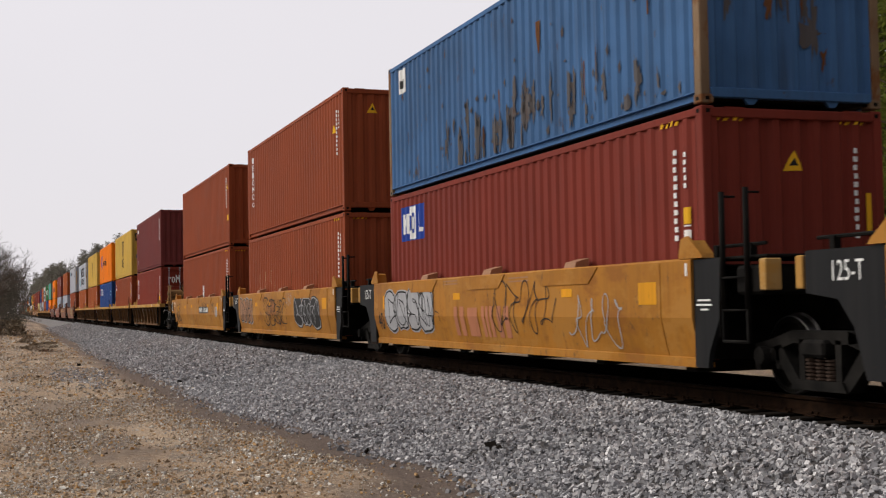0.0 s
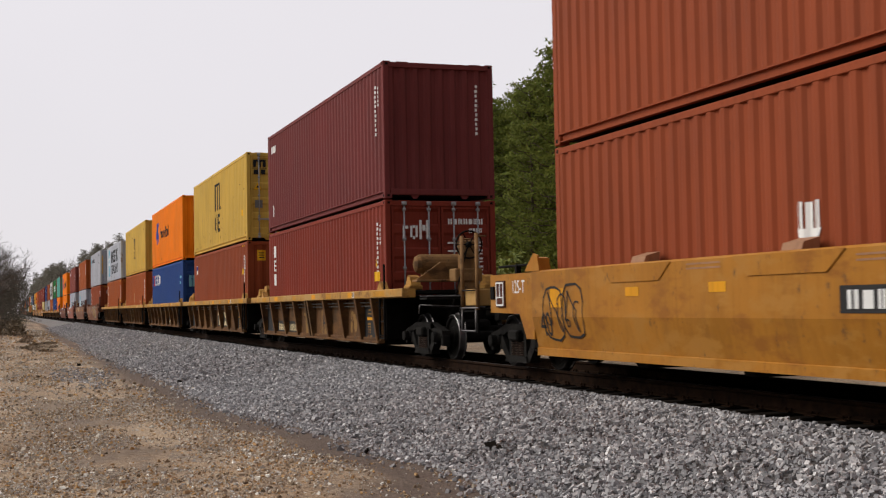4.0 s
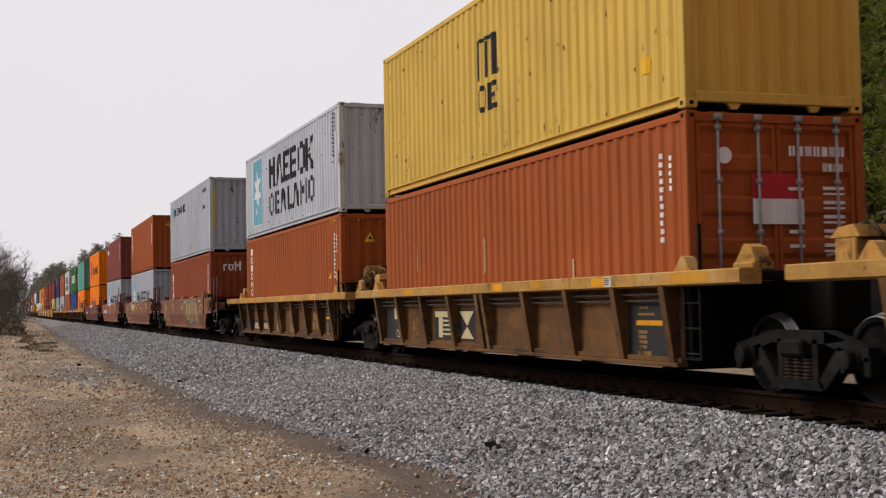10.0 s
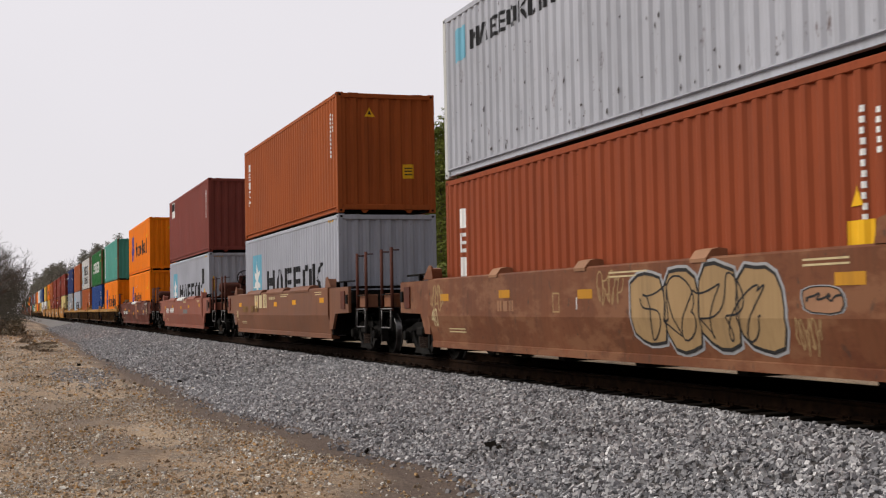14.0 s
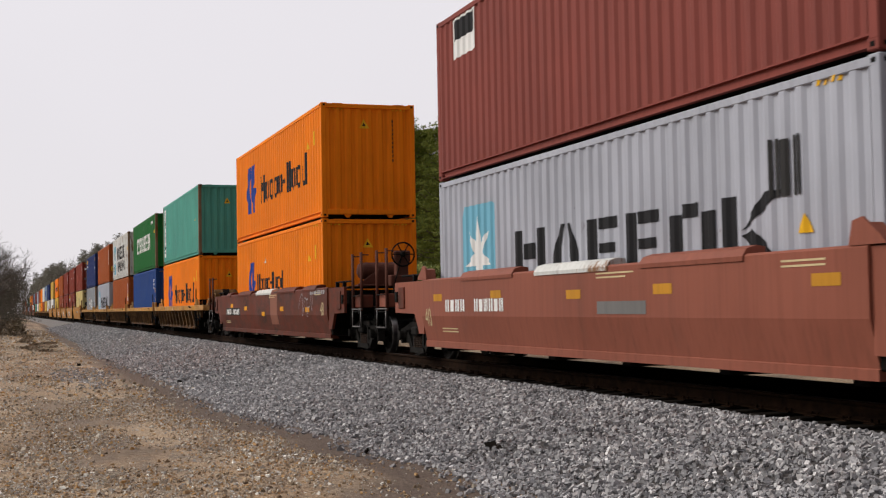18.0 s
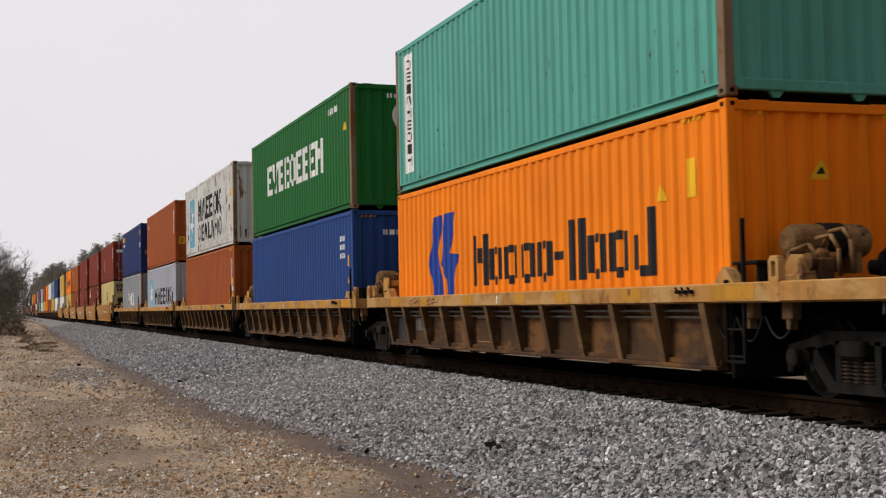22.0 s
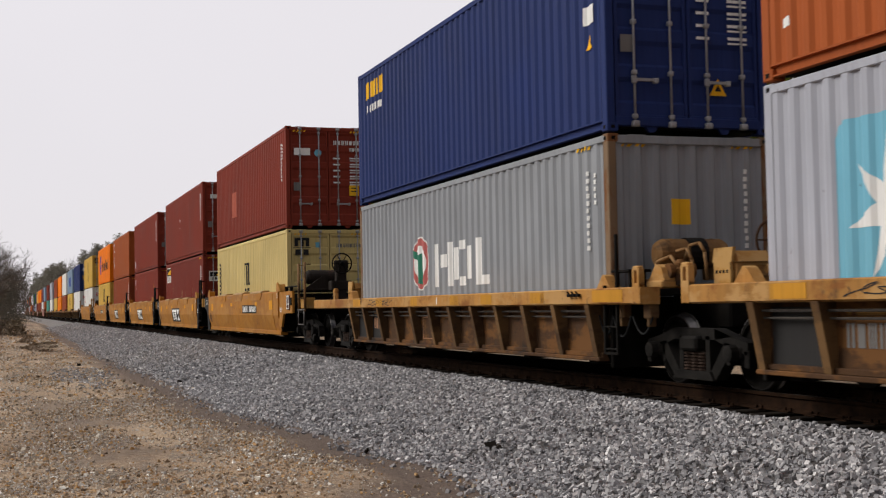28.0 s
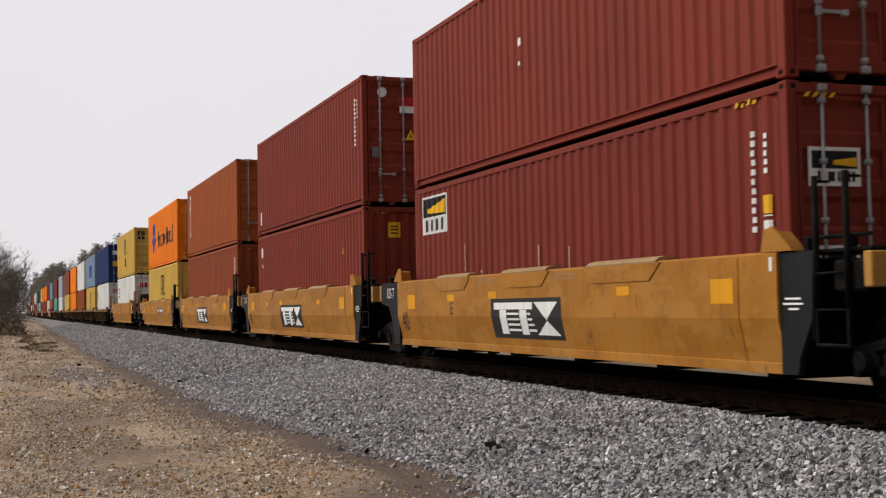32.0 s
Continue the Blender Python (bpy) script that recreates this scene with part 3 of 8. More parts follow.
def side_sheet(s):
    """Corrugated side wall, outer face at y = 0, inward +y, with sheet thickness."""
    xs = SIDE_CUTS + [-RIB_X0]
    z0, z1 = 0.15, HIGH - 0.10
    ps = [(x, rib_depth((x - RIB_X0) / PITCH_S + 1e-6, 0.031)) for x in xs]
    for (xa, ya), (xb, yb) in zip(ps, ps[1:]):
        s.face([(xa, ya, z0), (xb, yb, z0), (xb, yb, z1), (xa, ya, z1)])
        s.face([(xa, ya + 0.004, z1), (xb, yb + 0.004, z1), (xb, yb + 0.004, z0), (xa, ya + 0.004, z0)])


def front_sheet(s):
    """Corrugated front wall, outer face at x = 0, inward -x."""
    ys = END_CUTS + [-END_Y0]
    z0, z1 = 0.17, HIGH - 0.12
    ps = [(y, -rib_depth((y - END_Y0) / PITCH_E + 1e-6, 0.045)) for y in ys]
    for (ya, xa), (yb, xb) in zip(ps, ps[1:]):
        s.face([(xa, ya, z0), (xb, yb, z0), (xb, yb, z1), (xa, ya, z1)])
        s.face([(xa - 0.004, ya, z1), (xb - 0.004, yb, z1), (xb - 0.004, yb, z0), (xa - 0.004, ya, z0)])


def door_leaf(s):
    """One door leaf 1.08 m wide with four pressed panels; outer face at x = 0."""
    z0, z1, w = 0.17, HIGH - 0.13, 0.535
    s.box(-0.05, 0.0, -w, w, z0, z0 + 0.06, 0.006)
    s.box(-0.05, 0.0, -w, w, z1 - 0.06, z1, 0.006)
    s.box(-0.05, 0.0, -w, -w + 0.05, z0 + 0.06, z1 - 0.06, 0.006)
    s.box(-0.05, 0.0, w - 0.05, w, z0 + 0.06, z1 - 0.06, 0.006)
    rows = 5
    h = (z1 - z0 - 0.12) / rows
    for i in range(rows):
        a = z0 + 0.06 + i * h
        prof = [(-0.012, a), (-0.012, a + 0.30 * h), (-0.042, a + 0.38 * h), (-0.042, a + 0.88 * h), (-0.012, a + h)]
        for p, q in zip(prof, prof[1:]):
            s.face([(p[0], -w + 0.05, p[1]), (p[0], w - 0.05, p[1]), (q[0], w - 0.05, q[1]), (q[0], -w + 0.05, q[1])])


def lock_rod(s):
    s.rod((0.035, 0, 0.12), (0.035, 0, HIGH - 0.08), 0.017, 8)
    for z in (0.20, 0.78, 1.45, 2.05, HIGH - 0.2):
        s.box(0.0, 0.06, -0.035, 0.035, z - 0.03, z + 0.03, 0.006)
    for z in (0.10, HIGH - 0.075):
        s.box(0.0, 0.075, -0.05, 0.05, z - 0.04, z + 0.04, 0.01)


def lock_handle(s):
    s.box(0.05, 0.068, -0.03, 0.33, 0.66, 0.70, 0.004)
    s.box(0.03, 0.075, -0.05, 0.02, 0.63, 0.73, 0.008)
    s.box(0.0, 0.08, 0.27, 0.34, 0.64, 0.71, 0.01)


def corner_casting(s):
    """Casting with its oval holes as dark sockets, centred."""
    s.box(-0.089, 0.089, -0.081, 0.081, -0.059, 0.059, 0.012, 0)
    for y in (-0.0825, 0.0825):
        s.box(-0.04, 0.04, min(y, y * 0.9), max(y, y * 0.9), -0.03, 0.03, 0.008, 1)
    for x in (-0.0905, 0.0905):
        s.box(min(x, x * 0.9), max(x, x * 0.9), -0.035, 0.035, -0.03, 0.03, 0.008, 1)


def corner_post(s):
    s.box(-0.075, 0.075, -0.06, 0.06, 0.10, HIGH - 0.10, 0.012)


def top_rail(s):
    s.box(-6.0, 6.0, -0.035, 0.035, HIGH - 0.105, HIGH - 0.015, 0.008)


def bottom_rail(s):
    """A channel, its open side outwards."""
    s.prism([(0.045, 0.035), (-0.040, 0.035), (-0.040, 0.050), (0.005, 0.055), (0.005, 0.140), (-0.040, 0.145), (-0.040, 0.165), (0.045, 0.165)], "x", -6.0, 6.0)


def end_header(s):
    s.box(-0.05, 0.05, -1.09, 1.09, HIGH - 0.13, HIGH - 0.02, 0.01)
    for y in (-0.8, 0.8):
        s.box(0.045, 0.053, y - 0.13, y + 0.13, HIGH - 0.045, HIGH - 0.012)


def end_sill(s):
    s.box(-0.05, 0.05, -1.09, 1.09, 0.075, 0.20, 0.01)
    for y in (-0.55, 0.55):
        s.prism([(y - 0.10, 0.08), (y + 0.10, 0.08), (y + 0.04, 0.0), (y - 0.04, 0.0)], "x", -0.03, 0.02)


def roof_sheet(s):
    n = 40
    d = 11.8 / n
    z = HIGH - 0.03
    for i in range(n):
        x = -5.9 + i * d
        for (a, za), (b, zb) in zip([(0, 0), (0.4, 0), (0.5, -0.018), (0.9, -0.018)], [(0.4, 0), (0.5, -0.018), (0.9, -0.018), (1.0, 0)]):
            s.face([(x + a * d, -1.15, z + za), (x + b * d, -1.15, z + zb), (x + b * d, 1.15, z + zb), (x + a * d, 1.15, z + za)])


def floor_sheet(s):
    s.box(-6.0, 6.0, -1.15, 1.15, 0.05, 0.15, 0.02)


HOLE = BLACK_STEEL


def on_side(x, z, cx, cz):
    inside = RIB_X0 < cx < -RIB_X0
    return (x, -1.213 + (rib_depth((min(max(x, cx - 0.2), cx + 0.2) - RIB_X0) / PITCH_S + (1e-6 if x < cx else -1e-6), 0.031) if inside else -0.007) - 0.0035, z)


def on_front(y, z, cy, cz):
    inside = END_Y0 < cy < -END_Y0
    return (6.07 - (rib_depth((y - END_Y0) / PITCH_E + (1e-6 if y < cy else -1e-6), 0.045) if inside else -0.03) + 0.0035, y, z)


def on_door(y, z, cy, cz):
    return (6.085, y, z)


def container(color, near_end, u, upper, label, marks=(), end_marks=(), post=None, fine=True, far=False, high=HIGH):
    """A 40 ft high-cube container; its leading end is a corrugated front or a pair of doors."""
    mat = COL[color]
    post_mat = COL[post] if post else mat
    c = new("shipping_container")
    z = BASE + (HIGH + 0.028 if upper else 0.0)
    c.location = (u, TRACK_Y, z)
    tagged(c, label, "shipping container", "stacked shipping containers")
    tall = Matrix.Diagonal((1, 1, high / HIGH, 1))

    def put(name, mesh, paint_mat, parent, m=Matrix()):
        return part(name, mesh, paint_mat, parent, tall @ m)
    side = stored("side_panel", side_sheet, [mat])
    put("side_panel", side, mat, c, pose(0, -1.213, 0))
    put("side_panel", side, mat, c, pose(0, 1.213, 0, 0, 0, 180))
    put("roof_panel", stored("roof_panel", roof_sheet, [mat]), mat, c)
    put("floor", stored("floor", floor_sheet, [BLACK_STEEL]), BLACK_STEEL, c)
    dr = 0 if near_end == "door" else 180
    turn_d, turn_f = pose(0, 0, 0, 0, 0, dr), pose(0, 0, 0, 0, 0, 180 - dr)
    put("front_panel", stored("front_panel", front_sheet, [mat]), mat, c, turn_f @ pose(6.07, 0, 0))
    rod_mat = mat if near_end == "door" and color == "blue" else GALV
    for sy in (-1, 1):
        leaf = put("door", stored("door", door_leaf, [mat]), mat, c, turn_d @ pose(6.075, sy * 0.545, 0))
        for dy in (-0.27, 0.27) if near_end == "door" and not far else ():
            part("lock_rod", stored("lock_rod", lock_rod, [GALV], True), rod_mat, leaf, pose(0.0, dy, 0))
        if fine and near_end == "door":
            part("door_handle", stored("door_handle", lock_handle, [GALV]), rod_mat, leaf, pose(0.0, -0.27, 0))
    for sx in (-1, 1):
        face = pose(0, 0, 0, 0, 0, 0 if sx > 0 else 180)
        if far and sx < 0:
            continue
        put("end_header", stored("end_header", end_header, [mat]), mat, c, face @ pose(6.045, 0, 0))
        put("end_sill", stored("end_sill", end_sill, [mat]), mat, c, face @ pose(6.045, 0, 0))
        for sy in (-1, 1):
            put("corner_post", stored("corner_post", corner_post, [mat]), post_mat, c, pose(sx * 6.02, sy * 1.158, 0))
            for zc in (0.059, HIGH - 0.059) if fine else ():
                put("corner_casting", stored("corner_casting", corner_casting, [mat, HOLE]), post_mat, c, pose(sx * 6.006, sy * 1.137, zc))
    for sy in (-1, 1):
        put("top_rail", stored("top_rail", top_rail, [mat]), mat, c, pose(0, sy * 1.184, 0))
        put("bottom_rail", stored("bottom_rail", bottom_rail, [mat]), mat, c, pose(0, sy * 1.174, 0, 0, 0, 0 if sy < 0 else 180))
    for i, (name, ink, polys) in enumerate(marks):
        for piece in split(polys):
            ob = part(name, drape(piece, SIDE_CUTS + [-RIB_X0], (), on_side).mesh(name, [INK[ink]], outward=False), INK[ink], c, pose(0, -0.002 * min(i, 6), 0))
            if name in FINE_MARKS:
                tagged(ob, kind="stuff")
    lay = on_door if near_end == "door" else on_front
    for i, (name, ink, polys) in enumerate(end_marks):
        for piece in split(polys):
            ob = part(name, drape(piece, END_CUTS + [-END_Y0] if near_end == "front" else (), (), lay).mesh(name, [INK[ink]], outward=False), INK[ink], c, pose(0.002 * min(i, 6), 0, 0))
            if name in FINE_MARKS:
                tagged(ob, kind="stuff")
    MOVING.append((c, u, z))
    return c


MOVING = []
# paint worn or lettered in pieces too small to pick apart
FINE_MARKS = ("door_lettering", "serial_marking", "type_marking", "worn_patch", "rust_specks", "scuffs", "sticker_text")


# ---- marks that return on many containers ----
def ids(ink="white"):
    return [("serial_marking", ink, column(5.43, 5.49, 1.35, 2.45, 11)), ("type_marking", ink, column(5.67, 5.73, 1.95, 2.40, 5))]


def id_stickers():
    return [("warning_sticker", "yellow", rect(5.60, 5.78, 1.55, 1.74)), ("data_plate", "white", rect(5.60, 5.78, 1.30, 1.48) + rect(5.60, 5.78, 1.52, 1.535))]


def hazards():
    return [("hazard_stripe", "yellow", hazard(5.15, 5.55, HIGH - 0.155, HIGH - 0.095, 5))]


def end_hazards():
    return [("hazard_stripe", "yellow", hazard(-1.02, -0.62, HIGH - 0.165, HIGH - 0.115, 4)), ("hazard_stripe", "yellow", hazard(0.62, 1.02, HIGH - 0.165, HIGH - 0.115, 4))]


def end_ids(ink="white"):
    return [("serial_marking", ink, column(0.81, 0.865, 1.35, 2.45, 11))]


def end_warn(y=0.0, z=2.25):
    return [("warning_triangle", "yellow", triangle(y, z, 0.13)), ("warning_triangle_border", "black", triangle(y, z - 0.005, 0.05))]


def side_warn(x=5.0, z=1.6):
    return [("warning_triangle", "yellow", triangle(x, z, 0.11))]


def end_sticker(y=-0.1, z=2.35):
    return [("warning_sticker", "yellow", rect(y - 0.14, y + 0.14, z - 0.17, z + 0.17)), ("sticker_text", "black", rect(y - 0.09, y + 0.09, z + 0.06, z + 0.09) + rect(y - 0.09, y + 0.09, z - 0.01, z + 0.02) + rect(y - 0.09, y + 0.09, z - 0.09, z - 0.06))]


def door_text(ink="white"):
    out = word(0.15, 0.95, 2.36, 2.48, 7) + word(0.62, 0.92, 2.18, 2.28, 4)
    for i in range(5):
        out += rect(0.14, 0.34, 1.95 - i * 0.17, 1.99 - i * 0.17) + rect(0.62, 0.92, 1.96 - i * 0.17, 2.00 - i * 0.17) + rect(0.62, 0.92, 1.90 - i * 0.17, 1.925 - i * 0.17)
    return [("door_lettering", ink, out)]


def door_plates():
    return [("data_plate", "grey", rect(-1.0, -0.80, 1.05, 1.28)), ("warning_sticker", "yellow", rect(0.60, 0.88, 0.92, 1.22)), ("sticker_text", "black", rect(0.65, 0.83, 1.12, 1.15) + rect(0.65, 0.83, 1.03, 1.06))]


def logo_panel_star(z0, z1):
    x0, x1, k = -4.96, -3.40, 0.16
    c = (x0 + x1) / 2
    return [("logo_panel", "sky", [[(x0 + k, z0), (x1 - k, z0), (x1 - 0.3 * k, z0 + 0.3 * k), (x1, z0 + k), (x1, z1 - k), (x1 - 0.3 * k, z1 - 0.3 * k), (x1 - k, z1), (x0 + k, z1), (x0 + 0.3 * k, z1 - 0.3 * k), (x0, z1 - k), (x0, z0 + k), (x0 + 0.3 * k, z0 + 0.3 * k)]]), ("logo_border", "white", rect(x0 - 0.03, x0, z0, z1) + rect(x1, x1 + 0.03, z0, z1) + rect(x0, x1, z1, z1 + 0.03) + rect(x0, x1, z0 - 0.03, z0))], ("logo_star", c, (z0 + z1) / 2, 0.60, (z1 - z0) * 0.40)


def star_marks(z0, z1):
    panel, (name, a, b, ra, rb) = logo_panel_star(z0, z1)
    return panel + [("logo_star", "white_star", star(a, b, ra, rb))]


INK["white_star"] = INK["white"]
INK["pale_red"] = paint("faded_red_lettering", (0.48, 0.13, 0.12), 0.04, 0.1)


def big_two_line():
    return star_marks(0.36, 2.38) + [("brand_shape", "black", marks_row(-2.38, 3.52, 1.32, 2.18, "naeeok") + marks_row(-2.40, 3.58, 0.50, 1.16, "oealano"))]


def one_line_star():
    return [m for m in star_marks(0.60, 2.33) if m[0] != "logo_border"] + [("brand_shape", "black", marks_row(-2.60, 4.60, 0.98, 1.78, "naeeok"))]


def arrow_logo(x0=-4.25, x1=-2.62, z0=0.80, z1=2.30):
    w, h = x1 - x0, z1 - z0

    def q(*pts):
        return [(x0 + a * w, z0 + b * h) for a, b in pts]
    return [("logo_shape", "blue", [q((0.22, 0.98), (0.52, 1.0), (0.36, 0.55), (0.02, 0.42)), q((0.02, 0.42), (0.36, 0.55), (0.50, 0.0), (0.18, 0.0)),
                                    q((0.58, 1.0), (0.92, 1.0), (0.74, 0.52), (0.42, 0.40)), q((0.42, 0.40), (0.74, 0.52), (1.0, 0.50), (0.88, 0.24), (0.60, 0.22)), q((0.60, 0.22), (0.88, 0.24), (0.80, 0.0), (0.62, 0.0))])]


def arrow_brand():
    return arrow_logo() + [("brand_shape", "black", marks_row(-1.88, 4.50, 0.98, 1.82, "nuuuu-iiuud"))]


def stacked_brand(x=0.0, k=1.0, z=0.62):
    """Three joined uprights over two rounded blocks."""
    def q(a0, a1, b0, b1):
        return rect(x + a0 * k, x + a1 * k, z + (b0 - 0.62) * k, z + (b1 - 0.62) * k)
    low = marks_row(x - 0.68 * k, x + 0.66 * k, z, z + 0.66 * k, "oe")
    return [("brand_shape", "black", q(-0.70, -0.46, 1.42, 2.42) + q(-0.20, 0.06, 1.42, 2.30) + q(0.34, 0.60, 1.42, 2.36) + q(-0.44, 0.58, 2.32, 2.42) + q(0.62, 0.80, 1.42, 1.52) + low)]


def stacked_door_brand():
    return [("brand_shape", "black", rect(-1.0, -0.90, 2.38, 2.60) + rect(-0.83, -0.74, 2.38, 2.60) + rect(-0.68, -0.58, 2.38, 2.60) + rect(-1.0, -0.58, 2.55, 2.62) + rect(-1.04, -0.54, 2.335, 2.355) + rect(-0.98, -0.82, 2.14, 2.30) + rect(-0.75, -0.60, 2.14, 2.30))]


def upright_brand(ink="white", n=6, x0=-5.42, x1=-5.06, z0=0.95, z1=2.55):
    return [("brand_shape", ink, marks_column(x0, x1, z0, z1, "ieionouei"[:n]))]


def corner_flag(x0, x1, z0, z1):
    return [("logo_panel", "blue", rect(x0, x1, z0, z1)), ("logo_centre", "white", rect(x0 + 0.36 * (x1 - x0), x0 + 0.64 * (x1 - x0), z0 + 0.02, z1 - 0.02)),
            ("logo_bar", "white_star", marks_row(x0 + 0.06 * (x1 - x0), x0 + 0.33 * (x1 - x0), z0 + 0.14, z1 - 0.14, "n")), ("logo_bar", "white_star", marks_row(x0 + 0.70 * (x1 - x0), x0 + 0.94 * (x1 - x0), z0 + 0.14, z1 - 0.14, "l")), ("logo_inner", "blue", marks_row(x0 + 0.39 * (x1 - x0), x0 + 0.63 * (x1 - x0), z0 + 0.14, z1 - 0.14, "o"))]


def badge(x0, x1, z0, z1):
    h = z1 - z0
    return [("logo_panel", "white", rect(x0, x1, z0, z1)), ("logo_field", "black", rect(x0 + 0.04, x1 - 0.04, z0 + 0.45 * h, z1 - 0.04)), ("logo_flash", "yellow", [[(x0 + 0.3, z0 + 0.55 * h), (x1 - 0.05, z0 + 0.5 * h), (x1 - 0.05, z1 - 0.1), (x0 + 0.3, z0 + 0.66 * h)]]), ("logo_bars", "panel", word(x0 + 0.1, x1 - 0.05, z0 + 0.05, z0 + 0.38 * h, 4))]


def scratches(seed, n=6):
    r = random.Random(seed)
    out = []
    for _ in range(n):
        x, z = r.uniform(-5, 5), r.uniform(0.9, 1.4)
        out.append(("paint_scratch", "cream", rect(x, x + 0.022, z, z + r.uniform(0.2, 0.6))))
    return out


def worn_patches(seed, n, a0, a1, b0, b1, wide, ink="bare"):
    """Ragged upright patches where the paint has gone."""
    r = random.Random(seed)
    out = []
    for _ in range(n):
        a, b = r.uniform(a0, a1), r.uniform(b0, b1)
        w, h, m = wide * r.uniform(0.12, 0.5), wide * r.uniform(0.6, 2.3), 22
        ring = []
        for k in range(m):
            t = 2 * math.pi * k / m
            f = r.uniform(0.35, 1.35)
            ring.append((a + w * f * math.cos(t), min(HIGH - 0.13, max(0.18, b + h * f * math.sin(t)))))
        out.append(("worn_patch", ink, [[(a, b), ring[k], ring[(k + 1) % m]] for k in range(m)]))
    return out


def specks(seed, n, a0, a1, b0, b1, size=0.035, ink="rust", name="rust_specks"):
    """Small chips and rust spots scattered over a sheet, thicker towards its foot."""
    r = random.Random(seed)
    polys = []
    for _ in range(n):
        a, b = r.uniform(a0, a1), b0 + (b1 - b0) * r.random() ** 1.7
        w, h = size * r.uniform(0.2, 0.8), size * r.uniform(0.3, 1.8)
        polys.append([(a - w, b), (a - 0.2 * w, b - h), (a + w * r.uniform(0.4, 1), b - 0.3 * h), (a + 0.5 * w, b + h)])
    return [(name, ink, polys)]


def rust_drips(seed, n, a0, a1, b0, b1):
    """Rust that has run down the sheet, widest at its source."""
    r = random.Random(seed)
    out = []
    for _ in range(n):
        a, b, d, w = r.uniform(a0, a1), r.uniform(b0, b1), r.uniform(0.12, 0.55), r.uniform(0.015, 0.05)
        low = max(0.18, b - d)
        out.append(("rust_drip", "rust", [[(a - w, b), (a + w, b + 0.02), (a + w * 0.7, (b + low) / 2), (a - w * 0.8, (b + low) / 2 + 0.05)], [(a - w * 0.8, (b + low) / 2 + 0.05), (a + w * 0.7, (b + low) / 2), (a + 0.008, low), (a - 0.008, low)]]))
    return out

# ---- railway wagons ----
def side_at(sy, kind):
    """Lays a mark on the wagon's side sheet."""
    def place(x, z, cx, cz):
        y = 1.535 if z > 0.82 else 1.535 - (0.82 - z) * 0.095 / 0.435
        if kind == "web":
            y = 1.31
        if kind == "chord":
            y = 1.535
        if kind == "panel":
            y = 1.50
        return (x, sy * (y + 0.004), z)
    return place


def wagon_mark(name, ink, polys, parent, kind="sheet", sy=-1, over=0):
    """Paint on a wagon's side; over: how many coats lie under it."""
    ob = part(name, drape(polys, (), (0.82,), side_at(sy, kind)).mesh(name, [INK[ink]], outward=False), INK[ink], parent, pose(0, sy * 0.003 * over, 0))
    if name in ("small_print", "number_marking"):
        tagged(ob, kind="stuff")


def truck_frame(s):
    """Three-piece truck side: top chord, slanted arms, spring seat, pedestal jaws. Centred on the truck, at y = 0."""
    d = 0.075
    s.prism([(-1.12, 0.40), (-1.12, 0.54), (-0.80, 0.60), (-0.45, 0.69), (0.45, 0.69), (0.80, 0.60), (1.12, 0.54), (1.12, 0.40), (0.80, 0.46), (0.45, 0.56), (-0.45, 0.56), (-0.80, 0.46)][:6] + [(0.80, 0.60), (0.45, 0.56), (-0.45, 0.56), (-0.80, 0.46)], "y", -d, d)
    s.prism([(0.45, 0.69), (0.80, 0.60), (1.12, 0.54), (1.12, 0.40), (0.80, 0.46), (0.45, 0.56)], "y", -d, d)
    for sx in (-1, 1):
        s.prism([(sx * 0.86, 0.50), (sx * 0.66, 0.54), (sx * 0.32, 0.16), (sx * 0.44, 0.10)], "y", -d, d)
        s.prism([(sx * 0.25, 0.18), (sx * 0.34, 0.18), (sx * 0.34, 0.60), (sx * 0.25, 0.60)], "y", -d, d)
        s.box(*sorted((sx * 1.04, sx * 1.14)), -d, d, 0.26, 0.46, 0.01)
        s.box(*sorted((sx * 0.68, sx * 0.76)), -d, d, 0.28, 0.50, 0.01)
        s.lathe([(-0.10, 0.10), (-0.19, 0.095), (-0.20, 0.06)], (sx * 0.89, 0, 0.42), "y", 12)
        s.box(sx * 0.89 - 0.12, sx * 0.89 + 0.12, -0.10, 0.10, 0.36, 0.50, 0.02)
    s.prism([(-0.45, 0.10), (0.45, 0.10), (0.38, 0.20), (-0.38, 0.20)], "y", -0.11, 0.11)


def truck_springs(s):
    prof = []
    for i in range(6):
        prof += [(i * 0.037, 0.050), (i * 0.037 + 0.006, 0.072), (i * 0.037 + 0.022, 0.072), (i * 0.037 + 0.028, 0.050)]
    s.lathe(prof, (0, 0, 0.20), "z", 10)


def truck_bolster(s):
    s.box(-0.19, 0.19, -1.16, 1.16, 0.43, 0.60, 0.03)
    s.lathe([(0.0, 0.30), (0.10, 0.30), (0.14, 0.24)], (0, 0, 0.58), "z", 16)


def wheel(s):
    """A wheel with plate, flange and tread; the axle runs along y, the flange is towards +y."""
    s.lathe([(-0.075, 0.11), (-0.07, 0.17), (-0.03, 0.20), (-0.035, 0.33), (-0.07, 0.355), (-0.07, 0.402), (-0.062, 0.415), (0.035, 0.422), (0.05, 0.447), (0.066, 0.445), (0.066, 0.36), (0.02, 0.34), (0.02, 0.20), (0.09, 0.15), (0.09, 0.11)], (0, 0, 0), "y", 32,
            0, [0, 0, 0, 0, 0, 1, 1, 1, 0, 0, 0, 0, 0, 0])


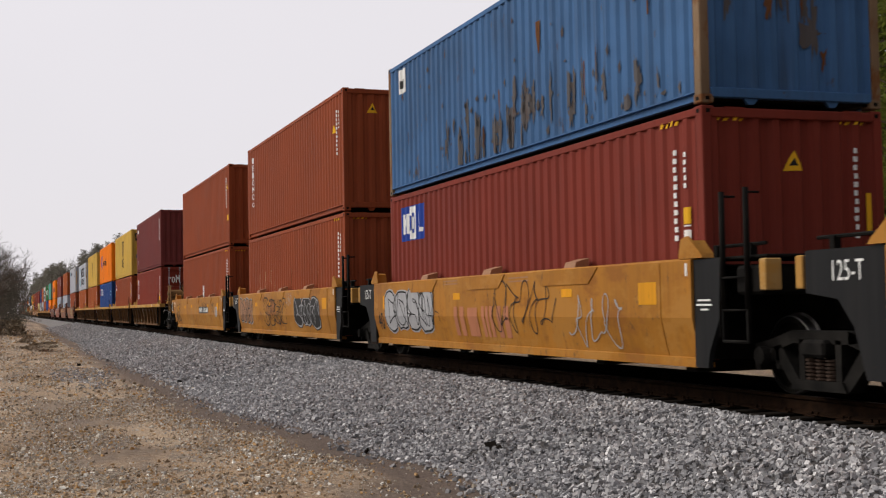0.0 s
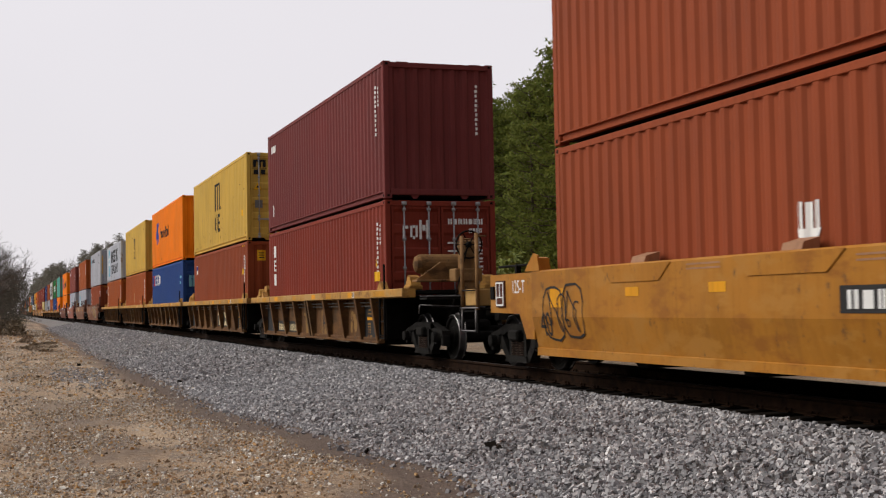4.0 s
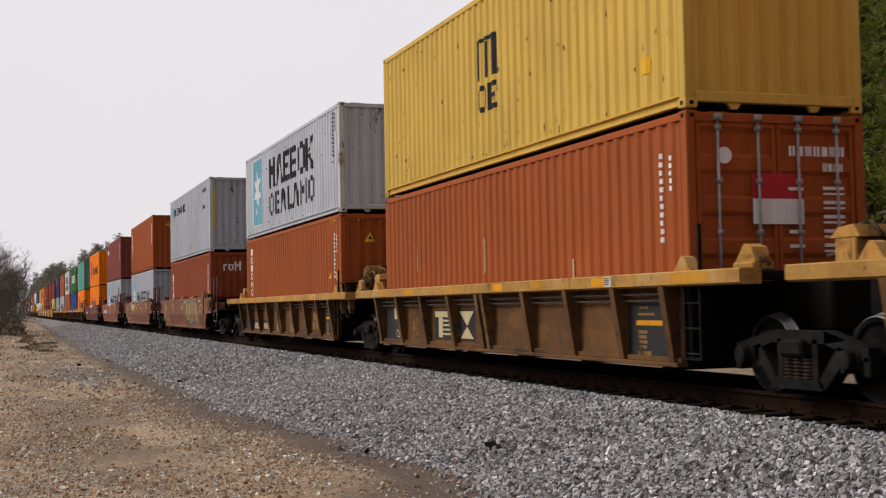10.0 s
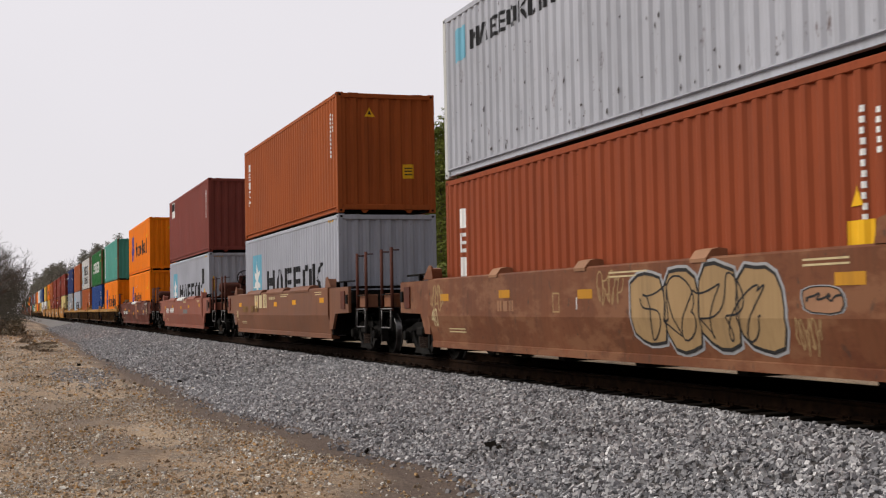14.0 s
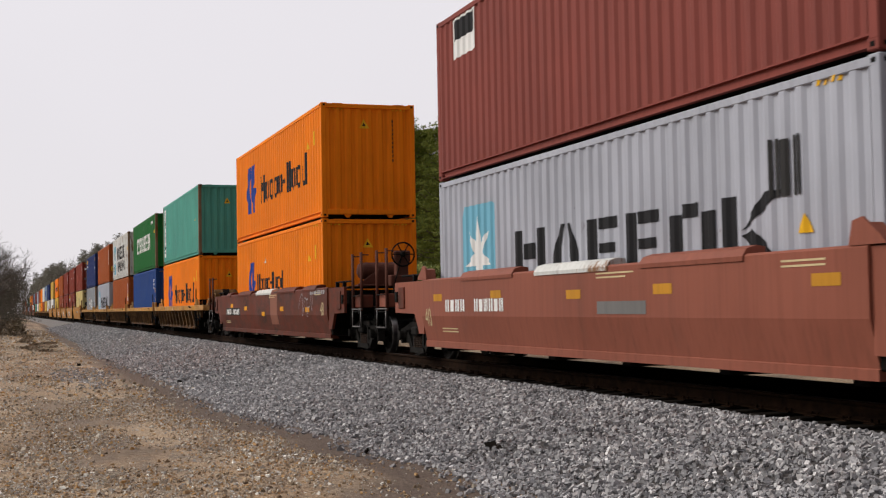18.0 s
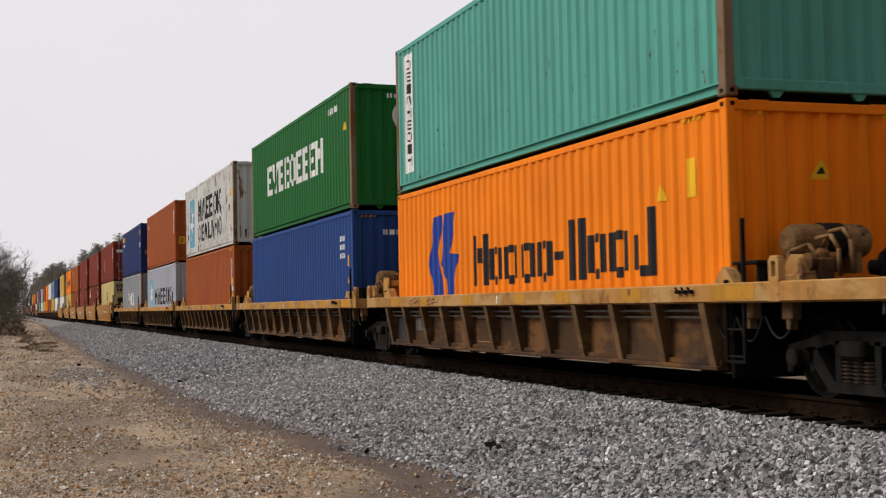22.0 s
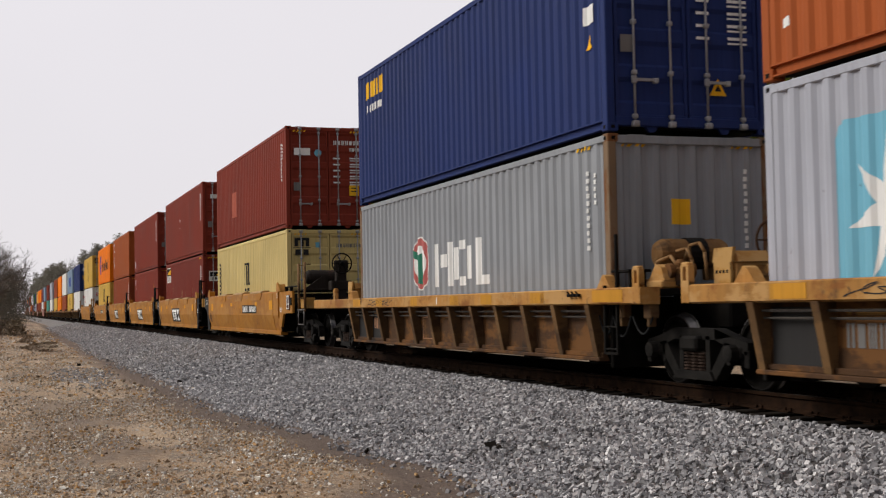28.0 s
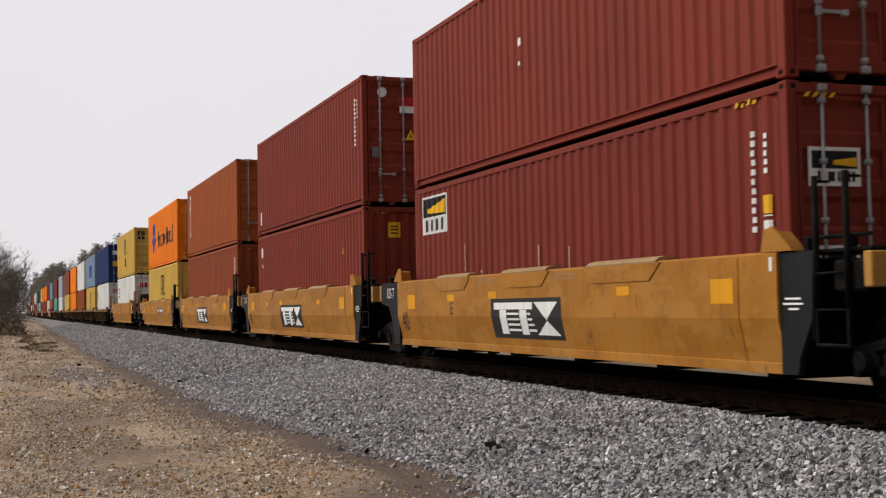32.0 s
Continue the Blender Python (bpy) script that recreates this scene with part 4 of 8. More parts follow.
def axle(s):
    s.lathe([(-1.02, 0.07), (-0.80, 0.075), (-0.66, 0.095), (0.66, 0.095), (0.80, 0.075), (1.02, 0.07)], (0, 0, 0), "y", 12)


WHEELSETS = []


def add_truck(car, x):
    t = part("truck", stored("truck", truck_bolster, [FRAME_STEEL]), FRAME_STEEL, car, pose(x, 0, 0))
    for sy in (-1, 1):
        part("side_frame", stored("side_frame", truck_frame, [FRAME_STEEL]), FRAME_STEEL, t, pose(0, sy * 0.99, 0, 0, 0, 0 if sy < 0 else 180))
        for cx in (-0.16, 0.0, 0.16) if sy < 0 else ():
            part("spring", stored("spring", truck_springs, [SPRING_RUST]), SPRING_RUST, t, pose(cx, sy * 1.03, 0))
    for dx in (-0.89, 0.89):
        ax = part("wheelset", stored("wheelset", axle, [BLACK_STEEL], True), BLACK_STEEL, car)
        ax.matrix_parent_inverse = pose(x + dx, 0, 0)
        ax.matrix_basis = pose(0, 0, 0.42)
        for sy in (-1, 1):
            part("wheel", stored("wheel", wheel, [BLACK_STEEL, TREAD]), None, ax, pose(0, sy * 0.7175, 0, 0, 0, 0 if sy < 0 else 180))
        WHEELSETS.append(ax)


def ladder_stiles(s):
    """Two stiles 0.46 m apart, at y = 0."""
    for x in (0.0, 0.46):
        s.box(x - 0.022, x + 0.022, -0.02, 0.02, 0.56, 1.52, 0.006)
    s.box(0.0, 0.46, -0.018, 0.018, 0.56, 0.59)
    s.rod((0.0, -0.05, 0.62), (0.0, -0.05, 1.0), 0.012, 6)


def rung(s):
    s.rod((0.0, -0.015, 0), (0.46, -0.015, 0), 0.013, 6)


def stirrup(s):
    """A bent bar step hanging below the ladder."""
    for x in (0.02, 0.44):
        s.rod((x, -0.02, 0.94), (x, -0.03, 0.585), 0.012, 6)
    s.rod((0.02, -0.03, 0.585), (0.44, -0.03, 0.585), 0.014, 6)
    s.rod((-0.04, -0.02, 0.955), (0.50, -0.02, 0.955), 0.014, 6)


def add_ladder(car, x, sy, style, wide=0.46):
    mat = BLACK_STEEL
    lad = part("ladder", stored("ladder", ladder_stiles, [BLACK_STEEL]), mat, car, (pose(x, sy * 1.47, 0) if sy < 0 else pose(x + wide, sy * 1.47, 0, 0, 0, 180)) @ Matrix.Diagonal((wide / 0.46, 1, 1, 1)))
    pole = (BLACK_STEEL if wide < 0.5 else GEAR_TAN) if style == "pads" else GEAR_BROWN
    if wide > 0.5:
        part("stirrup", stored("stirrup", stirrup, [GALV], True), WORN_BAR, lad)
    for px, top in ((0.0, 2.15), (0.46, 2.16)) if sy < 0 or style != "pads" else ():
        part("grab_pole", stored(("grab_pole", top, style, wide), lambda s: (s.rod((0, 0, 0.92), (0, 0, top), 0.032, 8), s.rod((0, 0, top - 0.05), (0, 0.16, top - 0.05), 0.014, 6)), [pole], True), pole, lad, pose(px, 0, 0))
    for z in (0.58, 0.90, 1.24):
        part("rung", stored("rung", rung, [GALV], True), mat if z > 0.8 else FRAME_STEEL, lad, pose(0, 0, z))


def hand_brake(s):
    s.ring((0, 0, 0), "x", 0.26, 0.018, 24, 6)
    for i in range(6):
        a = math.pi * i / 3
        s.rod((0, 0, 0), (0.02, 0.26 * math.cos(a), 0.26 * math.sin(a)), 0.012, 5)
    s.lathe([(-0.10, 0.05), (0.02, 0.06), (0.05, 0.04)], (0, 0, 0), "x", 10)


def brake_tank(s):
    s.lathe([(-0.52, 0.08), (-0.49, 0.15), (-0.42, 0.19), (0.42, 0.19), (0.49, 0.15), (0.52, 0.08)], (0, 0, 0), "y", 18)
    for y in (-0.3, 0.3):
        s.lathe([(y - 0.025, 0.196), (y + 0.025, 0.196)], (0, 0, 0), "y", 18)
        s.box(-0.18, 0.18, y - 0.03, y + 0.03, -0.34, -0.12, 0.01)


def coupler(s):
    s.box(0, 0.75, -0.09, 0.09, 0.78, 0.96, 0.03)
    s.prism([(0.65, -0.16), (0.95, -0.2), (1.05, -0.05), (0.9, 0.02), (1.02, 0.16), (0.85, 0.22), (0.65, 0.14)], "z", 0.72, 1.02)
    s.rod((0.3, 0.0, 0.9), (0.3, -1.25, 0.98), 0.014, 6)


def air_hose(s):
    last = Vector((0.1, 0.3, 0.85))
    for i in range(1, 9):
        f = i / 8
        q = Vector((0.1 + 1.0 * f, 0.3, 0.85 - 0.45 * math.sin(math.pi * min(1, f * 0.9))))
        s.rod(last, q, 0.025, 6, caps=False)
        last = q


def walkway(s):
    """A grated step across the wagon end."""
    s.prism([(0.0, 0.0), (0.42, 0.0), (0.42, 0.05), (0.40, 0.05), (0.40, 0.03), (0.02, 0.03), (0.02, 0.05), (0.0, 0.05)], "y", -1.35, 1.35)


def open_end(car, x, sx, paint_mat, brake):
    """Coupler, hose, walkway and brake gear of an end that is coupled to another wagon."""
    m = pose(x, 0, 0, 0, 0, 0 if sx > 0 else 180)
    part("coupler", stored("coupler", coupler, [BLACK_STEEL]), BLACK_STEEL, car, m)
    part("air_hose", stored("air_hose", air_hose, [BLACK_STEEL], True), BLACK_STEEL, car, m)
    part("walkway", stored("walkway", walkway, [FRAME_STEEL]), FRAME_STEEL, car, m @ pose(-0.1, 0, 1.12))
    part("walkway_edge", stored("walkway_edge", lambda s: (s.box(0.40, 0.44, -1.34, 1.34, 0.045, 0.07, 0.006), s.box(-0.02, 0.02, -1.34, 1.34, 0.045, 0.07, 0.006)), [WORN_BAR]), WORN_BAR, car, m @ pose(-0.1, 0, 1.12))
    part("pull_rod", stored("pull_rod", lambda s: (s.rod((0.05, -1.40, 1.02), (0.30, -0.2, 0.96), 0.012, 6), s.rod((0.05, -1.40, 1.02), (0.05, -1.42, 0.86), 0.012, 6)), [WORN_BAR], True), WORN_BAR, car, m)
    if brake:
        part("brake_stand", stored("brake_stand", lambda s: (s.box(-0.12, 0.12, 0.35, 0.62, 1.1, 2.0, 0.02), s.box(-0.2, 0.16, 0.2, 0.75, 1.35, 1.6, 0.02), s.box(0.0, 0.10, 0.30, 0.68, 1.86, 2.14, 0.03)), [paint_mat]), paint_mat, car, m @ pose(-0.42, -0.78, 0.10))
        part("bracket", stored("brake_bracket", lambda s: (s.prism([(-0.62, 1.46), (0.10, 1.46), (0.16, 1.60), (0.02, 1.82), (-0.06, 1.84)], "x", -0.02, 0.02), s.box(-0.03, 0.26, -0.62, 0.10, 1.46, 1.50, 0.008)), [paint_mat]), paint_mat, car, m @ pose(-0.85, -0.62, 0))
        part("brake_chain", stored("brake_chain", lambda s: s.rod((0, 0.44, 1.95), (0.02, 0.10, 0.80), 0.014, 6), [FRAME_STEEL]), FRAME_STEEL, car, m @ pose(-0.26, -0.78, 0.1))
        part("brake_wheel", stored("brake_wheel", hand_brake, [BLACK_STEEL]), BLACK_STEEL, car, m @ pose(-0.24, -0.30, 2.15))
        part("brake_cylinder", stored("brake_cylinder", brake_tank, [BLACK_STEEL], False), paint_mat, car, m @ pose(-1.28, -0.55, 1.82))


SHEET = [(1.28, 1.47), (1.505, 1.475), (1.535, 1.45), (1.535, 0.82), (1.44, 0.385), (1.458, 0.375), (1.458, 0.275), (1.26, 0.275), (1.26, 0.325), (1.38, 0.36), (1.47, 0.82), (1.47, 1.40), (1.28, 1.41)]


def bubbles(seed, a0, a1, b0, b1, n):
    """A band of spray-painted lobes and the wild line drawn over them."""
    r = random.Random(seed)
    w = (a1 - a0) / n
    blobs, rims = [], []
    for i in range(n):
        cx, cz, m = a0 + (i + 0.5) * w, (b0 + b1) / 2 + r.uniform(-0.04, 0.04), 15
        turn = r.uniform(0, 6.28)
        ring = []
        for k in range(m):
            t = 2 * math.pi * k / m
            f = 1.0 / (abs(math.cos(t)) ** 4 + abs(math.sin(t)) ** 4) ** 0.25 + 0.07 * math.sin(2 * t + turn) + r.uniform(-0.05, 0.05)
            ring.append((cx + w * 0.53 * f * math.cos(t), cz + (b1 - b0) * 0.44 * f * math.sin(t)))
        blobs += [[(cx, cz), ring[k], ring[(k + 1) % m]] for k in range(m)]
        inner = [(cx + (x - cx) * (1 - 0.035 / w), cz + (z - cz) * (1 - 0.085)) for x, z in ring]
        rims += [[ring[k], ring[(k + 1) % m], inner[(k + 1) % m], inner[k]] for k in range(m)]
    return blobs, rims + scribble(seed + 1, a0, a1, b0 + 0.1, b1 - 0.1, 0.022, n + 2)


def well_wagon(u, paint_mat, label, half=6.30, end_half=7.50, trucks=(), ends=(), style="pads", sign="125-T", number=True, seed=0, graffiti=(), brand=False, size_text="40", letter="", panel_mat=None, end_text=True, fine=True):
    """A smooth-sided well wagon: two deep folded side sheets, end frames over the trucks, ladders and guides."""
    car = new("well_wagon")
    car.location = (u, TRACK_Y, 0)
    tagged(car, label, "railway wagon", "container wagons")
    panel_mat = panel_mat or PANEL_GREY
    coupled = [sx for sx, _ in ends]

    def reach(sx):
        """How far the end panel goes, and whether it is the cut-out kind over a truck of its own."""
        return 8.0 if style == "pads" and sx in coupled else end_half
    for sy in (-1, 1):
        side = part("side_sheet", stored(("side_sheet", half, sy), lambda s: s.prism([(sy * y, z) for y, z in SHEET], "x", -half, half), [paint_mat]), paint_mat, car)
        if style == "pads":
            part("seam", stored(("seam", sy), lambda s: s.prism([(sy * 1.536, 1.44), (sy * 1.543, 1.44), (sy * 1.543, 0.82), (sy * 1.448, 0.385), (sy * 1.44, 0.385), (sy * 1.536, 0.82)], "x", -0.018, 0.018), [paint_mat]), paint_mat, side, pose(half - 0.70, 0, 0))
        if style == "pads":
            for i, (a, b) in enumerate(((-4.06, -2.29), (-1.01, 0.86), (1.96, 4.01))):
                part("stiffener_plate", stored(("stiffener_plate", i, sy), lambda s: s.prism([(a, 1.455), (b, 1.455), (b - 0.28, 1.25), (a + 0.28, 1.25)], "y", sy * 1.534, sy * 1.548), [paint_mat]), paint_mat, side)
            if seed >= 17:
                for i, (a, b) in enumerate(((-3.95, -2.40), (-0.90, 0.75), (2.07, 3.90))):
                    part("rolled_cap", stored(("long_cap", i, sy), lambda s: s.prism([(sy * 1.29, 1.47), (sy * 1.545, 1.455), (sy * 1.55, 1.475), (sy * 1.50, 1.515), (sy * 1.40, 1.535), (sy * 1.29, 1.53)], "x", a, b), [INK["tan"]]), INK["tan"], side)
            else:
                for x in (-3.16, -0.03, 3.07):
                    part("guide_tab", stored(("guide_tab", sy), lambda s: s.prism([(sy * 1.30, 1.47), (sy * 1.50, 1.47), (sy * 1.47, 1.55), (sy * 1.28, 1.60)], "x", -0.17, 0.17), [COL["cream"]]), INK["buff"], side, pose(x, 0, 0))
        elif seed == 8:
            for x in (-3.03, 0.08, 3.07):
                part("rolled_tab", stored(("rolled_tab", sy), lambda s: s.prism([(sy * 1.28, 1.47), (sy * 1.55, 1.42), (sy * 1.555, 1.46), (sy * 1.48, 1.555), (sy * 1.38, 1.575), (sy * 1.28, 1.56)], "x", -0.17, 0.17), [INK["buff"]]), INK["buff"], side, pose(x, 0, 0))
        else:
            caps = [(-4.15, -1.91), (-1.07, 1.22), (2.08, 4.30)] if half < 7 else [(-6.4, -5.6), (-4.15, -1.91), (-1.07, 1.22), (2.08, 4.30), (5.23, 6.6)]
            for a, b in caps:
                part("rolled_cap", stored(("rolled_cap", round(b - a, 2), sy), lambda s: s.prism([(sy * 1.27, 1.47), (sy * 1.55, 1.40), (sy * 1.555, 1.45), (sy * 1.50, 1.53), (sy * 1.38, 1.565), (sy * 1.28, 1.55)], "x", 0, b - a), [CAR_BROWN]), COL["pale"] if seed in (10, 11) and -1.2 < a < -1.0 else paint_mat, side, pose(a, 0, 0))
        for sx in (-1, 1):
            far_x, cut = reach(sx) - half, style != "pads" or sx in coupled
            if not cut:
                prof = [(0, 1.455), (end_half - half, 1.455), (end_half - half, 1.06), (0.72, 1.0), (0.50, 0.75), (0.34, 0.28), (0, 0.28)] if sx < 0 else [(0, 1.455), (0.55, 1.455), (0.50, 0.80), (0.30, 0.45), (0.26, 0.28), (0, 0.28)]
            else:
                prof = [(0, 1.455), (far_x, 1.455), (far_x, 0.88), (0.55, 0.86), (0.32, 0.55), (0.30, 0.50), (0, 0.50)]
            pm = paint_mat if cut else panel_mat
            ep = part("end_panel", stored(("end_panel", cut, round(far_x, 2), sx, sy), lambda s: s.prism([(sx * a, z) for a, z in prof], "y", sy * 1.44, sy * 1.50), [pm]), pm, car, pose(sx * half, 0, 0))
            if cut:
                part("placard_frame", stored("placard_frame", lambda s: (s.box(-0.17, 0.17, -0.012, 0.012, -0.20, 0.20, 0.004),), [paint_mat]), CAR_DARK_BROWN if style == "caps" else GEAR_BROWN, ep, pose(sx * (far_x - 0.45), sy * 1.512, 1.16))
                if style == "pads" and sy < 0:
                    part("data_frame", stored("data_frame", lambda s: (s.box(-0.15, 0.15, -0.006, 0.006, 0.155, 0.18), s.box(-0.15, 0.15, -0.006, 0.006, -0.18, -0.155), s.box(-0.15, -0.125, -0.006, 0.006, -0.155, 0.155), s.box(0.125, 0.15, -0.006, 0.006, -0.155, 0.155), s.box(-0.01, 0.01, -0.006, 0.006, -0.04, 0.155), s.box(-0.125, 0.125, -0.006, 0.006, -0.06, -0.04)), [INK["white"]]), INK["white"], ep, pose(sx * (far_x - 0.45), sy * 1.528, 1.16))
                part("step_pocket", stored("step_pocket", lambda s: s.box(-0.07, 0.07, -0.03, 0.03, -0.10, 0.10, 0.01), [BLACK_STEEL]), BLACK_STEEL, ep, pose(sx * (far_x - 0.12), sy * 1.50, 1.18))
            if half < 7:
                part("corner_guide", stored(("low_guide", sy, sx), lambda s: (s.prism([(sx * 0.30, 0.0), (-sx * 0.22, 0.0), (-sx * 0.16, 0.22), (-sx * 0.02, 0.25), (sx * 0.24, 0.06)], "y", sy * 0.10, sy * 0.13), s.prism([(sx * 0.22, 0.0), (-sx * 0.15, 0.0), (-sx * 0.10, 0.18), (sx * 0.0, 0.20), (sx * 0.18, 0.05)], "y", -sy * 0.08, sy * 0.10)), [paint_mat]), paint_mat, car, pose(sx * (half - 0.05), sy * 1.40, 1.47))
            part("bolster_end", stored(("bolster_end", sy, cut), lambda s: s.box(-0.31, 0.31, *sorted((sy * 1.20, sy * 1.44)), 0.99, 1.26, 0.012) if cut else s.box(-0.06, 0.06, *sorted((sy * 1.30, sy * 1.49)), 1.10, 1.42, 0.012), [CHORD_YELLOW]), paint_mat if style != "pads" else CHORD_YELLOW, car, pose(sx * (reach(sx) + (1.01 if cut else 0.12)), 0, 0))
            if cut:
                part("end_beam", stored(("end_beam", sy), lambda s: s.box(-0.62, 0.40, *sorted((sy * 0.4, sy * 1.22)), 1.02, 1.22, 0.012), [BLACK_STEEL]), BLACK_STEEL, car, pose(sx * (reach(sx) + 0.92), 0, 0))
        if not fine:
            continue
        for sx in (-1, 1):
            free = style != "pads" or sx in coupled
            x = (reach(sx) + 0.66) if free else end_half - 0.64
            if free or sx > 0:
                add_ladder(car, x if sx > 0 else -x - (0.70 if free else 0.46), sy, style, 0.70 if free else 0.46)
        if style == "pads":
            spots = [(-5.43, 1.08), (-3.24, 1.13), (-1.32, 1.15), (3.05, 1.14), (5.30, 1.10)]
        else:
            spots = [(-half + 0.9, 1.14), (-2.6, 1.16), (0.2, 1.12), (2.6, 1.15), (half - 0.6, 1.18)] if half < 7 else [(-5.39, 1.11), (-2.85, 1.02), (0.0, 0.85), (2.62, 0.99), (5.70, 0.96)]
        for i, (x, z) in enumerate(spots if sy < 0 else ()):
            w, h = (0.22, 0.13) if i in (0, 4) and style == "pads" else ((0.17, 0.055) if style == "pads" else (0.22, 0.06))
            wagon_mark("reflector", "reflector" if style == "pads" or seed in (9, 11) else "old_reflector", rect(x - w, x + w, z - h, z + h), side, sy=sy)
    for sx in (-1, 1):
        out_x = reach(sx) - half
        part("end_frame", stored(("end_frame", round(out_x, 2), sx), lambda s: (s.box(*sorted((0, sx * (out_x + 0.2))), -0.42, 0.42, 0.66, 1.22, 0.03), s.box(*sorted((sx * 0.02, sx * 0.22)), -1.44, 1.44, 0.36, 1.40, 0.02), s.box(*sorted((sx * (out_x - 0.35), sx * (out_x + 0.15))), -1.44, 1.44, 1.06, 1.36, 0.03)), [BLACK_STEEL]), BLACK_STEEL, car, pose(sx * (half - 0.1), 0, 0))
        part("end_deck", stored(("end_deck", round(out_x, 2), sx), lambda s: s.box(*sorted((sx * 0.1, sx * (out_x + 0.1))), -1.42, 1.42, 1.43, 1.465, 0.01), [BLACK_STEEL]), BLACK_STEEL, car, pose(sx * half, 0, 0))
        part("handrail", stored(("handrail", round(out_x, 2), sx), lambda s: (s.rod((sx * 0.2, -1.35, 1.58), (sx * out_x, -1.35, 1.58), 0.02, 6), s.box(*sorted((sx * 0.25, sx * 0.32)), -1.39, -1.31, 1.46, 1.59), s.box(*sorted((sx * 0.9, sx * 0.97)), -1.39, -1.31, 1.46, 1.59)), [BLACK_STEEL]), BLACK_STEEL, car, pose(sx * half, 0, 0))
    for i in range(6) if fine else (0, 5):
        part("cross_bearer", stored("cross_bearer", lambda s: s.box(-0.12, 0.12, -1.27, 1.27, 0.20, 0.335, 0.012), [BLACK_STEEL]), BLACK_STEEL, car, pose(-half + 0.5 + i * (2 * half - 1.0) / 5, 0, 0))
    for x in trucks:
        add_truck(car, x)
    for sx, brake in ends:
        open_end(car, sx * (reach(sx) + 0.85), sx, GEAR_BROWN if style != "pads" else (GEAR_BLACK if seed >= 17 else GEAR_TAN), brake)
    if style == "pads":
        if end_text:
            wagon_mark("load_stencil", "white", text_at(sign, -half - 0.56, 1.26, 0.19, 0.75), car, "panel")
            wagon_mark("small_print", "white", rect(half + 0.08, half + 0.34, 1.00, 1.02) + rect(half + 0.05, half + 0.37, 0.95, 0.97) + rect(half + 0.14, half + 0.30, 0.90, 0.92), car, "panel")
        wagon_mark("clearance_bar", "white", rect(half - 0.12, half - 0.07, 1.28, 1.42), car)
        wagon_mark("size_stencil", "panel", text_at(size_text, -half + 0.45, 0.72, 0.34, 0.8), car)
        wagon_mark("small_print", "buff", rect(-1.95, -1.25, 1.40, 1.42) + rect(-1.95, -1.25, 1.35, 1.37) + rect(1.0, 1.75, 1.38, 1.40) + rect(1.0, 1.75, 1.33, 1.35), car)
    else:
        wagon_mark("size_stencil", "cream", text_at(size_text, 7.25 if half > 7 else -half + 0.35, 0.97 if half > 7 else 0.80, 0.32, 0.75), car)
        wagon_mark("small_print", "cream", rect(-half + 1.0, -half + 1.8, 0.60, 0.62) + rect(-half + 1.0, -half + 1.8, 0.55, 0.57) + rect(0.9, 1.9, 1.36, 1.38) + rect(0.9, 1.7, 1.31, 1.33) + rect(half - 1.3, half - 0.6, 1.36, 1.38) + rect(half - 1.3, half - 0.6, 1.31, 1.33), car)
    if letter:
        wagon_mark("unit_letter", "panel", text_at(letter, -3.2 if not number else 0.35, 0.95, 0.20), car)
    if number and style == "pads":
        wagon_mark("number_plate_field", "panel", rect(0.75, 3.15, 0.87, 1.12), car)
        wagon_mark("number_marking", "white", word(0.85, 1.70, 0.91, 1.08, 4) + word(1.95, 3.05, 0.91, 1.08, 6), car, over=1)
    elif seed == 8:
        wagon_mark("data_frame", "tan", rect(-0.82, -0.60, 1.13, 1.15) + rect(-0.82, -0.60, 0.88, 0.90) + rect(-0.82, -0.80, 0.90, 1.13) + rect(-0.62, -0.60, 0.90, 1.13), car)
        wagon_mark("clearance_bar", "white", rect(-0.07, -0.04, 0.92, 1.08), car)
        wagon_mark("faded_marking", "buff", word(-2.9, -2.2, 0.90, 1.06, 3), car)
        wagon_mark("spray_scribble", "tan", scribble(81, -6.1, -5.4, 0.90, 1.40, 0.03, 5), car)
        wagon_mark("spray_scribble", "tan", scribble(82, 0.5, 1.3, 0.95, 1.42, 0.022, 5), car)
        wagon_mark("spray_scribble", "tan", scribble(83, 4.75, 5.2, 0.45, 0.85, 0.02, 5), car)
    elif number:
        if half > 7:
            wagon_mark("number_field", "panel", rect(-6.48, -3.86, 0.80, 1.04), car)
        wagon_mark("number_marking", "gold" if seed == 9 else "white", (word(-6.38, -5.45, 0.83, 1.0, 4) + word(-5.15, -3.96, 0.83, 1.0, 6) if half > 7 else word(-half + 1.3, -half + 2.3, 0.90, 1.10, 4) + word(-half + 2.7, -half + 4.0, 0.90, 1.10, 6)), car, over=1)
        if half > 7:
            wagon_mark("repaint_patch", "dusty_rose", rect(1.05, 2.02, 0.56, 1.42), car)
        elif seed == 10:
            wagon_mark("repaint_patch", "grey", rect(0.9, 2.2, 0.86, 1.02), car)
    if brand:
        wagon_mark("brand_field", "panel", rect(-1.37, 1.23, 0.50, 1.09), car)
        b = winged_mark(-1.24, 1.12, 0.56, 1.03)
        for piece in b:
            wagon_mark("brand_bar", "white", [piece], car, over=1)
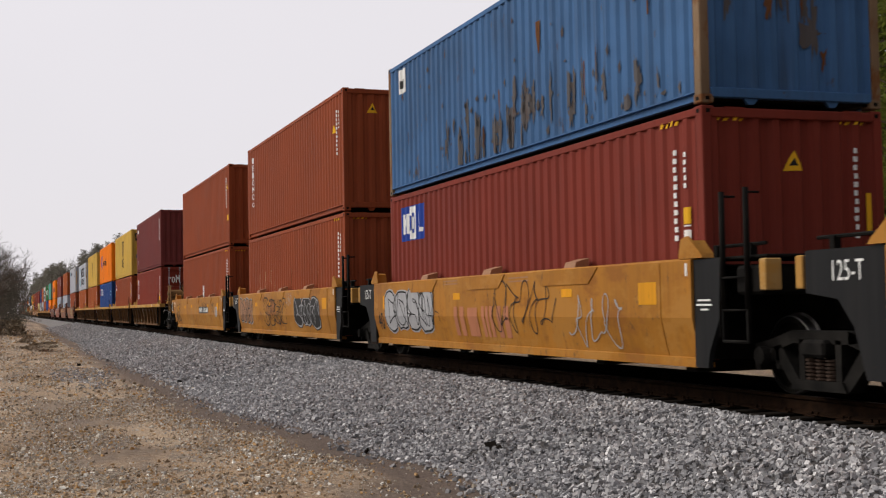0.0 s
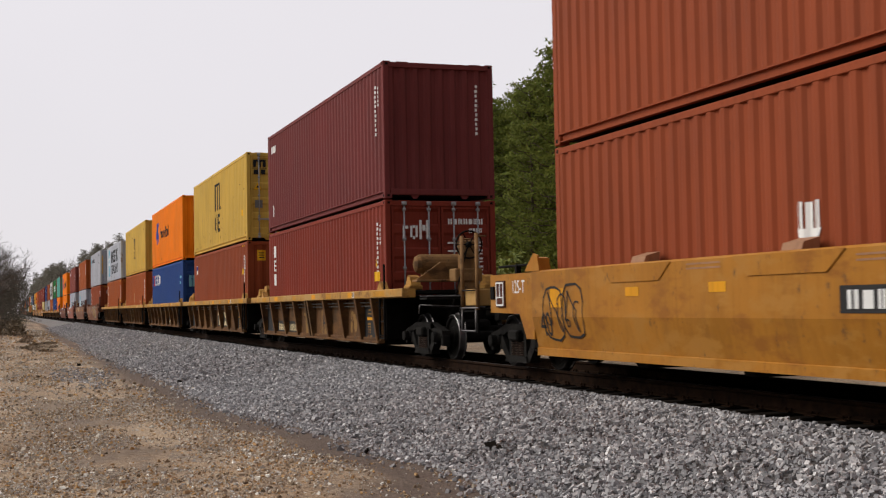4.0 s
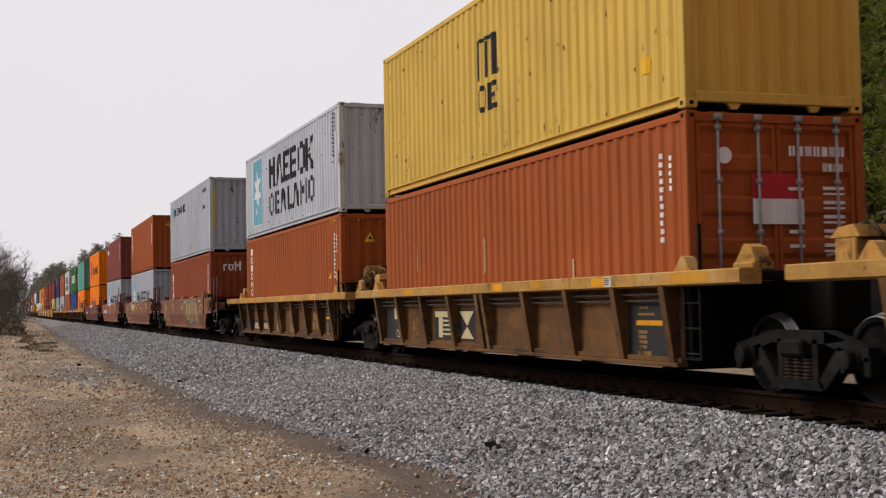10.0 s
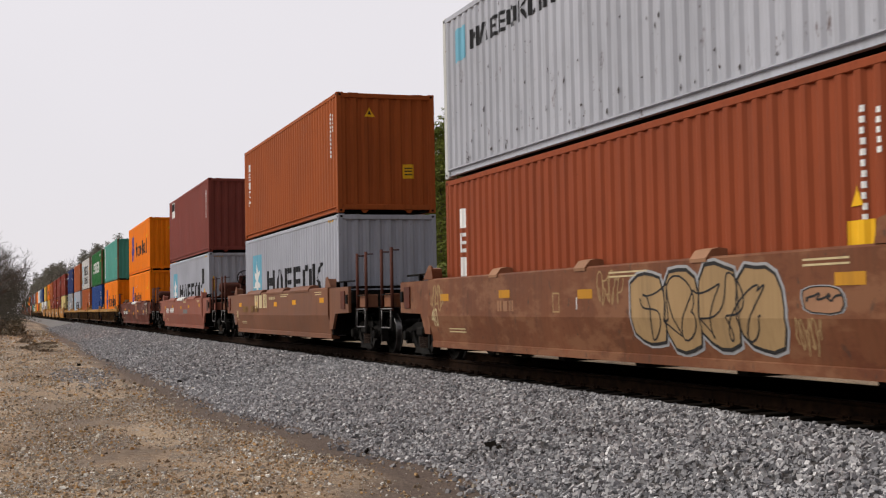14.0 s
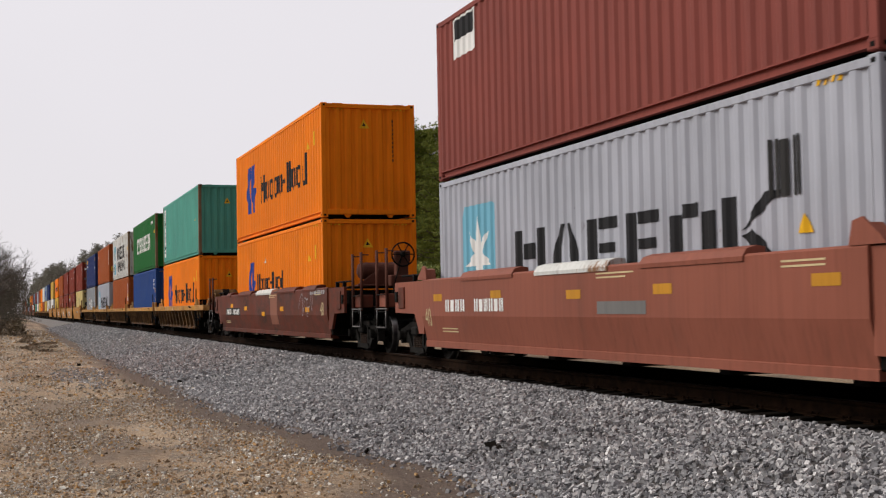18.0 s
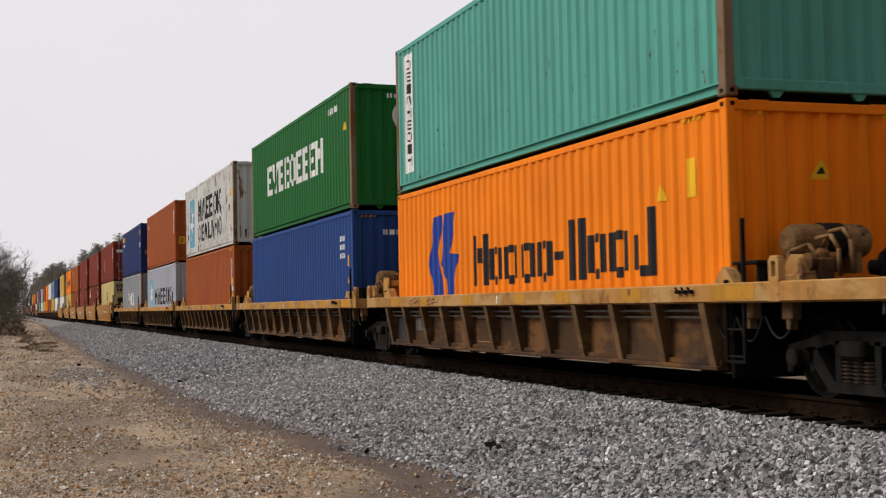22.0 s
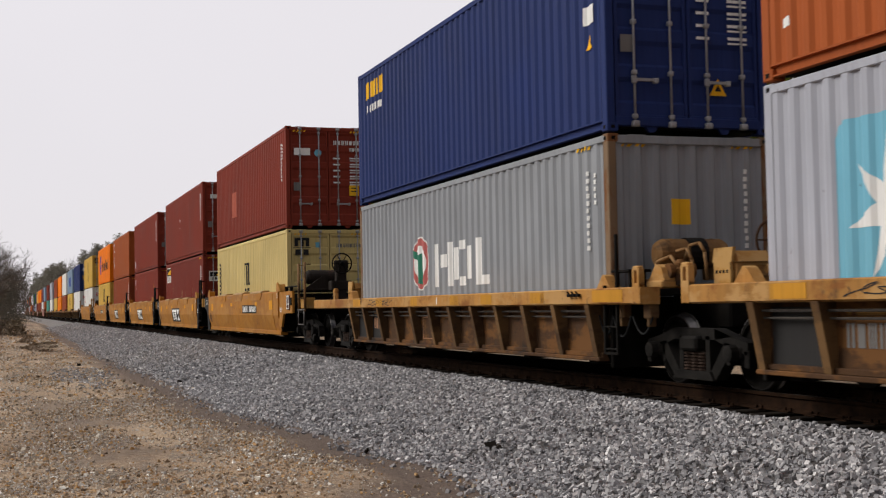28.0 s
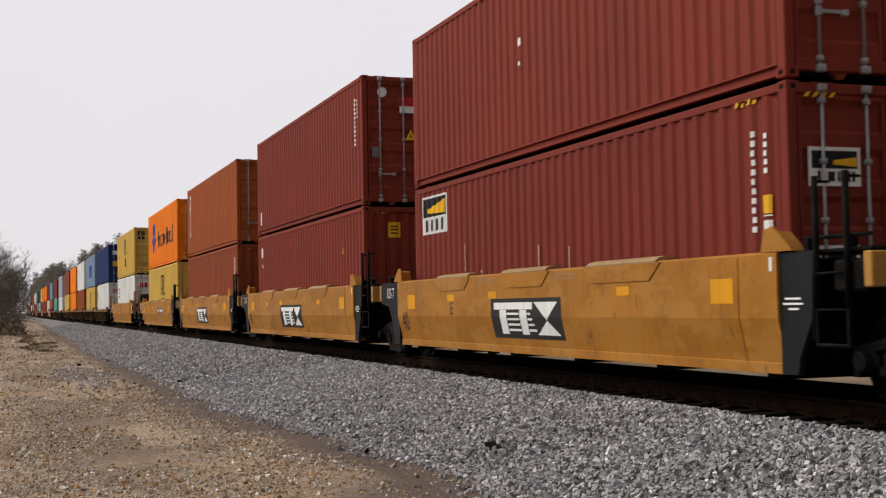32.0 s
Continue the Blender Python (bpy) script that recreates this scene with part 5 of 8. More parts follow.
    for kind, x0, x1, z0, z1, n, fill, line in graffiti:
        if kind == "bubbles":
            blobs, rims = bubbles(seed * 7 + int(10 * (x0 + 20)), x0, x1, z0, z1, n)
            if fill:
                for k in range(0, len(blobs), 15):
                    c = blobs[k][0]
                    halo = [[(c[0] + (x - c[0]) * 1.09, c[1] + (z - c[1]) * 1.07) for x, z in p] for p in blobs[k:k + 15]]
                    wagon_mark("spray_halo", "panel" if fill == "panel" else "silver", halo, car)
                    wagon_mark("spray_fill", fill, blobs[k:k + 15], car, over=1)
            wagon_mark("spray_outline", line, rims, car, over=2)
        elif kind == "blocks":
            for piece in word(x0, x1, z0, z1, n):
                wagon_mark("spray_block", line, [piece], car, over=1)
        else:
            wagon_mark("spray_scribble", line, scribble(seed * 31 + int(10 * (x0 + 20)), x0, x1, z0, z1, 0.018, n), car, over=2)
    MOVING.append((car, u, 0.0))
    return car


def gear_valve(s):
    """A cast valve body with flanged covers and a pipe bracket."""
    s.box(-0.14, 0.14, -0.12, 0.12, 0.0, 0.30, 0.03)
    s.lathe([(-0.22, 0.06), (-0.22, 0.12), (-0.15, 0.12), (-0.15, 0.09), (0.15, 0.09), (0.15, 0.13), (0.22, 0.13), (0.22, 0.05)], (0, 0, 0.24), "y", 14)
    s.lathe([(0.30, 0.10), (0.36, 0.10), (0.42, 0.05)], (0.02, 0.0, 0.0), "z", 12)
    s.lathe([(-0.16, 0.10), (-0.26, 0.09), (-0.28, 0.04)], (0, -0.02, 0.14), "x", 12)


def gear_pipes(s):
    """Bent pipes that join tank, valve and brake line."""
    for pts in ([(-0.55, -0.3, 0.06), (-0.30, -0.32, 0.08), (-0.22, -0.30, 0.30), (0.05, -0.26, 0.36), (0.22, -0.26, 0.22)], [(0.1, -0.2, 0.42), (0.34, -0.2, 0.44), (0.46, -0.2, 0.30), (0.47, -0.2, 0.02)], [(-0.25, 0.1, 0.30), (-0.10, 0.1, 0.50), (0.14, 0.1, 0.52), (0.26, 0.1, 0.40), (0.30, 0.1, 0.05)]):
        for a, b in zip(pts, pts[1:]):
            s.rod(a, b, 0.022, 6)


def gear_hoses(s):
    """Slack hoses looped below the rail."""
    for x0, x1, sag in ((6.02, 6.42, 0.24), (6.42, 6.90, 0.26), (6.95, 7.45, 0.22)):
        last = None
        for i in range(9):
            f = i / 8
            p = (x0 + (x1 - x0) * f, -1.36, 1.12 - 0.13 - sag * 4 * f * (1 - f))
            if last:
                s.rod(last, p, 0.013, 5, caps=False)
            last = p


def pierced_plate(s):
    """A small upright bracket plate with a row of holes."""
    s.box(-0.17, 0.17, -0.02, 0.02, 0.0, 0.26, 0.006, 0)
    s.prism([(-0.19, 0.24), (0.19, 0.24), (0.23, 0.40), (-0.15, 0.40)], "y", -0.02, 0.02, 0)
    for k in range(4):
        s.box(-0.12 + k * 0.07, -0.085 + k * 0.07, -0.024, 0.0, 0.12, 0.155, 0, 1)


def end_gear(car, chord_mat, cocks, dz, tank_too):
    """Air tank, valves, hand wheel and pipes on the leading end of a ribbed wagon."""
    if not tank_too:
        part("control_valve", stored("valve_body", gear_valve, [WEB_RUST]), BLACK_STEEL, car, pose(-6.75, -0.55, 1.36 + dz, 0, 0, 60))
        tagged(part("air_piping", stored("air_piping", gear_pipes, [chord_mat], True), chord_mat, car, pose(-6.80, -0.75, 1.36 + dz)), kind="stuff")
        return
    tank = part("brake_cylinder", stored("brake_cylinder", brake_tank, [BLACK_STEEL], False), chord_mat, car, pose(6.45, -0.25, 1.77 + dz))
    part("tank_band", stored("tank_band", lambda s: s.lathe([(-0.10, 0.194), (-0.10, 0.206), (0.16, 0.206), (0.16, 0.194)], (0, 0, 0), "y", 18), [FRAME_STEEL]), FRAME_STEEL, tank)
    part("valve_body", stored("valve_body", gear_valve, [WEB_RUST]), WEB_RUST, car, pose(7.05, -0.75, 1.34 + dz) @ Matrix.Scale(0.8, 4))
    part("control_valve", stored("valve_body", gear_valve, [WEB_RUST]), BLACK_STEEL, car, pose(7.0, 0.15, 1.36 + dz, 0, 0, 60) @ Matrix.Scale(0.85, 4))
    tagged(part("air_piping", stored("air_piping", gear_pipes, [chord_mat], True), chord_mat, car, pose(6.88, -0.55, 1.36 + dz)), kind="stuff")
    part("brake_wheel", stored("brake_wheel", hand_brake, [BLACK_STEEL]), WEB_RUST, car, pose(7.30, 0.45, 1.90 + dz))
    part("step_plate", stored("step_plate", lambda s: (s.box(-0.24, 0.24, -0.16, 0.16, 0.20, 0.235, 0.006), s.box(-0.2, -0.16, -0.12, -0.08, 0.0, 0.2), s.box(0.16, 0.2, -0.12, -0.08, 0.0, 0.2), s.box(0.10, 0.22, -0.05, 0.1, 0.0, 0.2, 0.01)), [BLACK_STEEL]), BLACK_STEEL, car, pose(6.46, -1.12, 1.335 + dz))
    part("slack_hose", stored("slack_hose", gear_hoses, [FRAME_STEEL], True), PANEL_GREY, car, pose(0, 0, dz))
    for x in (6.66, 7.36):
        part("pipe_bracket", stored("pipe_bracket", lambda s: (s.box(-0.09, 0.09, -0.06, 0.06, 0.96, 1.18, 0.012), s.box(-0.03, 0.03, -0.05, 0.05, 0.86, 0.97, 0.008)), [WEB_RIB]), WEB_RIB, car, pose(x, -1.33, dz))
    for x in (5.55, 5.68, 5.81) if cocks else ():
        part("cock_handle", stored("cock_handle", lambda s: (s.box(-0.045, 0.045, -0.05, 0.0, -0.02, 0.02, 0.008), s.rod((0, -0.02, 0), (0, -0.06, 0.05), 0.012, 6)), [BLACK_STEEL]), BLACK_STEEL, car, pose(x, -1.537, 1.26 + dz))


def ribbed_wagon(u, label, ribs, web_mat, chord_mat, trucks=(), ends=(), style="posts", seed=0, loops=True, text="40"):
    """A well wagon with a flat top chord and a recessed web between slanted ribs."""
    car = new("well_wagon")
    car.location = (u, TRACK_Y, 0)
    tagged(car, label, "railway wagon", "container wagons")
    top, low = (1.18, 0.975) if style == "many" else (1.335, 1.17)   # the chord's upper and lower edge
    dz = top - 1.335
    x0, x1 = (-7.18, 7.47) if style == "many" else (-7.38, 7.62)
    loop_x = (x0 - 0.06, x1 - 0.10)
    over = 9.25 if style == "many" else 8.2   # reach of the chord over the truck of a coupled end
    coupled = [sx for sx, _ in ends]
    x0, x1 = (-over if -1 in coupled else x0), (over if 1 in coupled else x1)
    for sy in (-1, 1):
        ch = part("top_chord", stored(("top_chord", sy, top, x0, x1), lambda s: (s.prism([(sy * 1.27, top), (sy * 1.515, top + 0.005), (sy * 1.535, top - 0.01), (sy * 1.535, low + 0.02), (sy * 1.49, low), (sy * 1.27, low)], "x", x0, x1),), [CHORD_YELLOW]), chord_mat, car)
        web = part("side_web", stored(("side_web", sy, top), lambda s: (s.box(-6.08, 6.08, *sorted((sy * 1.28, sy * 1.31)), 0.27, low + 0.01), s.box(-6.08, 6.08, *sorted((sy * 1.26, sy * 1.41)), 0.25, 0.30, 0.008), s.box(-6.08, 6.08, *sorted((sy * 1.30, sy * 1.36)), 0.30, 0.36, 0.006)), [WEB_BROWN]), web_mat, car)
        for x in ribs:
            part("rib", stored(("rib", sy, style), lambda s: (s.prism([(sy * 1.53, low + 0.01), (sy * 1.30, low + 0.01), (sy * 1.30, 0.29), (sy * 1.39, 0.29)], "x", -0.035, 0.035), s.prism([(sy * 1.533, low + 0.008), (sy * 1.50, low + 0.008), (sy * 1.37, 0.29), (sy * 1.40, 0.29)], "x", -0.06, 0.06)), [WEB_BROWN]), WEB_RIB if (style == "many" or abs(x) < 0.3) else web_mat, web, pose(x, 0, 0))
        part("brake_pipe", stored(("brake_pipe", sy, top), lambda s: s.rod((-6.0, sy * 1.40, low - 0.08), (6.0, sy * 1.40, low - 0.08), 0.015, 6), [PIPE_GREY]), PIPE_GREY, car)
        part("brake_pipe", stored(("low_pipe", sy, top), lambda s: s.rod((-6.0, sy * 1.38, low - 0.155), (6.0, sy * 1.38, low - 0.155), 0.013, 6), [PIPE_GREY]), PIPE_GREY, car)
        spots = [-5.3, -3.6, -1.3, 0.9, 2.4, 4.4, 6.6]
        for i, x in enumerate(spots if sy < 0 else ()):
            w = (0.30, 0.22, 0.2, 0.2, 0.24, 0.24, 0.42)[i]
            wagon_mark("reflector", "reflector" if style == "posts" and i % 2 else "old_reflector", rect(x - w, x + w, low + 0.035, top - 0.02), ch, "chord", sy)
        wagon_mark("data_panel", "white", rect(4.52, 4.72, 1.20, 1.32) if style != "many" else rect(-0.02, 0.02, 1.02, 1.14), ch, "chord", sy)
        if style != "many":
            wagon_mark("small_print", "panel", [q for z in (1.222, 1.247, 1.272, 1.297) for q in rect(4.54, 4.70, z, z + 0.012)], ch, "chord", sy, 1)
        if loops:
            add_ladder_low(car, 6.35, sy)
    for sx in (-1, 1):
        part("end_deck", stored(("ribbed_end_deck", sx), lambda s: s.box(*sorted((sx * 6.12, sx * 7.15)), -1.28, 1.28, 1.23, 1.32, 0.012), [BLACK_STEEL]), BLACK_STEEL, car, pose(0, 0, dz))
        part("draft_sill", stored(("ribbed_sill", sx), lambda s: s.box(*sorted((sx * 6.2, sx * 7.6)), -0.40, 0.40, 0.66, 1.22, 0.03), [BLACK_STEEL]), BLACK_STEEL, car)
        part("end_wall", stored(("ribbed_end_wall", sx), lambda s: s.box(*sorted((sx * 6.11, sx * 6.19)), -1.265, 1.265, 0.32, 1.22, 0.012), [BLACK_STEEL]), BLACK_STEEL, car, pose(0, 0, dz))
        if sx in coupled:
            part("end_beam", stored(("ribbed_end_beam", sx, over), lambda s: (s.box(*sorted((sx * 7.16, sx * (over - 0.02))), -1.265, 1.265, 1.235, 1.30, 0.01), s.box(*sorted((sx * 7.58, sx * (over - 0.3))), -0.38, 0.38, 0.70, 1.22, 0.02)), [BLACK_STEEL]), BLACK_STEEL, car, pose(0, 0, dz))
        if loops and style == "many":
            part("lashing_loop", stored("lashing_loop", lambda s: (s.box(-0.085, -0.035, -0.04, 0.04, 0, 0.42, 0.006), s.box(0.035, 0.085, -0.04, 0.04, 0, 0.42, 0.006), s.box(-0.075, 0.075, -0.04, 0.04, 0.39, 0.455, 0.015), s.box(-0.085, 0.085, -0.04, 0.04, 0.0, 0.25, 0.01)), [CHORD_YELLOW]), chord_mat, car, pose(loop_x[sx > 0], -1.50, top - 0.20))
        part("corner_guide", stored("deck_guide", lambda s: s.prism([(-0.20, 0), (0.2, 0), (0.05, 0.16), (-0.02, 0.18)], "y", -0.05, 0.09), [CHORD_YELLOW]), chord_mat, car, pose(sx * 6.25, -1.36, top))
        for i in range(2):
            part("deck_casting", stored("deck_casting", lambda s: (s.box(-0.2, 0.2, -0.14, 0.14, 0.0, 0.10, 0.02), s.prism([(-0.2, 0.1), (0.2, 0.1), (0.12, 0.26), (-0.02, 0.30)], "y", -0.1, 0.1)), [CHORD_YELLOW]), chord_mat, car, pose(sx * 6.9, -0.9 + i * 1.6, top - 0.015))
    if loops:
        end_gear(car, GEAR_TAN if style == "many" or seed == 7 else GEAR_DARK, style == "many", dz, style == "many" or seed == 7)
    part("gusset_box", stored("gusset_box", lambda s: (s.box(-0.16, 0.16, -0.2, 0.2, 0.0, 0.26, 0.015), s.prism([(-0.22, 0.26), (0.22, 0.26), (0.14, 0.38), (-0.1, 0.36)], "y", -0.2, 0.2)), [CHORD_YELLOW]), chord_mat, car, pose(-6.92, -0.98, top - 0.02))
    if style == "many":
        part("pierced_plate", stored("pierced_plate", pierced_plate, [CHORD_YELLOW, BLACK_STEEL]), None, car, pose(-6.95, -1.22, top))
    for i in range(6):
        part("cross_bearer", stored("cross_bearer", lambda s: s.box(-0.12, 0.12, -1.27, 1.27, 0.20, 0.335, 0.012), [BLACK_STEEL]), BLACK_STEEL, car, pose(-5.6 + i * 2.24, 0, 0))
    for x in trucks:
        add_truck(car, x)
    for sx, brake in ends:
        open_end(car, sx * 8.8, sx, GEAR_TAN, brake and style != "many")
    if style == "posts":
        wagon_mark("stencil_field", "panel", rect(-5.95, -4.58, 0.33, 1.0), car, "web")
        wagon_mark("load_stencil", "cream", text_at("125-T", -4.95, 0.47, 0.16, 0.7), car, "web", over=1)
        wagon_mark("data_square", "cream", rect(-5.25, -4.95, 0.75, 0.98), car, "web", over=1)
        if seed in (3, 7):
            wagon_mark("stencil_field", "panel", rect(-4.45, -3.10, 0.33, 0.66), car, "web")
            wagon_mark("stencil_field", "panel", rect(-2.95, -1.60, 0.33, 0.66), car, "web")
            wagon_mark("number_marking", "cream", word(-4.3, -3.5, 0.40, 0.58, 4), car, "web", over=1)
            wagon_mark("number_marking", "cream", word(-2.85, -1.75, 0.40, 0.58, 6), car, "web", over=1)
            wagon_mark("repaint_patch", "gold", rect(0.80, 1.62, 0.36, 0.95), car, "web")
            wagon_mark("size_stencil", "panel", text_at(text, 1.2, 0.67, 0.40, 0.8), car, "web", over=1)
            wagon_mark("repaint_patch", "gold", rect(-1.10, -0.45, 0.80, 0.88) + rect(-0.95, -0.60, 0.36, 0.80), car, "web")
        else:
            wagon_mark("size_stencil", "gold", text_at(text, -3.9, 0.62, 0.36, 0.8), car, "web", over=1)
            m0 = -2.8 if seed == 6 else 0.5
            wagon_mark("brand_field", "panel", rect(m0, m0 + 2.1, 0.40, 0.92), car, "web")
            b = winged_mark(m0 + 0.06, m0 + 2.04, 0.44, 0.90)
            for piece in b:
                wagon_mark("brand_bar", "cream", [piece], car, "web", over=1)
            wagon_mark("repaint_patch", "gold", rect(-1.25, -0.5, 0.80, 0.88) + rect(-1.05, -0.65, 0.36, 0.80), car, "web") if seed != 6 else None
        if seed in (3, 7):
            wagon_mark("repaint_patch", "gold", disc(3.72, 0.80, 0.12) + disc(3.98, 0.60, 0.15) + disc(3.66, 0.56, 0.13) + disc(3.90, 0.76, 0.10), car, "web")
        wagon_mark("stencil_field", "panel", rect(4.75, 5.95, 0.33, 1.0), car, "web")
        wagon_mark("small_print", "reflector", rect(4.95, 5.6, 0.72, 0.78), car, "web", over=1)
        wagon_mark("small_print", "gold", rect(5.0, 5.4, 0.84, 0.87) + rect(5.05, 5.25, 0.92, 0.95) + rect(5.0, 5.22, 0.62, 0.66) + rect(5.0, 5.2, 0.56, 0.60) + rect(5.0, 5.22, 0.50, 0.54) + rect(5.0, 5.2, 0.44, 0.48) + rect(4.97, 5.3, 0.36, 0.41), car, "web", over=1)
    elif loops:
        wagon_mark("stencil_field", "panel", rect(-5.90, -4.98, 0.33, 0.93), car, "web")
        if seed == 16:
            wagon_mark("stencil_field", "panel", rect(-4.83, -3.87, 0.33, 0.93), car, "web")
        wagon_mark("number_marking", "grey" if seed != 16 else "buff", word(-4.72, -4.10, 0.55, 0.78, 4), car, "web", over=1)
        wagon_mark("data_frame", "buff", rect(-1.45, -0.85, 0.785, 0.80) + rect(-1.45, -0.85, 0.40, 0.415) + rect(-1.45, -1.435, 0.415, 0.785) + rect(-0.865, -0.85, 0.415, 0.785), car, "web")
        wagon_mark("repaint_patch", "gold", rect(-4.72, -4.05, 0.85, 0.91), car, "web")
        wagon_mark("chord_scrawl", "panel", scribble(seed * 5, -4.5, -2.7, low + 0.04, top - 0.03, 0.012, 6), car, "chord")
    MOVING.append((car, u, 0.0))
    return car


def add_ladder_low(car, x, sy):
    lad = part("step_ladder", stored(("step_ladder", sy), lambda s: (s.box(-0.02, 0.02, -0.02, 0.02, 0.35, 1.22, 0.005), s.box(0.0, 0.34, -0.015, 0.015, 0.35, 0.38), s.box(0.32, 0.36, -0.02, 0.02, 0.35, 1.85, 0.005)), [BLACK_STEEL]), BLACK_STEEL, car, pose(x, sy * 1.44, 0))
    for z in (0.42, 0.70, 0.98):
        part("rung", stored("low_rung", lambda s: s.rod((0, 0, 0), (0.34, 0, 0), 0.012, 6), [FRAME_STEEL]), FRAME_STEEL, lad, pose(0, 0, z))


# ---- the train: leading ends of the stacks at the start, from the front backwards ----
LEAD = [-12.39, -28.27, -44.17, -64.9, -80.66, -96.50, -112.3, -128.2, -148.17, -168.06, -188.15, -209.26, -230.38, -246.08, -261.76, -277.6, -293.36,
        -313.25, -329.13, -345.0, -361.0, -376.8, -397.2, -417.8, -433.6, -449.6, -465.6, -481.6, -502.0, -521.6]
while LEAD[-1] > -800:
    LEAD.append(LEAD[-1] - (20.2 if len(LEAD) % 6 == 0 else 15.9))
MID = [x - LONG / 2 for x in LEAD]

OLD, BOX = "old steel shipping container", "steel shipping container"
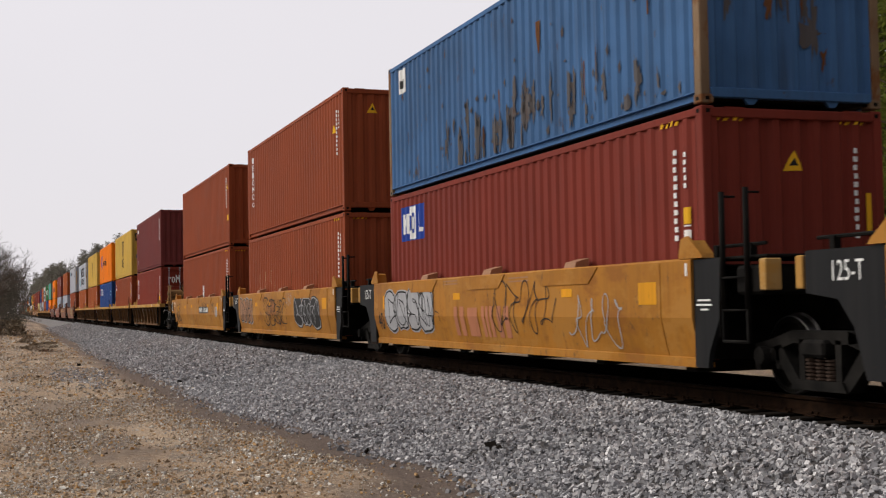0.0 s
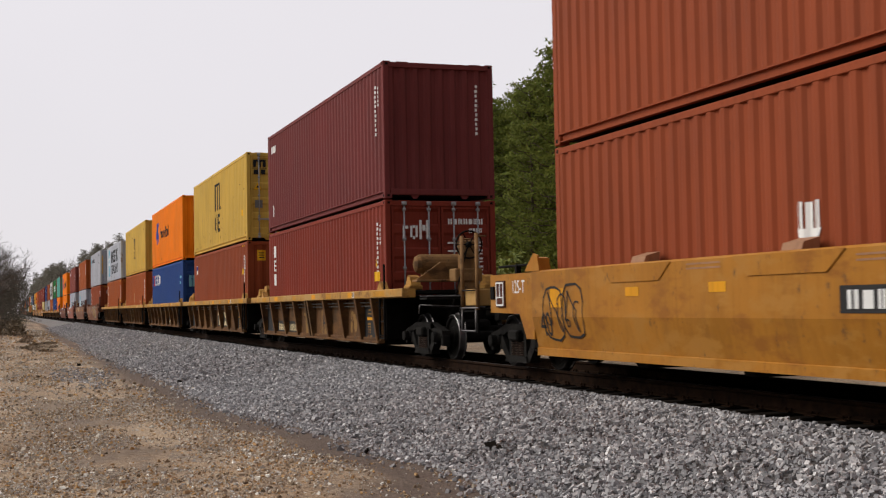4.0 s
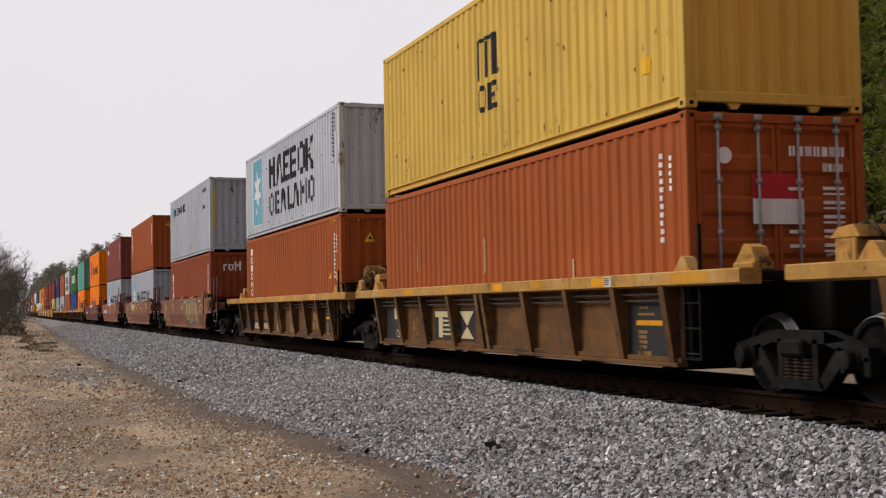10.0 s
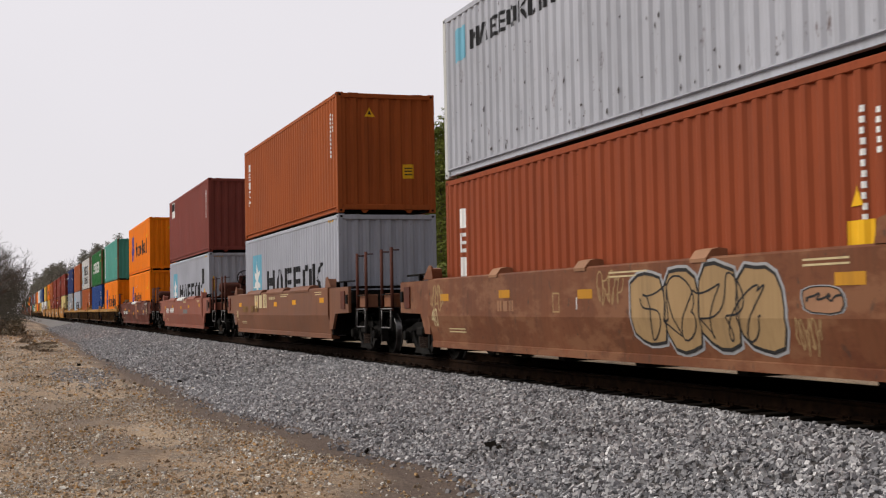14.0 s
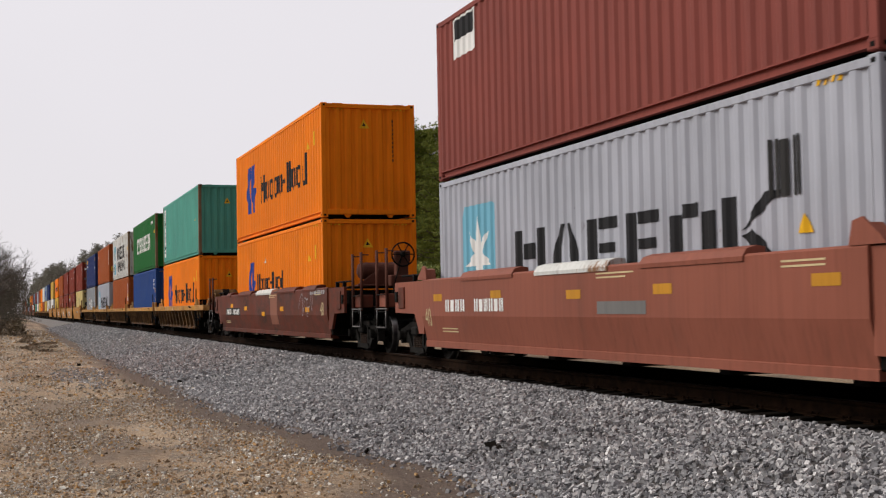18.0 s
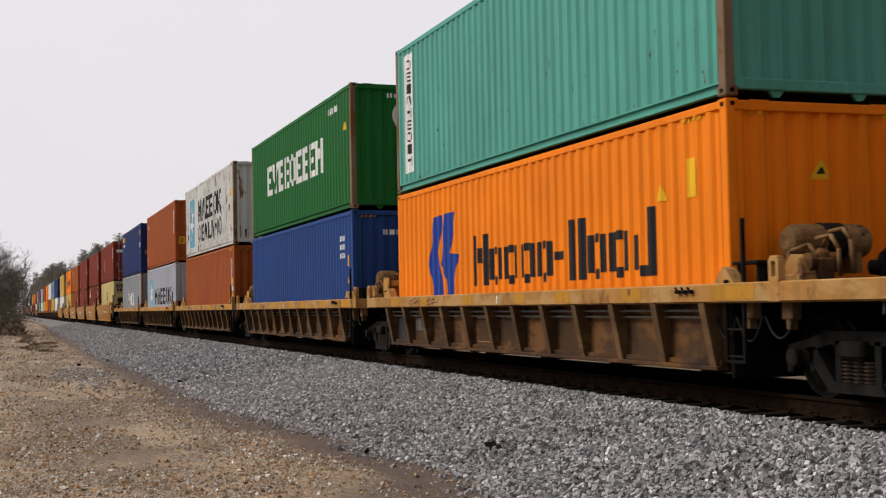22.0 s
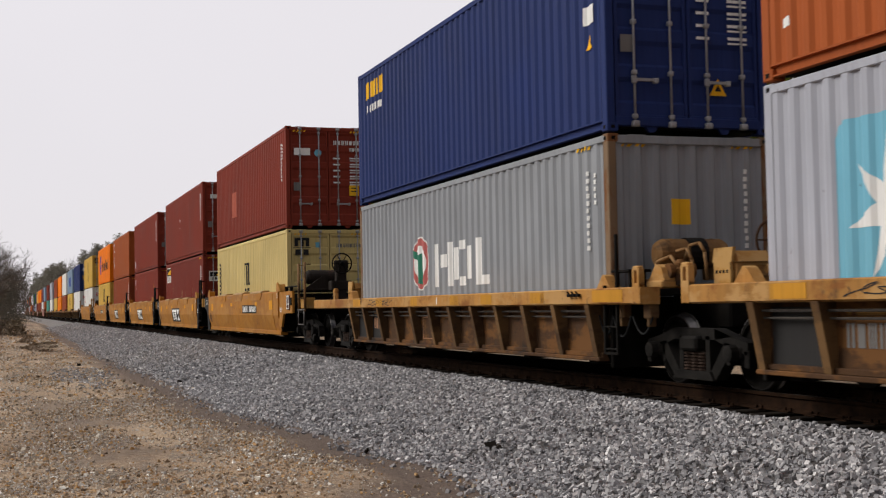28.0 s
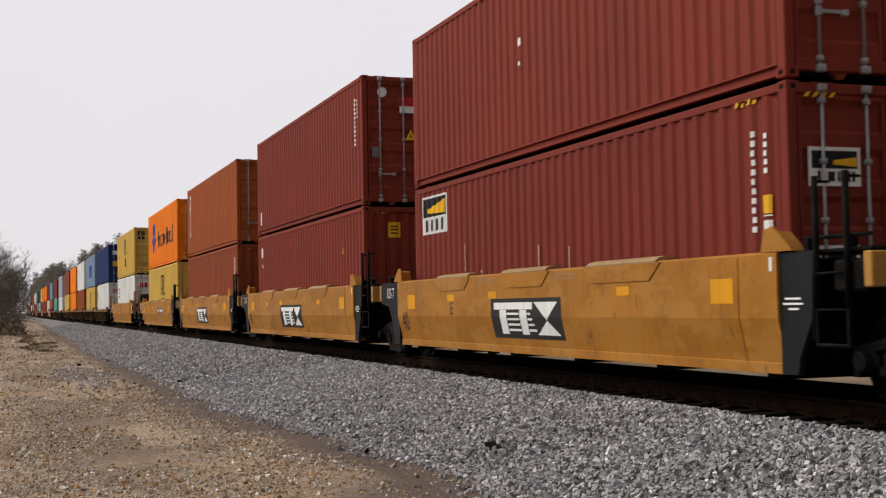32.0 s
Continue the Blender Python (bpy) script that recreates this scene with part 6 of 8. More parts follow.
# (paint, leading end, label, side marks, end marks, corner-post paint) for the upper and lower box of each stack
STACKS = [
    (("old_blue", "front", "rust-streaked worn blue steel shipping container stacked on top", [("data_panel", "white", rect(-5.39, -4.98, 1.96, 2.44)), ("data_bars", "panel", rect(-5.32, -5.06, 2.06, 2.22))] + worn_patches(4, 40, -2.6, 2.2, 0.22, 0.90, 0.20) + worn_patches(14, 14, 2.4, 5.3, 0.25, 0.9, 0.16) + specks(15, 90, -5.4, 5.6, 0.25, 2.3, 0.06, "bare", "scuffs") + rust_drips(5, 6, -5, 5.5, 0.8, 2.3), worn_patches(6, 12, -0.95, 0.5, 0.4, 2.1, 0.26) + worn_patches(16, 6, -0.95, 0.9, 0.3, 2.1, 0.14, "rust") + [("serial_marking", "white", column(0.72, 0.80, 1.9, 2.6, 7))], "rusty_post"),
     ("maroon", "front", "maroon corrugated shipping container with blue corner logo in wagon", corner_flag(-5.36, -3.92, 1.93, 2.60) + ids() + id_stickers() + hazards(), end_warn() + end_ids() + end_hazards() + [("warning_bar", "yellow", rect(1.0, 1.06, 1.4, 1.9))], None)),
    (("rust_red", "front", "rust-brown shipping container with white upright lettering", upright_brand("white", 7, -5.40, -5.02, 0.95, 2.55) + ids() + side_warn(5.2, 2.0), end_warn(-0.5, 2.4), None),
     ("rust_red", "front", "rust-red corrugated container scratched along its side", ids() + scratches(3, 9) + hazards(), end_hazards(), None)),
    (("rust_red", "front", "rust-red shipping container with yellow sticker on its end", ids() + [("warning_sticker", "yellow", rect(5.6, 5.8, 0.9, 1.1))] + side_warn(5.7, 2.1), end_sticker(0.1, 0.95) + end_ids(), None),
     ("rust_red", "front", "rust-red shipping container with small white leaf mark", ids() + id_stickers() + hazards() + [("logo_shape", "white", [[(-0.35, 1.35), (-0.12, 1.0), (0.08, 1.35)]] + word(-0.33, 0.08, 1.35, 1.62, 3))], [("logo_shape", "white", [[(-0.2, 1.3), (0.0, 1.1), (0.2, 1.3)]] + word(-0.2, 0.2, 1.3, 1.55, 3))] + end_ids() + end_hazards(), None)),
    (("plum", "front", "dark plum shipping container with plain corrugated end", [("data_panel", "white", rect(-5.5, -5.3, 0.45, 0.75) + rect(-5.6, -5.0, 2.3, 2.5))] + ids(), end_ids(), None),
     ("red", "door", "red shipping container with upright white letters and doors", upright_brand("white", 3, -5.42, -5.04, 1.28, 2.50) + ids() + side_warn(5.35, 1.6) + [("warning_sticker", "yellow", rect(5.2, 5.55, 1.2, 1.4))], [("brand_shape", "white", marks_row(-0.85, -0.25, 2.05, 2.45, "run"))] + door_text(), None)),
    (("yellow", "door", "mustard yellow shipping container with black lettering and doors", stacked_brand(0.05) + specks(31, 70, -5.7, 5.8, 0.2, 2.6) + [("warning_sticker", "yellow", rect(5.0, 5.25, 0.85, 1.05))], stacked_door_brand() + door_text("black")[:0] + end_warn(-0.85, 1.75) + [("data_plate", "grey", rect(-0.95, -0.70, 1.05, 1.3)), ("data_disc", "white", disc(-0.30, 2.35, 0.09))], None),
     ("rust_red", "front", "red-brown corrugated shipping container with yellow end sticker", ids() + side_warn(5.2, 1.9) + hazards() + [("logo_panel", "white", rect(-5.5, -5.15, 2.1, 2.45)), ("logo_centre", "blue", rect(-5.42, -5.22, 2.25, 2.42))], end_sticker(-0.75, 2.4) + end_warn(0.2, 1.85), None)),
    (("orange", "front", "bright orange shipping container with blue and dark lettering", specks(40, 60, -5.7, 5.8, 0.2, 2.6, 0.03) + arrow_logo(-4.25, -3.1, 1.15, 2.25) + [("brand_shape", "black", marks_row(-2.35, 1.0, 1.35, 1.90, "nuuuu-iiuud"))], [], None),
     ("blue", "door", "royal blue shipping container with bold white lettering", [("brand_shape", "red", marks_row(-5.76, -4.90, 1.95, 2.48, "oe")), ("brand_shape", "white", marks_row(-4.86, -2.6, 1.95, 2.48, "oeooo"))] + [("serial_marking", "sky", rect(5.0, 5.5, 2.1, 2.2) + rect(5.0, 5.35, 1.85, 1.95))], door_text()[:1] + [("data_plate", "sky", rect(-0.95, -0.6, 1.7, 2.2))], None)),
    (("yellow", "front", "mustard yellow corrugated shipping container with black lettering", stacked_brand(-0.22, 0.68, 0.92) + specks(32, 110, -5.7, 5.8, 0.2, 2.6) + [("warning_sticker", "yellow", rect(5.0, 5.25, 0.55, 0.75))], [("warning_sticker", "yellow", rect(-0.6, -0.2, 2.2, 2.32))], None),
     ("brown_orange", "door", "orange-brown shipping container with a white sign on doors", ids() + scratches(11, 6) + [("data_panel", "white", rect(5.3, 5.55, 0.55, 0.8))], [("sign", "white", rect(-0.35, 0.35, 1.55, 2.15)), ("sign_bar", "red", rect(-0.35, 0.35, 1.85, 2.15)), ("data_disc", "white_star", disc(-0.72, 2.35, 0.1))] + door_text()[:1], None)),
    (("light_grey", "front", "pale grey shipping container with star logo and dark lettering", big_two_line() + ids("black") + specks(33, 50, -5.7, 5.8, 0.2, 2.4), specks(34, 16, -1.0, 1.0, 0.2, 2.4), "pale"),
     ("brown_orange", "front", "orange-brown shipping container with upright white lettering", upright_brand("white", 6, -5.40, -5.02, 1.05, 2.58) + ids() + side_warn(5.0, 1.45) + [("warning_sticker", "yellow", rect(5.6, 5.78, 1.3, 1.5))] + hazards(), end_warn(-0.5, 2.3) + end_ids() + end_hazards(), None)),
    (("worn_grey", "front", "worn grey shipping container with small dark line of lettering", [("logo_panel", "sky", rect(-5.52, -4.98, 1.98, 2.55)), ("brand_shape", "black", marks_row(-4.73, -0.8, 2.07, 2.40, "naeeoklino")), ("serial_marking", "black", word(4.3, 5.2, 2.4, 2.55, 6) + word(4.3, 4.9, 1.75, 1.9, 3))] + specks(35, 110, -5.7, 5.8, 0.25, 2.6, 0.032, "bare", "scuffs"), end_ids("black") + specks(36, 34, -1.0, 1.0, 0.2, 2.6, 0.032, "bare", "scuffs") + specks(37, 26, -1.05, 1.05, 0.2, 0.7) + [("warning_bar", "yellow", rect(-1.07, -1.01, 0.9, 2.4)), ("warning_bar", "yellow", rect(1.01, 1.07, 1.5, 2.4))], "pale"),
     ("rust_red", "front", "red-brown shipping container with white word on its end", upright_brand("white", 3, -5.42, -5.05, 1.1, 2.35) + ids() + side_warn(5.35, 1.6) + [("warning_sticker", "yellow", rect(5.2, 5.58, 1.15, 1.38))], [("brand_shape", "white", marks_row(-0.72, 0.0, 2.15, 2.5, "run"))] + end_ids() + end_hazards(), None)),
    (("brown_orange", "front", "orange-brown shipping container with yellow end stickers", upright_brand("white", 5, -5.40, -5.10, 1.0, 2.4) + ids(), end_warn(-0.4, 2.4) + end_sticker(0.55, 1.0), None),
     ("grey", "front", "cool grey shipping container with star logo and lettering", one_line_star() + hazards(), [], "grey")),
    (("dull_red", "front", "dull red shipping container with small white corner logo", badge(-5.25, -4.15, 2.05, 2.75)[:2] + ids(), end_ids(), None),
     ("grey", "front", "cool grey shipping container with star logo and hazard stripes", one_line_star() + hazards() + side_warn(4.9, 1.4) + [("serial_marking", "panel", word(4.3, 4.9, 1.7, 2.3, 3))], end_hazards() + [("warning_bar", "yellow", rect(-1.06, -1.0, 1.4, 1.95)), ("warning_bar", "yellow", rect(1.0, 1.06, 1.4, 1.95))], "grey")),
    (("orange", "front", "bright orange shipping container with blue logo, stacked above", arrow_brand() + [("warning_sticker", "yellow", rect(5.2, 5.4, 1.9, 2.25))] + side_warn(4.6, 1.95), end_warn(-0.1, 2.35) + [("serial_marking", "black", column(0.62, 0.66, 1.4, 2.5, 10))] + end_hazards(), None),
     ("orange", "front", "bright orange shipping container with blue logo in well", arrow_logo(-4.02, -2.93, 0.95, 2.13) + [("brand_shape", "black", marks_row(-2.55, 1.30, 1.2, 1.74, "nuuuu-iiuud"))] + [("warning_sticker", "yellow", rect(5.2, 5.4, 1.9, 2.25)), ("leaf_mark", "white", triangle(-1.2, 2.15, 0.14))] + side_warn(4.6, 1.95) + hazards(), end_warn(-0.05, 2.25) + end_hazards(), None)),
    (("teal", "front", "faded teal shipping container with white upright strip", specks(39, 40, -5.7, 5.8, 0.2, 2.4, 0.04, "bare", "scuffs") + [("brand_strip", "white", rect(-5.56, -5.0, 0.35, 2.66)), ("brand_shape", "panel", marks_column(-5.46, -5.1, 0.45, 2.56, "oeianeoin"))] + side_warn(5.0, 1.55), end_warn(-0.05, 2.2) + end_ids(), "rusty_post"),
     ("orange", "front", "bright orange shipping container with large dark lettering", arrow_brand() + [("warning_sticker", "yellow", rect(5.2, 5.42, 1.85, 2.3))] + side_warn(4.6, 1.95) + hazards(), end_warn(0.0, 2.1) + end_hazards(), None)),
    (("green", "front", "deep green shipping container with bold white lettering", [("brand_shape", "white", marks_row(-3.62, 3.45, 1.10, 1.97, "eveeoeeen")), ("serial_marking", "white_star", word(3.9, 4.9, 2.4, 2.55, 6))] + side_warn(5.5, 1.95), [("logo_disc", "white", disc(0.1, 2.15, 0.33)), ("logo_star", "green", star(0.1, 2.15, 0.26, 0.26, 8)), ("serial_marking", "white_star", word(-0.35, 0.9, 2.55, 2.65, 8))], "rusty_post"),
     ("blue", "front", "royal blue shipping container with small white markings", [("serial_marking", "white", word(4.9, 5.4, 2.2, 2.32, 4) + word(4.9, 5.4, 2.0, 2.12, 4) + word(4.9, 5.3, 1.8, 1.92, 3)), ("warning_sticker", "yellow", rect(5.6, 5.75, 1.6, 1.85))] + side_warn(5.65, 1.3), [("serial_marking", "white", word(-0.5, 0.95, 2.3, 2.42, 9))] + end_hazards(), None)),
    (("pale", "front", "rust-stained white shipping container with star logo", big_two_line() + [("warning_sticker", "yellow", rect(5.4, 5.52, 1.7, 2.0))] + specks(38, 120, -5.7, 5.9, 0.2, 2.6, 0.05) + rust_drips(8, 14, -5.5, 5.8, 0.4, 2.5), rust_drips(9, 9, -1.0, 1.0, 0.35, 0.9) + rust_drips(10, 5, -1.0, 1.0, 2.2, 2.7), "rusty_post"),
     ("brown_orange", "front", "orange-brown corrugated shipping container with white serials", ids() + id_stickers() + side_warn(5.7, 1.2) + hazards(), end_ids() + end_hazards(), None)),
    (("brown_orange", "front", "orange-brown shipping container with yellow end sticker", [("data_panel", "white", rect(-5.5, -5.2, 2.2, 2.35) + rect(-5.75, -5.6, 0.5, 0.6))] + ids(), end_sticker(-0.55, 2.3) + end_sticker(-0.9, 1.0), None),
     ("grey", "front", "cool grey shipping container with star logo and letters", one_line_star() + hazards(), end_hazards()[:0], "grey")),
    (("navy", "door", "navy blue shipping container with grey door rods", [("logo_panel", "yellow", word(-5.55, -4.1, 2.25, 2.6, 4)), ("logo_bars", "white", word(-5.5, -4.3, 1.95, 2.1, 5)), ("warning_sticker", "yellow", rect(5.45, 5.7, 2.2, 2.5)), ("data_plate", "white_star", rect(5.45, 5.75, 1.5, 1.75))] + side_warn(5.6, 1.25), door_text() + end_warn(0.45, 0.62) + door_plates()[:1], None),
     ("silver_grey", "front", "dull silver-grey shipping container with crest and white lettering", [("brand_shape", "white", marks_row(-1.05, 1.90, 1.00, 1.78, "nol")), ("logo_rim", "white_star", disc(-1.85, 1.46, 0.51, 20)), ("logo_ring", "pale_red", disc(-1.85, 1.46, 0.48, 20)), ("logo_inner", "white_star", disc(-1.89, 1.47, 0.33, 20)), ("logo_shape", "green", [[(-2.00, 1.10), (-1.72, 1.05), (-1.66, 1.25), (-1.80, 1.66), (-1.98, 1.62)], [(-2.36, 1.62), (-1.99, 1.50), (-1.97, 1.64), (-2.34, 1.76)]])] + ids() + hazards(), end_sticker(-0.15, 1.85)[:1] + end_ids() + end_hazards(), "rusty_post")),
    (("red", "door", "red-brown shipping container with lettered doors and rods", [("repaint_patch", "primer", rect(-2.9, -2.0, 0.9, 1.75)), ("repaint_patch", "buff", rect(1.0, 2.3, 0.5, 1.6))][:1] + ids(), [("sign", "white", rect(-0.98, -0.52, 2.05, 2.25)), ("data_disc", "sky", disc(-0.3, 2.12, 0.1))] + door_text() + door_plates() + end_hazards(), None),
     ("cream", "door", "cream-yellow shipping container with black lettering and doors", stacked_brand(-0.2, 0.72, 0.86) + [("brand_shape", "panel", column(-5.69, -5.5, 1.0, 2.36, 9) + column(-5.42, -5.28, 0.9, 2.3, 9))], stacked_door_brand() + [("data_plate", "sky", rect(-0.4, -0.26, 2.35, 2.5)), ("serial_marking", "grey", word(0.2, 0.95, 2.35, 2.46, 8))] + end_hazards(), None)),
    (("red", "door", "red shipping container with lettered doors on top", [("data_panel", "white", rect(-0.9, -0.75, 1.7, 1.82) + rect(-0.9, -0.78, 1.4, 1.46))] + ids(), [("sign", "white", rect(-0.9, -0.3, 2.2, 2.36)), ("data_disc", "sky", disc(-0.5, 1.85, 0.11))] + door_plates() + door_text(), None),
     ("maroon", "door", "maroon shipping container with black and yellow badge", badge(-5.64, -4.35, 1.98, 2.68) + ids() + id_stickers() + scratches(21, 6) + hazards(), badge(-0.98, -0.35, 1.8, 2.2) + badge(-0.9, -0.4, 0.95, 1.2)[:2] + end_hazards() + [("data_disc", "white_star", disc(0.0, 0.9, 0.1))], None)),
    (("red", "door", "red-brown shipping container with sign on its doors", [("data_panel", "white", rect(-5.7, -5.55, 0.3, 0.7))] + ids(), [("data_disc", "white", disc(-0.75, 2.5, 0.11)), ("sign", "white_star", rect(-0.35, 0.3, 2.05, 2.4)), ("sign_bar", "red", rect(-0.35, 0.3, 2.2, 2.4))] + door_plates() + end_warn(-0.1, 1.55), None),
     ("red", "front", "red shipping container with yellow sticker on its end", [("data_panel", "white", rect(-5.6, -5.4, 2.2, 2.5) + rect(-5.55, -5.4, 1.9, 2.0))] + side_warn(4.2, 2.0), end_sticker(-0.5, 2.35) + end_hazards(), None)),
    (("brown_orange", "door", "orange-brown shipping container with doors and white letters", upright_brand("white", 8, -5.40, -5.12, 0.8, 2.6), door_text()[:1], None),
     ("rust_red", "front", "rust-red corrugated container under an orange-brown one", ids(), end_warn(0.1, 2.2) + end_hazards(), None)),
    (("orange", "door", "bright orange shipping container with dark lettering, doors leading", arrow_brand(), [], None),
     ("yellow", "front", "mustard yellow shipping container in a yellow wagon", stacked_brand(0.2), [], None)),
    (("yellow", "door", "mustard yellow shipping container with black lettering above white", stacked_brand(0.0), stacked_door_brand(), None),
     ("white", "door", "white shipping container with small red letters", [("brand_shape", "red", column(-5.2, -4.6, 1.5, 2.3, 3))], [("brand_shape", "red", word(-0.9, 0.9, 2.1, 2.4, 7))], None)),
    (("navy", "door", "navy shipping container with coloured door signs", [], [("sign", "white", rect(-0.9, 0.9, 2.1, 2.4)), ("sign", "yellow", rect(-0.9, 0.9, 1.2, 1.6))], None),
     ("white", "door", "white shipping container with small red letters below navy", [("brand_shape", "red", column(-5.2, -4.6, 1.5, 2.3, 3))], [("brand_shape", "red", word(-0.9, 0.9, 2.1, 2.4, 7))], None)),
    (("steel_blue", "front", "steel-blue shipping container with a dark square logo", [("logo_panel", "blue", rect(-1.5, 2.0, 0.9, 2.0))], [], None), ("yellow", "front", "mustard yellow shipping container far along the train", stacked_brand(), [], None)),
    (("white", "front", "white shipping container with corner marking", [("logo_panel", "red", rect(-5.0, -4.2, 1.9, 2.3))], [], None), ("rust_red", "front", "rust-red shipping container below a white one", [], [], None)),
    (("orange", "front", "bright orange shipping container far along the train", [], [], None), ("orange", "front", "bright orange shipping container below another orange one", [], [], None)),
    (("rust_red", "front", "rust-red shipping container far along the train", [], [], None), ("yellow", "front", "mustard yellow container below a rust-red one", [], [], None)),
    (("grey", "front", "cool grey shipping container far along the train", [], [], None), ("white", "front", "white shipping container below a grey one", [], [], None)),
    (("red", "front", "red shipping container far along the train", [], [], None), ("teal", "front", "teal shipping container below a red one", [], [], None)),
]
FAR = [("steel_blue", "brown_orange"), ("plum", "white"), ("orange", "red"), ("orange", "rust_red"), ("yellow", "maroon"), ("navy", "grey"), ("green", "steel_blue"), ("grey", "red"),
       ("white", "brown_orange"), ("rust_red", "orange"), ("brown_orange", "grey"), ("maroon", "white"), ("steel_blue", "rust_red"), ("orange", "brown_orange"), ("white", "maroon")]


def plain_name(c):
    return c.replace("_", " ")


for i, mid in enumerate(MID):
    if i < len(STACKS):
        top, low = STACKS[i]
    else:
        a, b = FAR[(i - len(STACKS)) % len(FAR)]
        top = (a, "front", "distant " + plain_name(a) + " shipping container stacked on another", [], [], None)
        low = (b, "front", "distant " + plain_name(b) + " shipping container low in a wagon", [], [], None)
    for up, (color, near, label, marks, end_marks, post) in ((True, top), (False, low)):
        container(color, near, mid, up, label, marks, end_marks, post, i < 24, i > 27, LOW_BOX if up and i in (0, 7) else HIGH)

# ---- wagons under the stacks ----
SMOOTH = "yellow smooth-sided well wagon carrying two stacked containers"
SPRAYED = "yellow smooth-sided well wagon with graffiti scrawled along its side"
# sprayed shapes on a wagon: kind, from, to, low, high, how many, fill, line
SPRAY = {
    -1: [("bubbles", -5.8, -3.2, 0.55, 1.35, 4, "silver", "panel")],
    0: [("bubbles", -5.5, -2.6, 0.50, 1.36, 4, "silver", "panel"), ("blocks", -1.5, 1.1, 0.50, 0.98, 4, None, "pink"), ("scribble", 0.1, 2.8, 0.55, 1.40, 6, None, "panel"), ("scribble", 3.0, 4.8, 0.40, 1.15, 4, None, "silver"), ("scribble", -3.3, -2.2, 0.6, 1.3, 3, None, "panel")],
    1: [("bubbles", -6.0, -3.9, 0.55, 1.36, 4, "buff", "panel"), ("bubbles", -2.1, 1.0, 0.48, 1.36, 4, None, "panel"), ("scribble", -1.8, -0.2, 0.75, 1.25, 4, None, "pink"), ("scribble", -2.0, 0.9, 0.6, 1.3, 5, None, "panel"), ("bubbles", 2.0, 4.8, 0.48, 1.32, 3, "panel", "silver"), ("scribble", 1.0, 1.8, 1.05, 1.38, 3, None, "silver")],
    2: [("bubbles", -5.9, -4.6, 0.50, 1.30, 2, None, "panel"), ("scribble", 1.4, 3.2, 0.9, 1.38, 5, None, "panel"), ("scribble", 3.9, 4.6, 0.85, 1.30, 3, None, "panel"), ("blocks", 4.7, 5.3, 0.75, 1.1, 1, None, "silver")],
    8: [("bubbles", 1.5, 4.6, 0.42, 1.42, 4, "tan", "panel"), ("bubbles", 4.95, 5.55, 0.88, 1.16, 1, "buff", "panel")],
    9: [("blocks", -2.9, -0.9, 1.02, 1.42, 3, None, "cream"), ("blocks", -0.7, 0.2, 1.25, 1.33, 3, None, "cream")],
    11: [("scribble", 4.7, 6.5, 0.75, 1.38, 3, None, "silver"), ("blocks", 6.0, 7.6, 1.33, 1.42, 4, None, "silver")],
}
posts_x = [-5.95, -4.51, -3.03, -1.52, -0.13, 0.13, 1.79, 3.28, 4.70, 5.95]
many_x = [-5.98 + 1.087 * k for k in range(12)]
for i, mid in enumerate(MID):
    gap_back = (MID[i] - MID[i + 1]) if i + 1 < len(MID) else 15.9
    gap_front = (MID[i - 1] - MID[i]) if i else 15.85
    joined_back, joined_front = gap_back < 17.0, gap_front < 17.0
    back_x = -gap_back / 2 if joined_back else -8.0
    trucks = [back_x] + ([] if joined_front else [8.0])
    ends = ([] if joined_back else [(-1, False)]) + ([] if joined_front else [(1, True)])
    if i <= 2:
        well_wagon(mid, CAR_YELLOW, SPRAYED, trucks=trucks, ends=ends, number=i == 2, seed=i + 3, graffiti=SPRAY[i])
    elif i <= 7:
        ribbed_wagon(mid, "grimy brown well wagon with ribbed sides and yellow top rail", posts_x, WEB_BROWN, CHORD_YELLOW, trucks, ends, "posts", seed=i)
    elif i <= 11:
        long_one = i == 11
        well_wagon(mid, CAR_DARK_BROWN if long_one else {8: CAR_RUSTY, 9: CAR_TAN}.get(i, CAR_BROWN), "dark brown smooth-sided well wagon with yellow reflectors" if long_one else "faded red-brown smooth-sided well wagon with rolled caps",
                   half=7.75 if long_one else 6.25, end_half=9.2 if long_one else 8.0, trucks=[-9.25, 9.25] if long_one else [-7.95, 7.95], ends=[(1, i >= 10), (-1, False)],
                   style="caps", seed=i, graffiti=SPRAY.get(i, ()), size_text="48" if long_one else "40")
    elif i <= 16:
        ribbed_wagon(mid, "rusty well wagon with many slanted ribs and worn yellow rail", many_x, WEB_RUST, OLD_CHORD, trucks, ends, "many", seed=i)
    elif i <= 22:
        well_wagon(mid, CAR_YELLOW, SMOOTH, trucks=trucks, ends=ends, number=i in (17, 21), seed=i, letter={17: "A", 18: "E"}.get(i, ""), brand=i in (18, 19, 20))
    elif i <= 28 or i % 3:
        ribbed_wagon(mid, "dark grimy ribbed well wagon far along the train", many_x, BLACK_STEEL if i <= 28 else WEB_BROWN, WEB_RUST, trucks, ends, "many", seed=i, loops=False)
    else:
        well_wagon(mid, CAR_BROWN, "red-brown well wagon far along the train", trucks=trucks, ends=ends, style="caps", seed=i, fine=False)
# the wagon that is just running out of view at the start
well_wagon(MID[0] + 15.85, CAR_YELLOW, SPRAYED, trucks=[-7.925], number=False, seed=2, graffiti=SPRAY[-1])


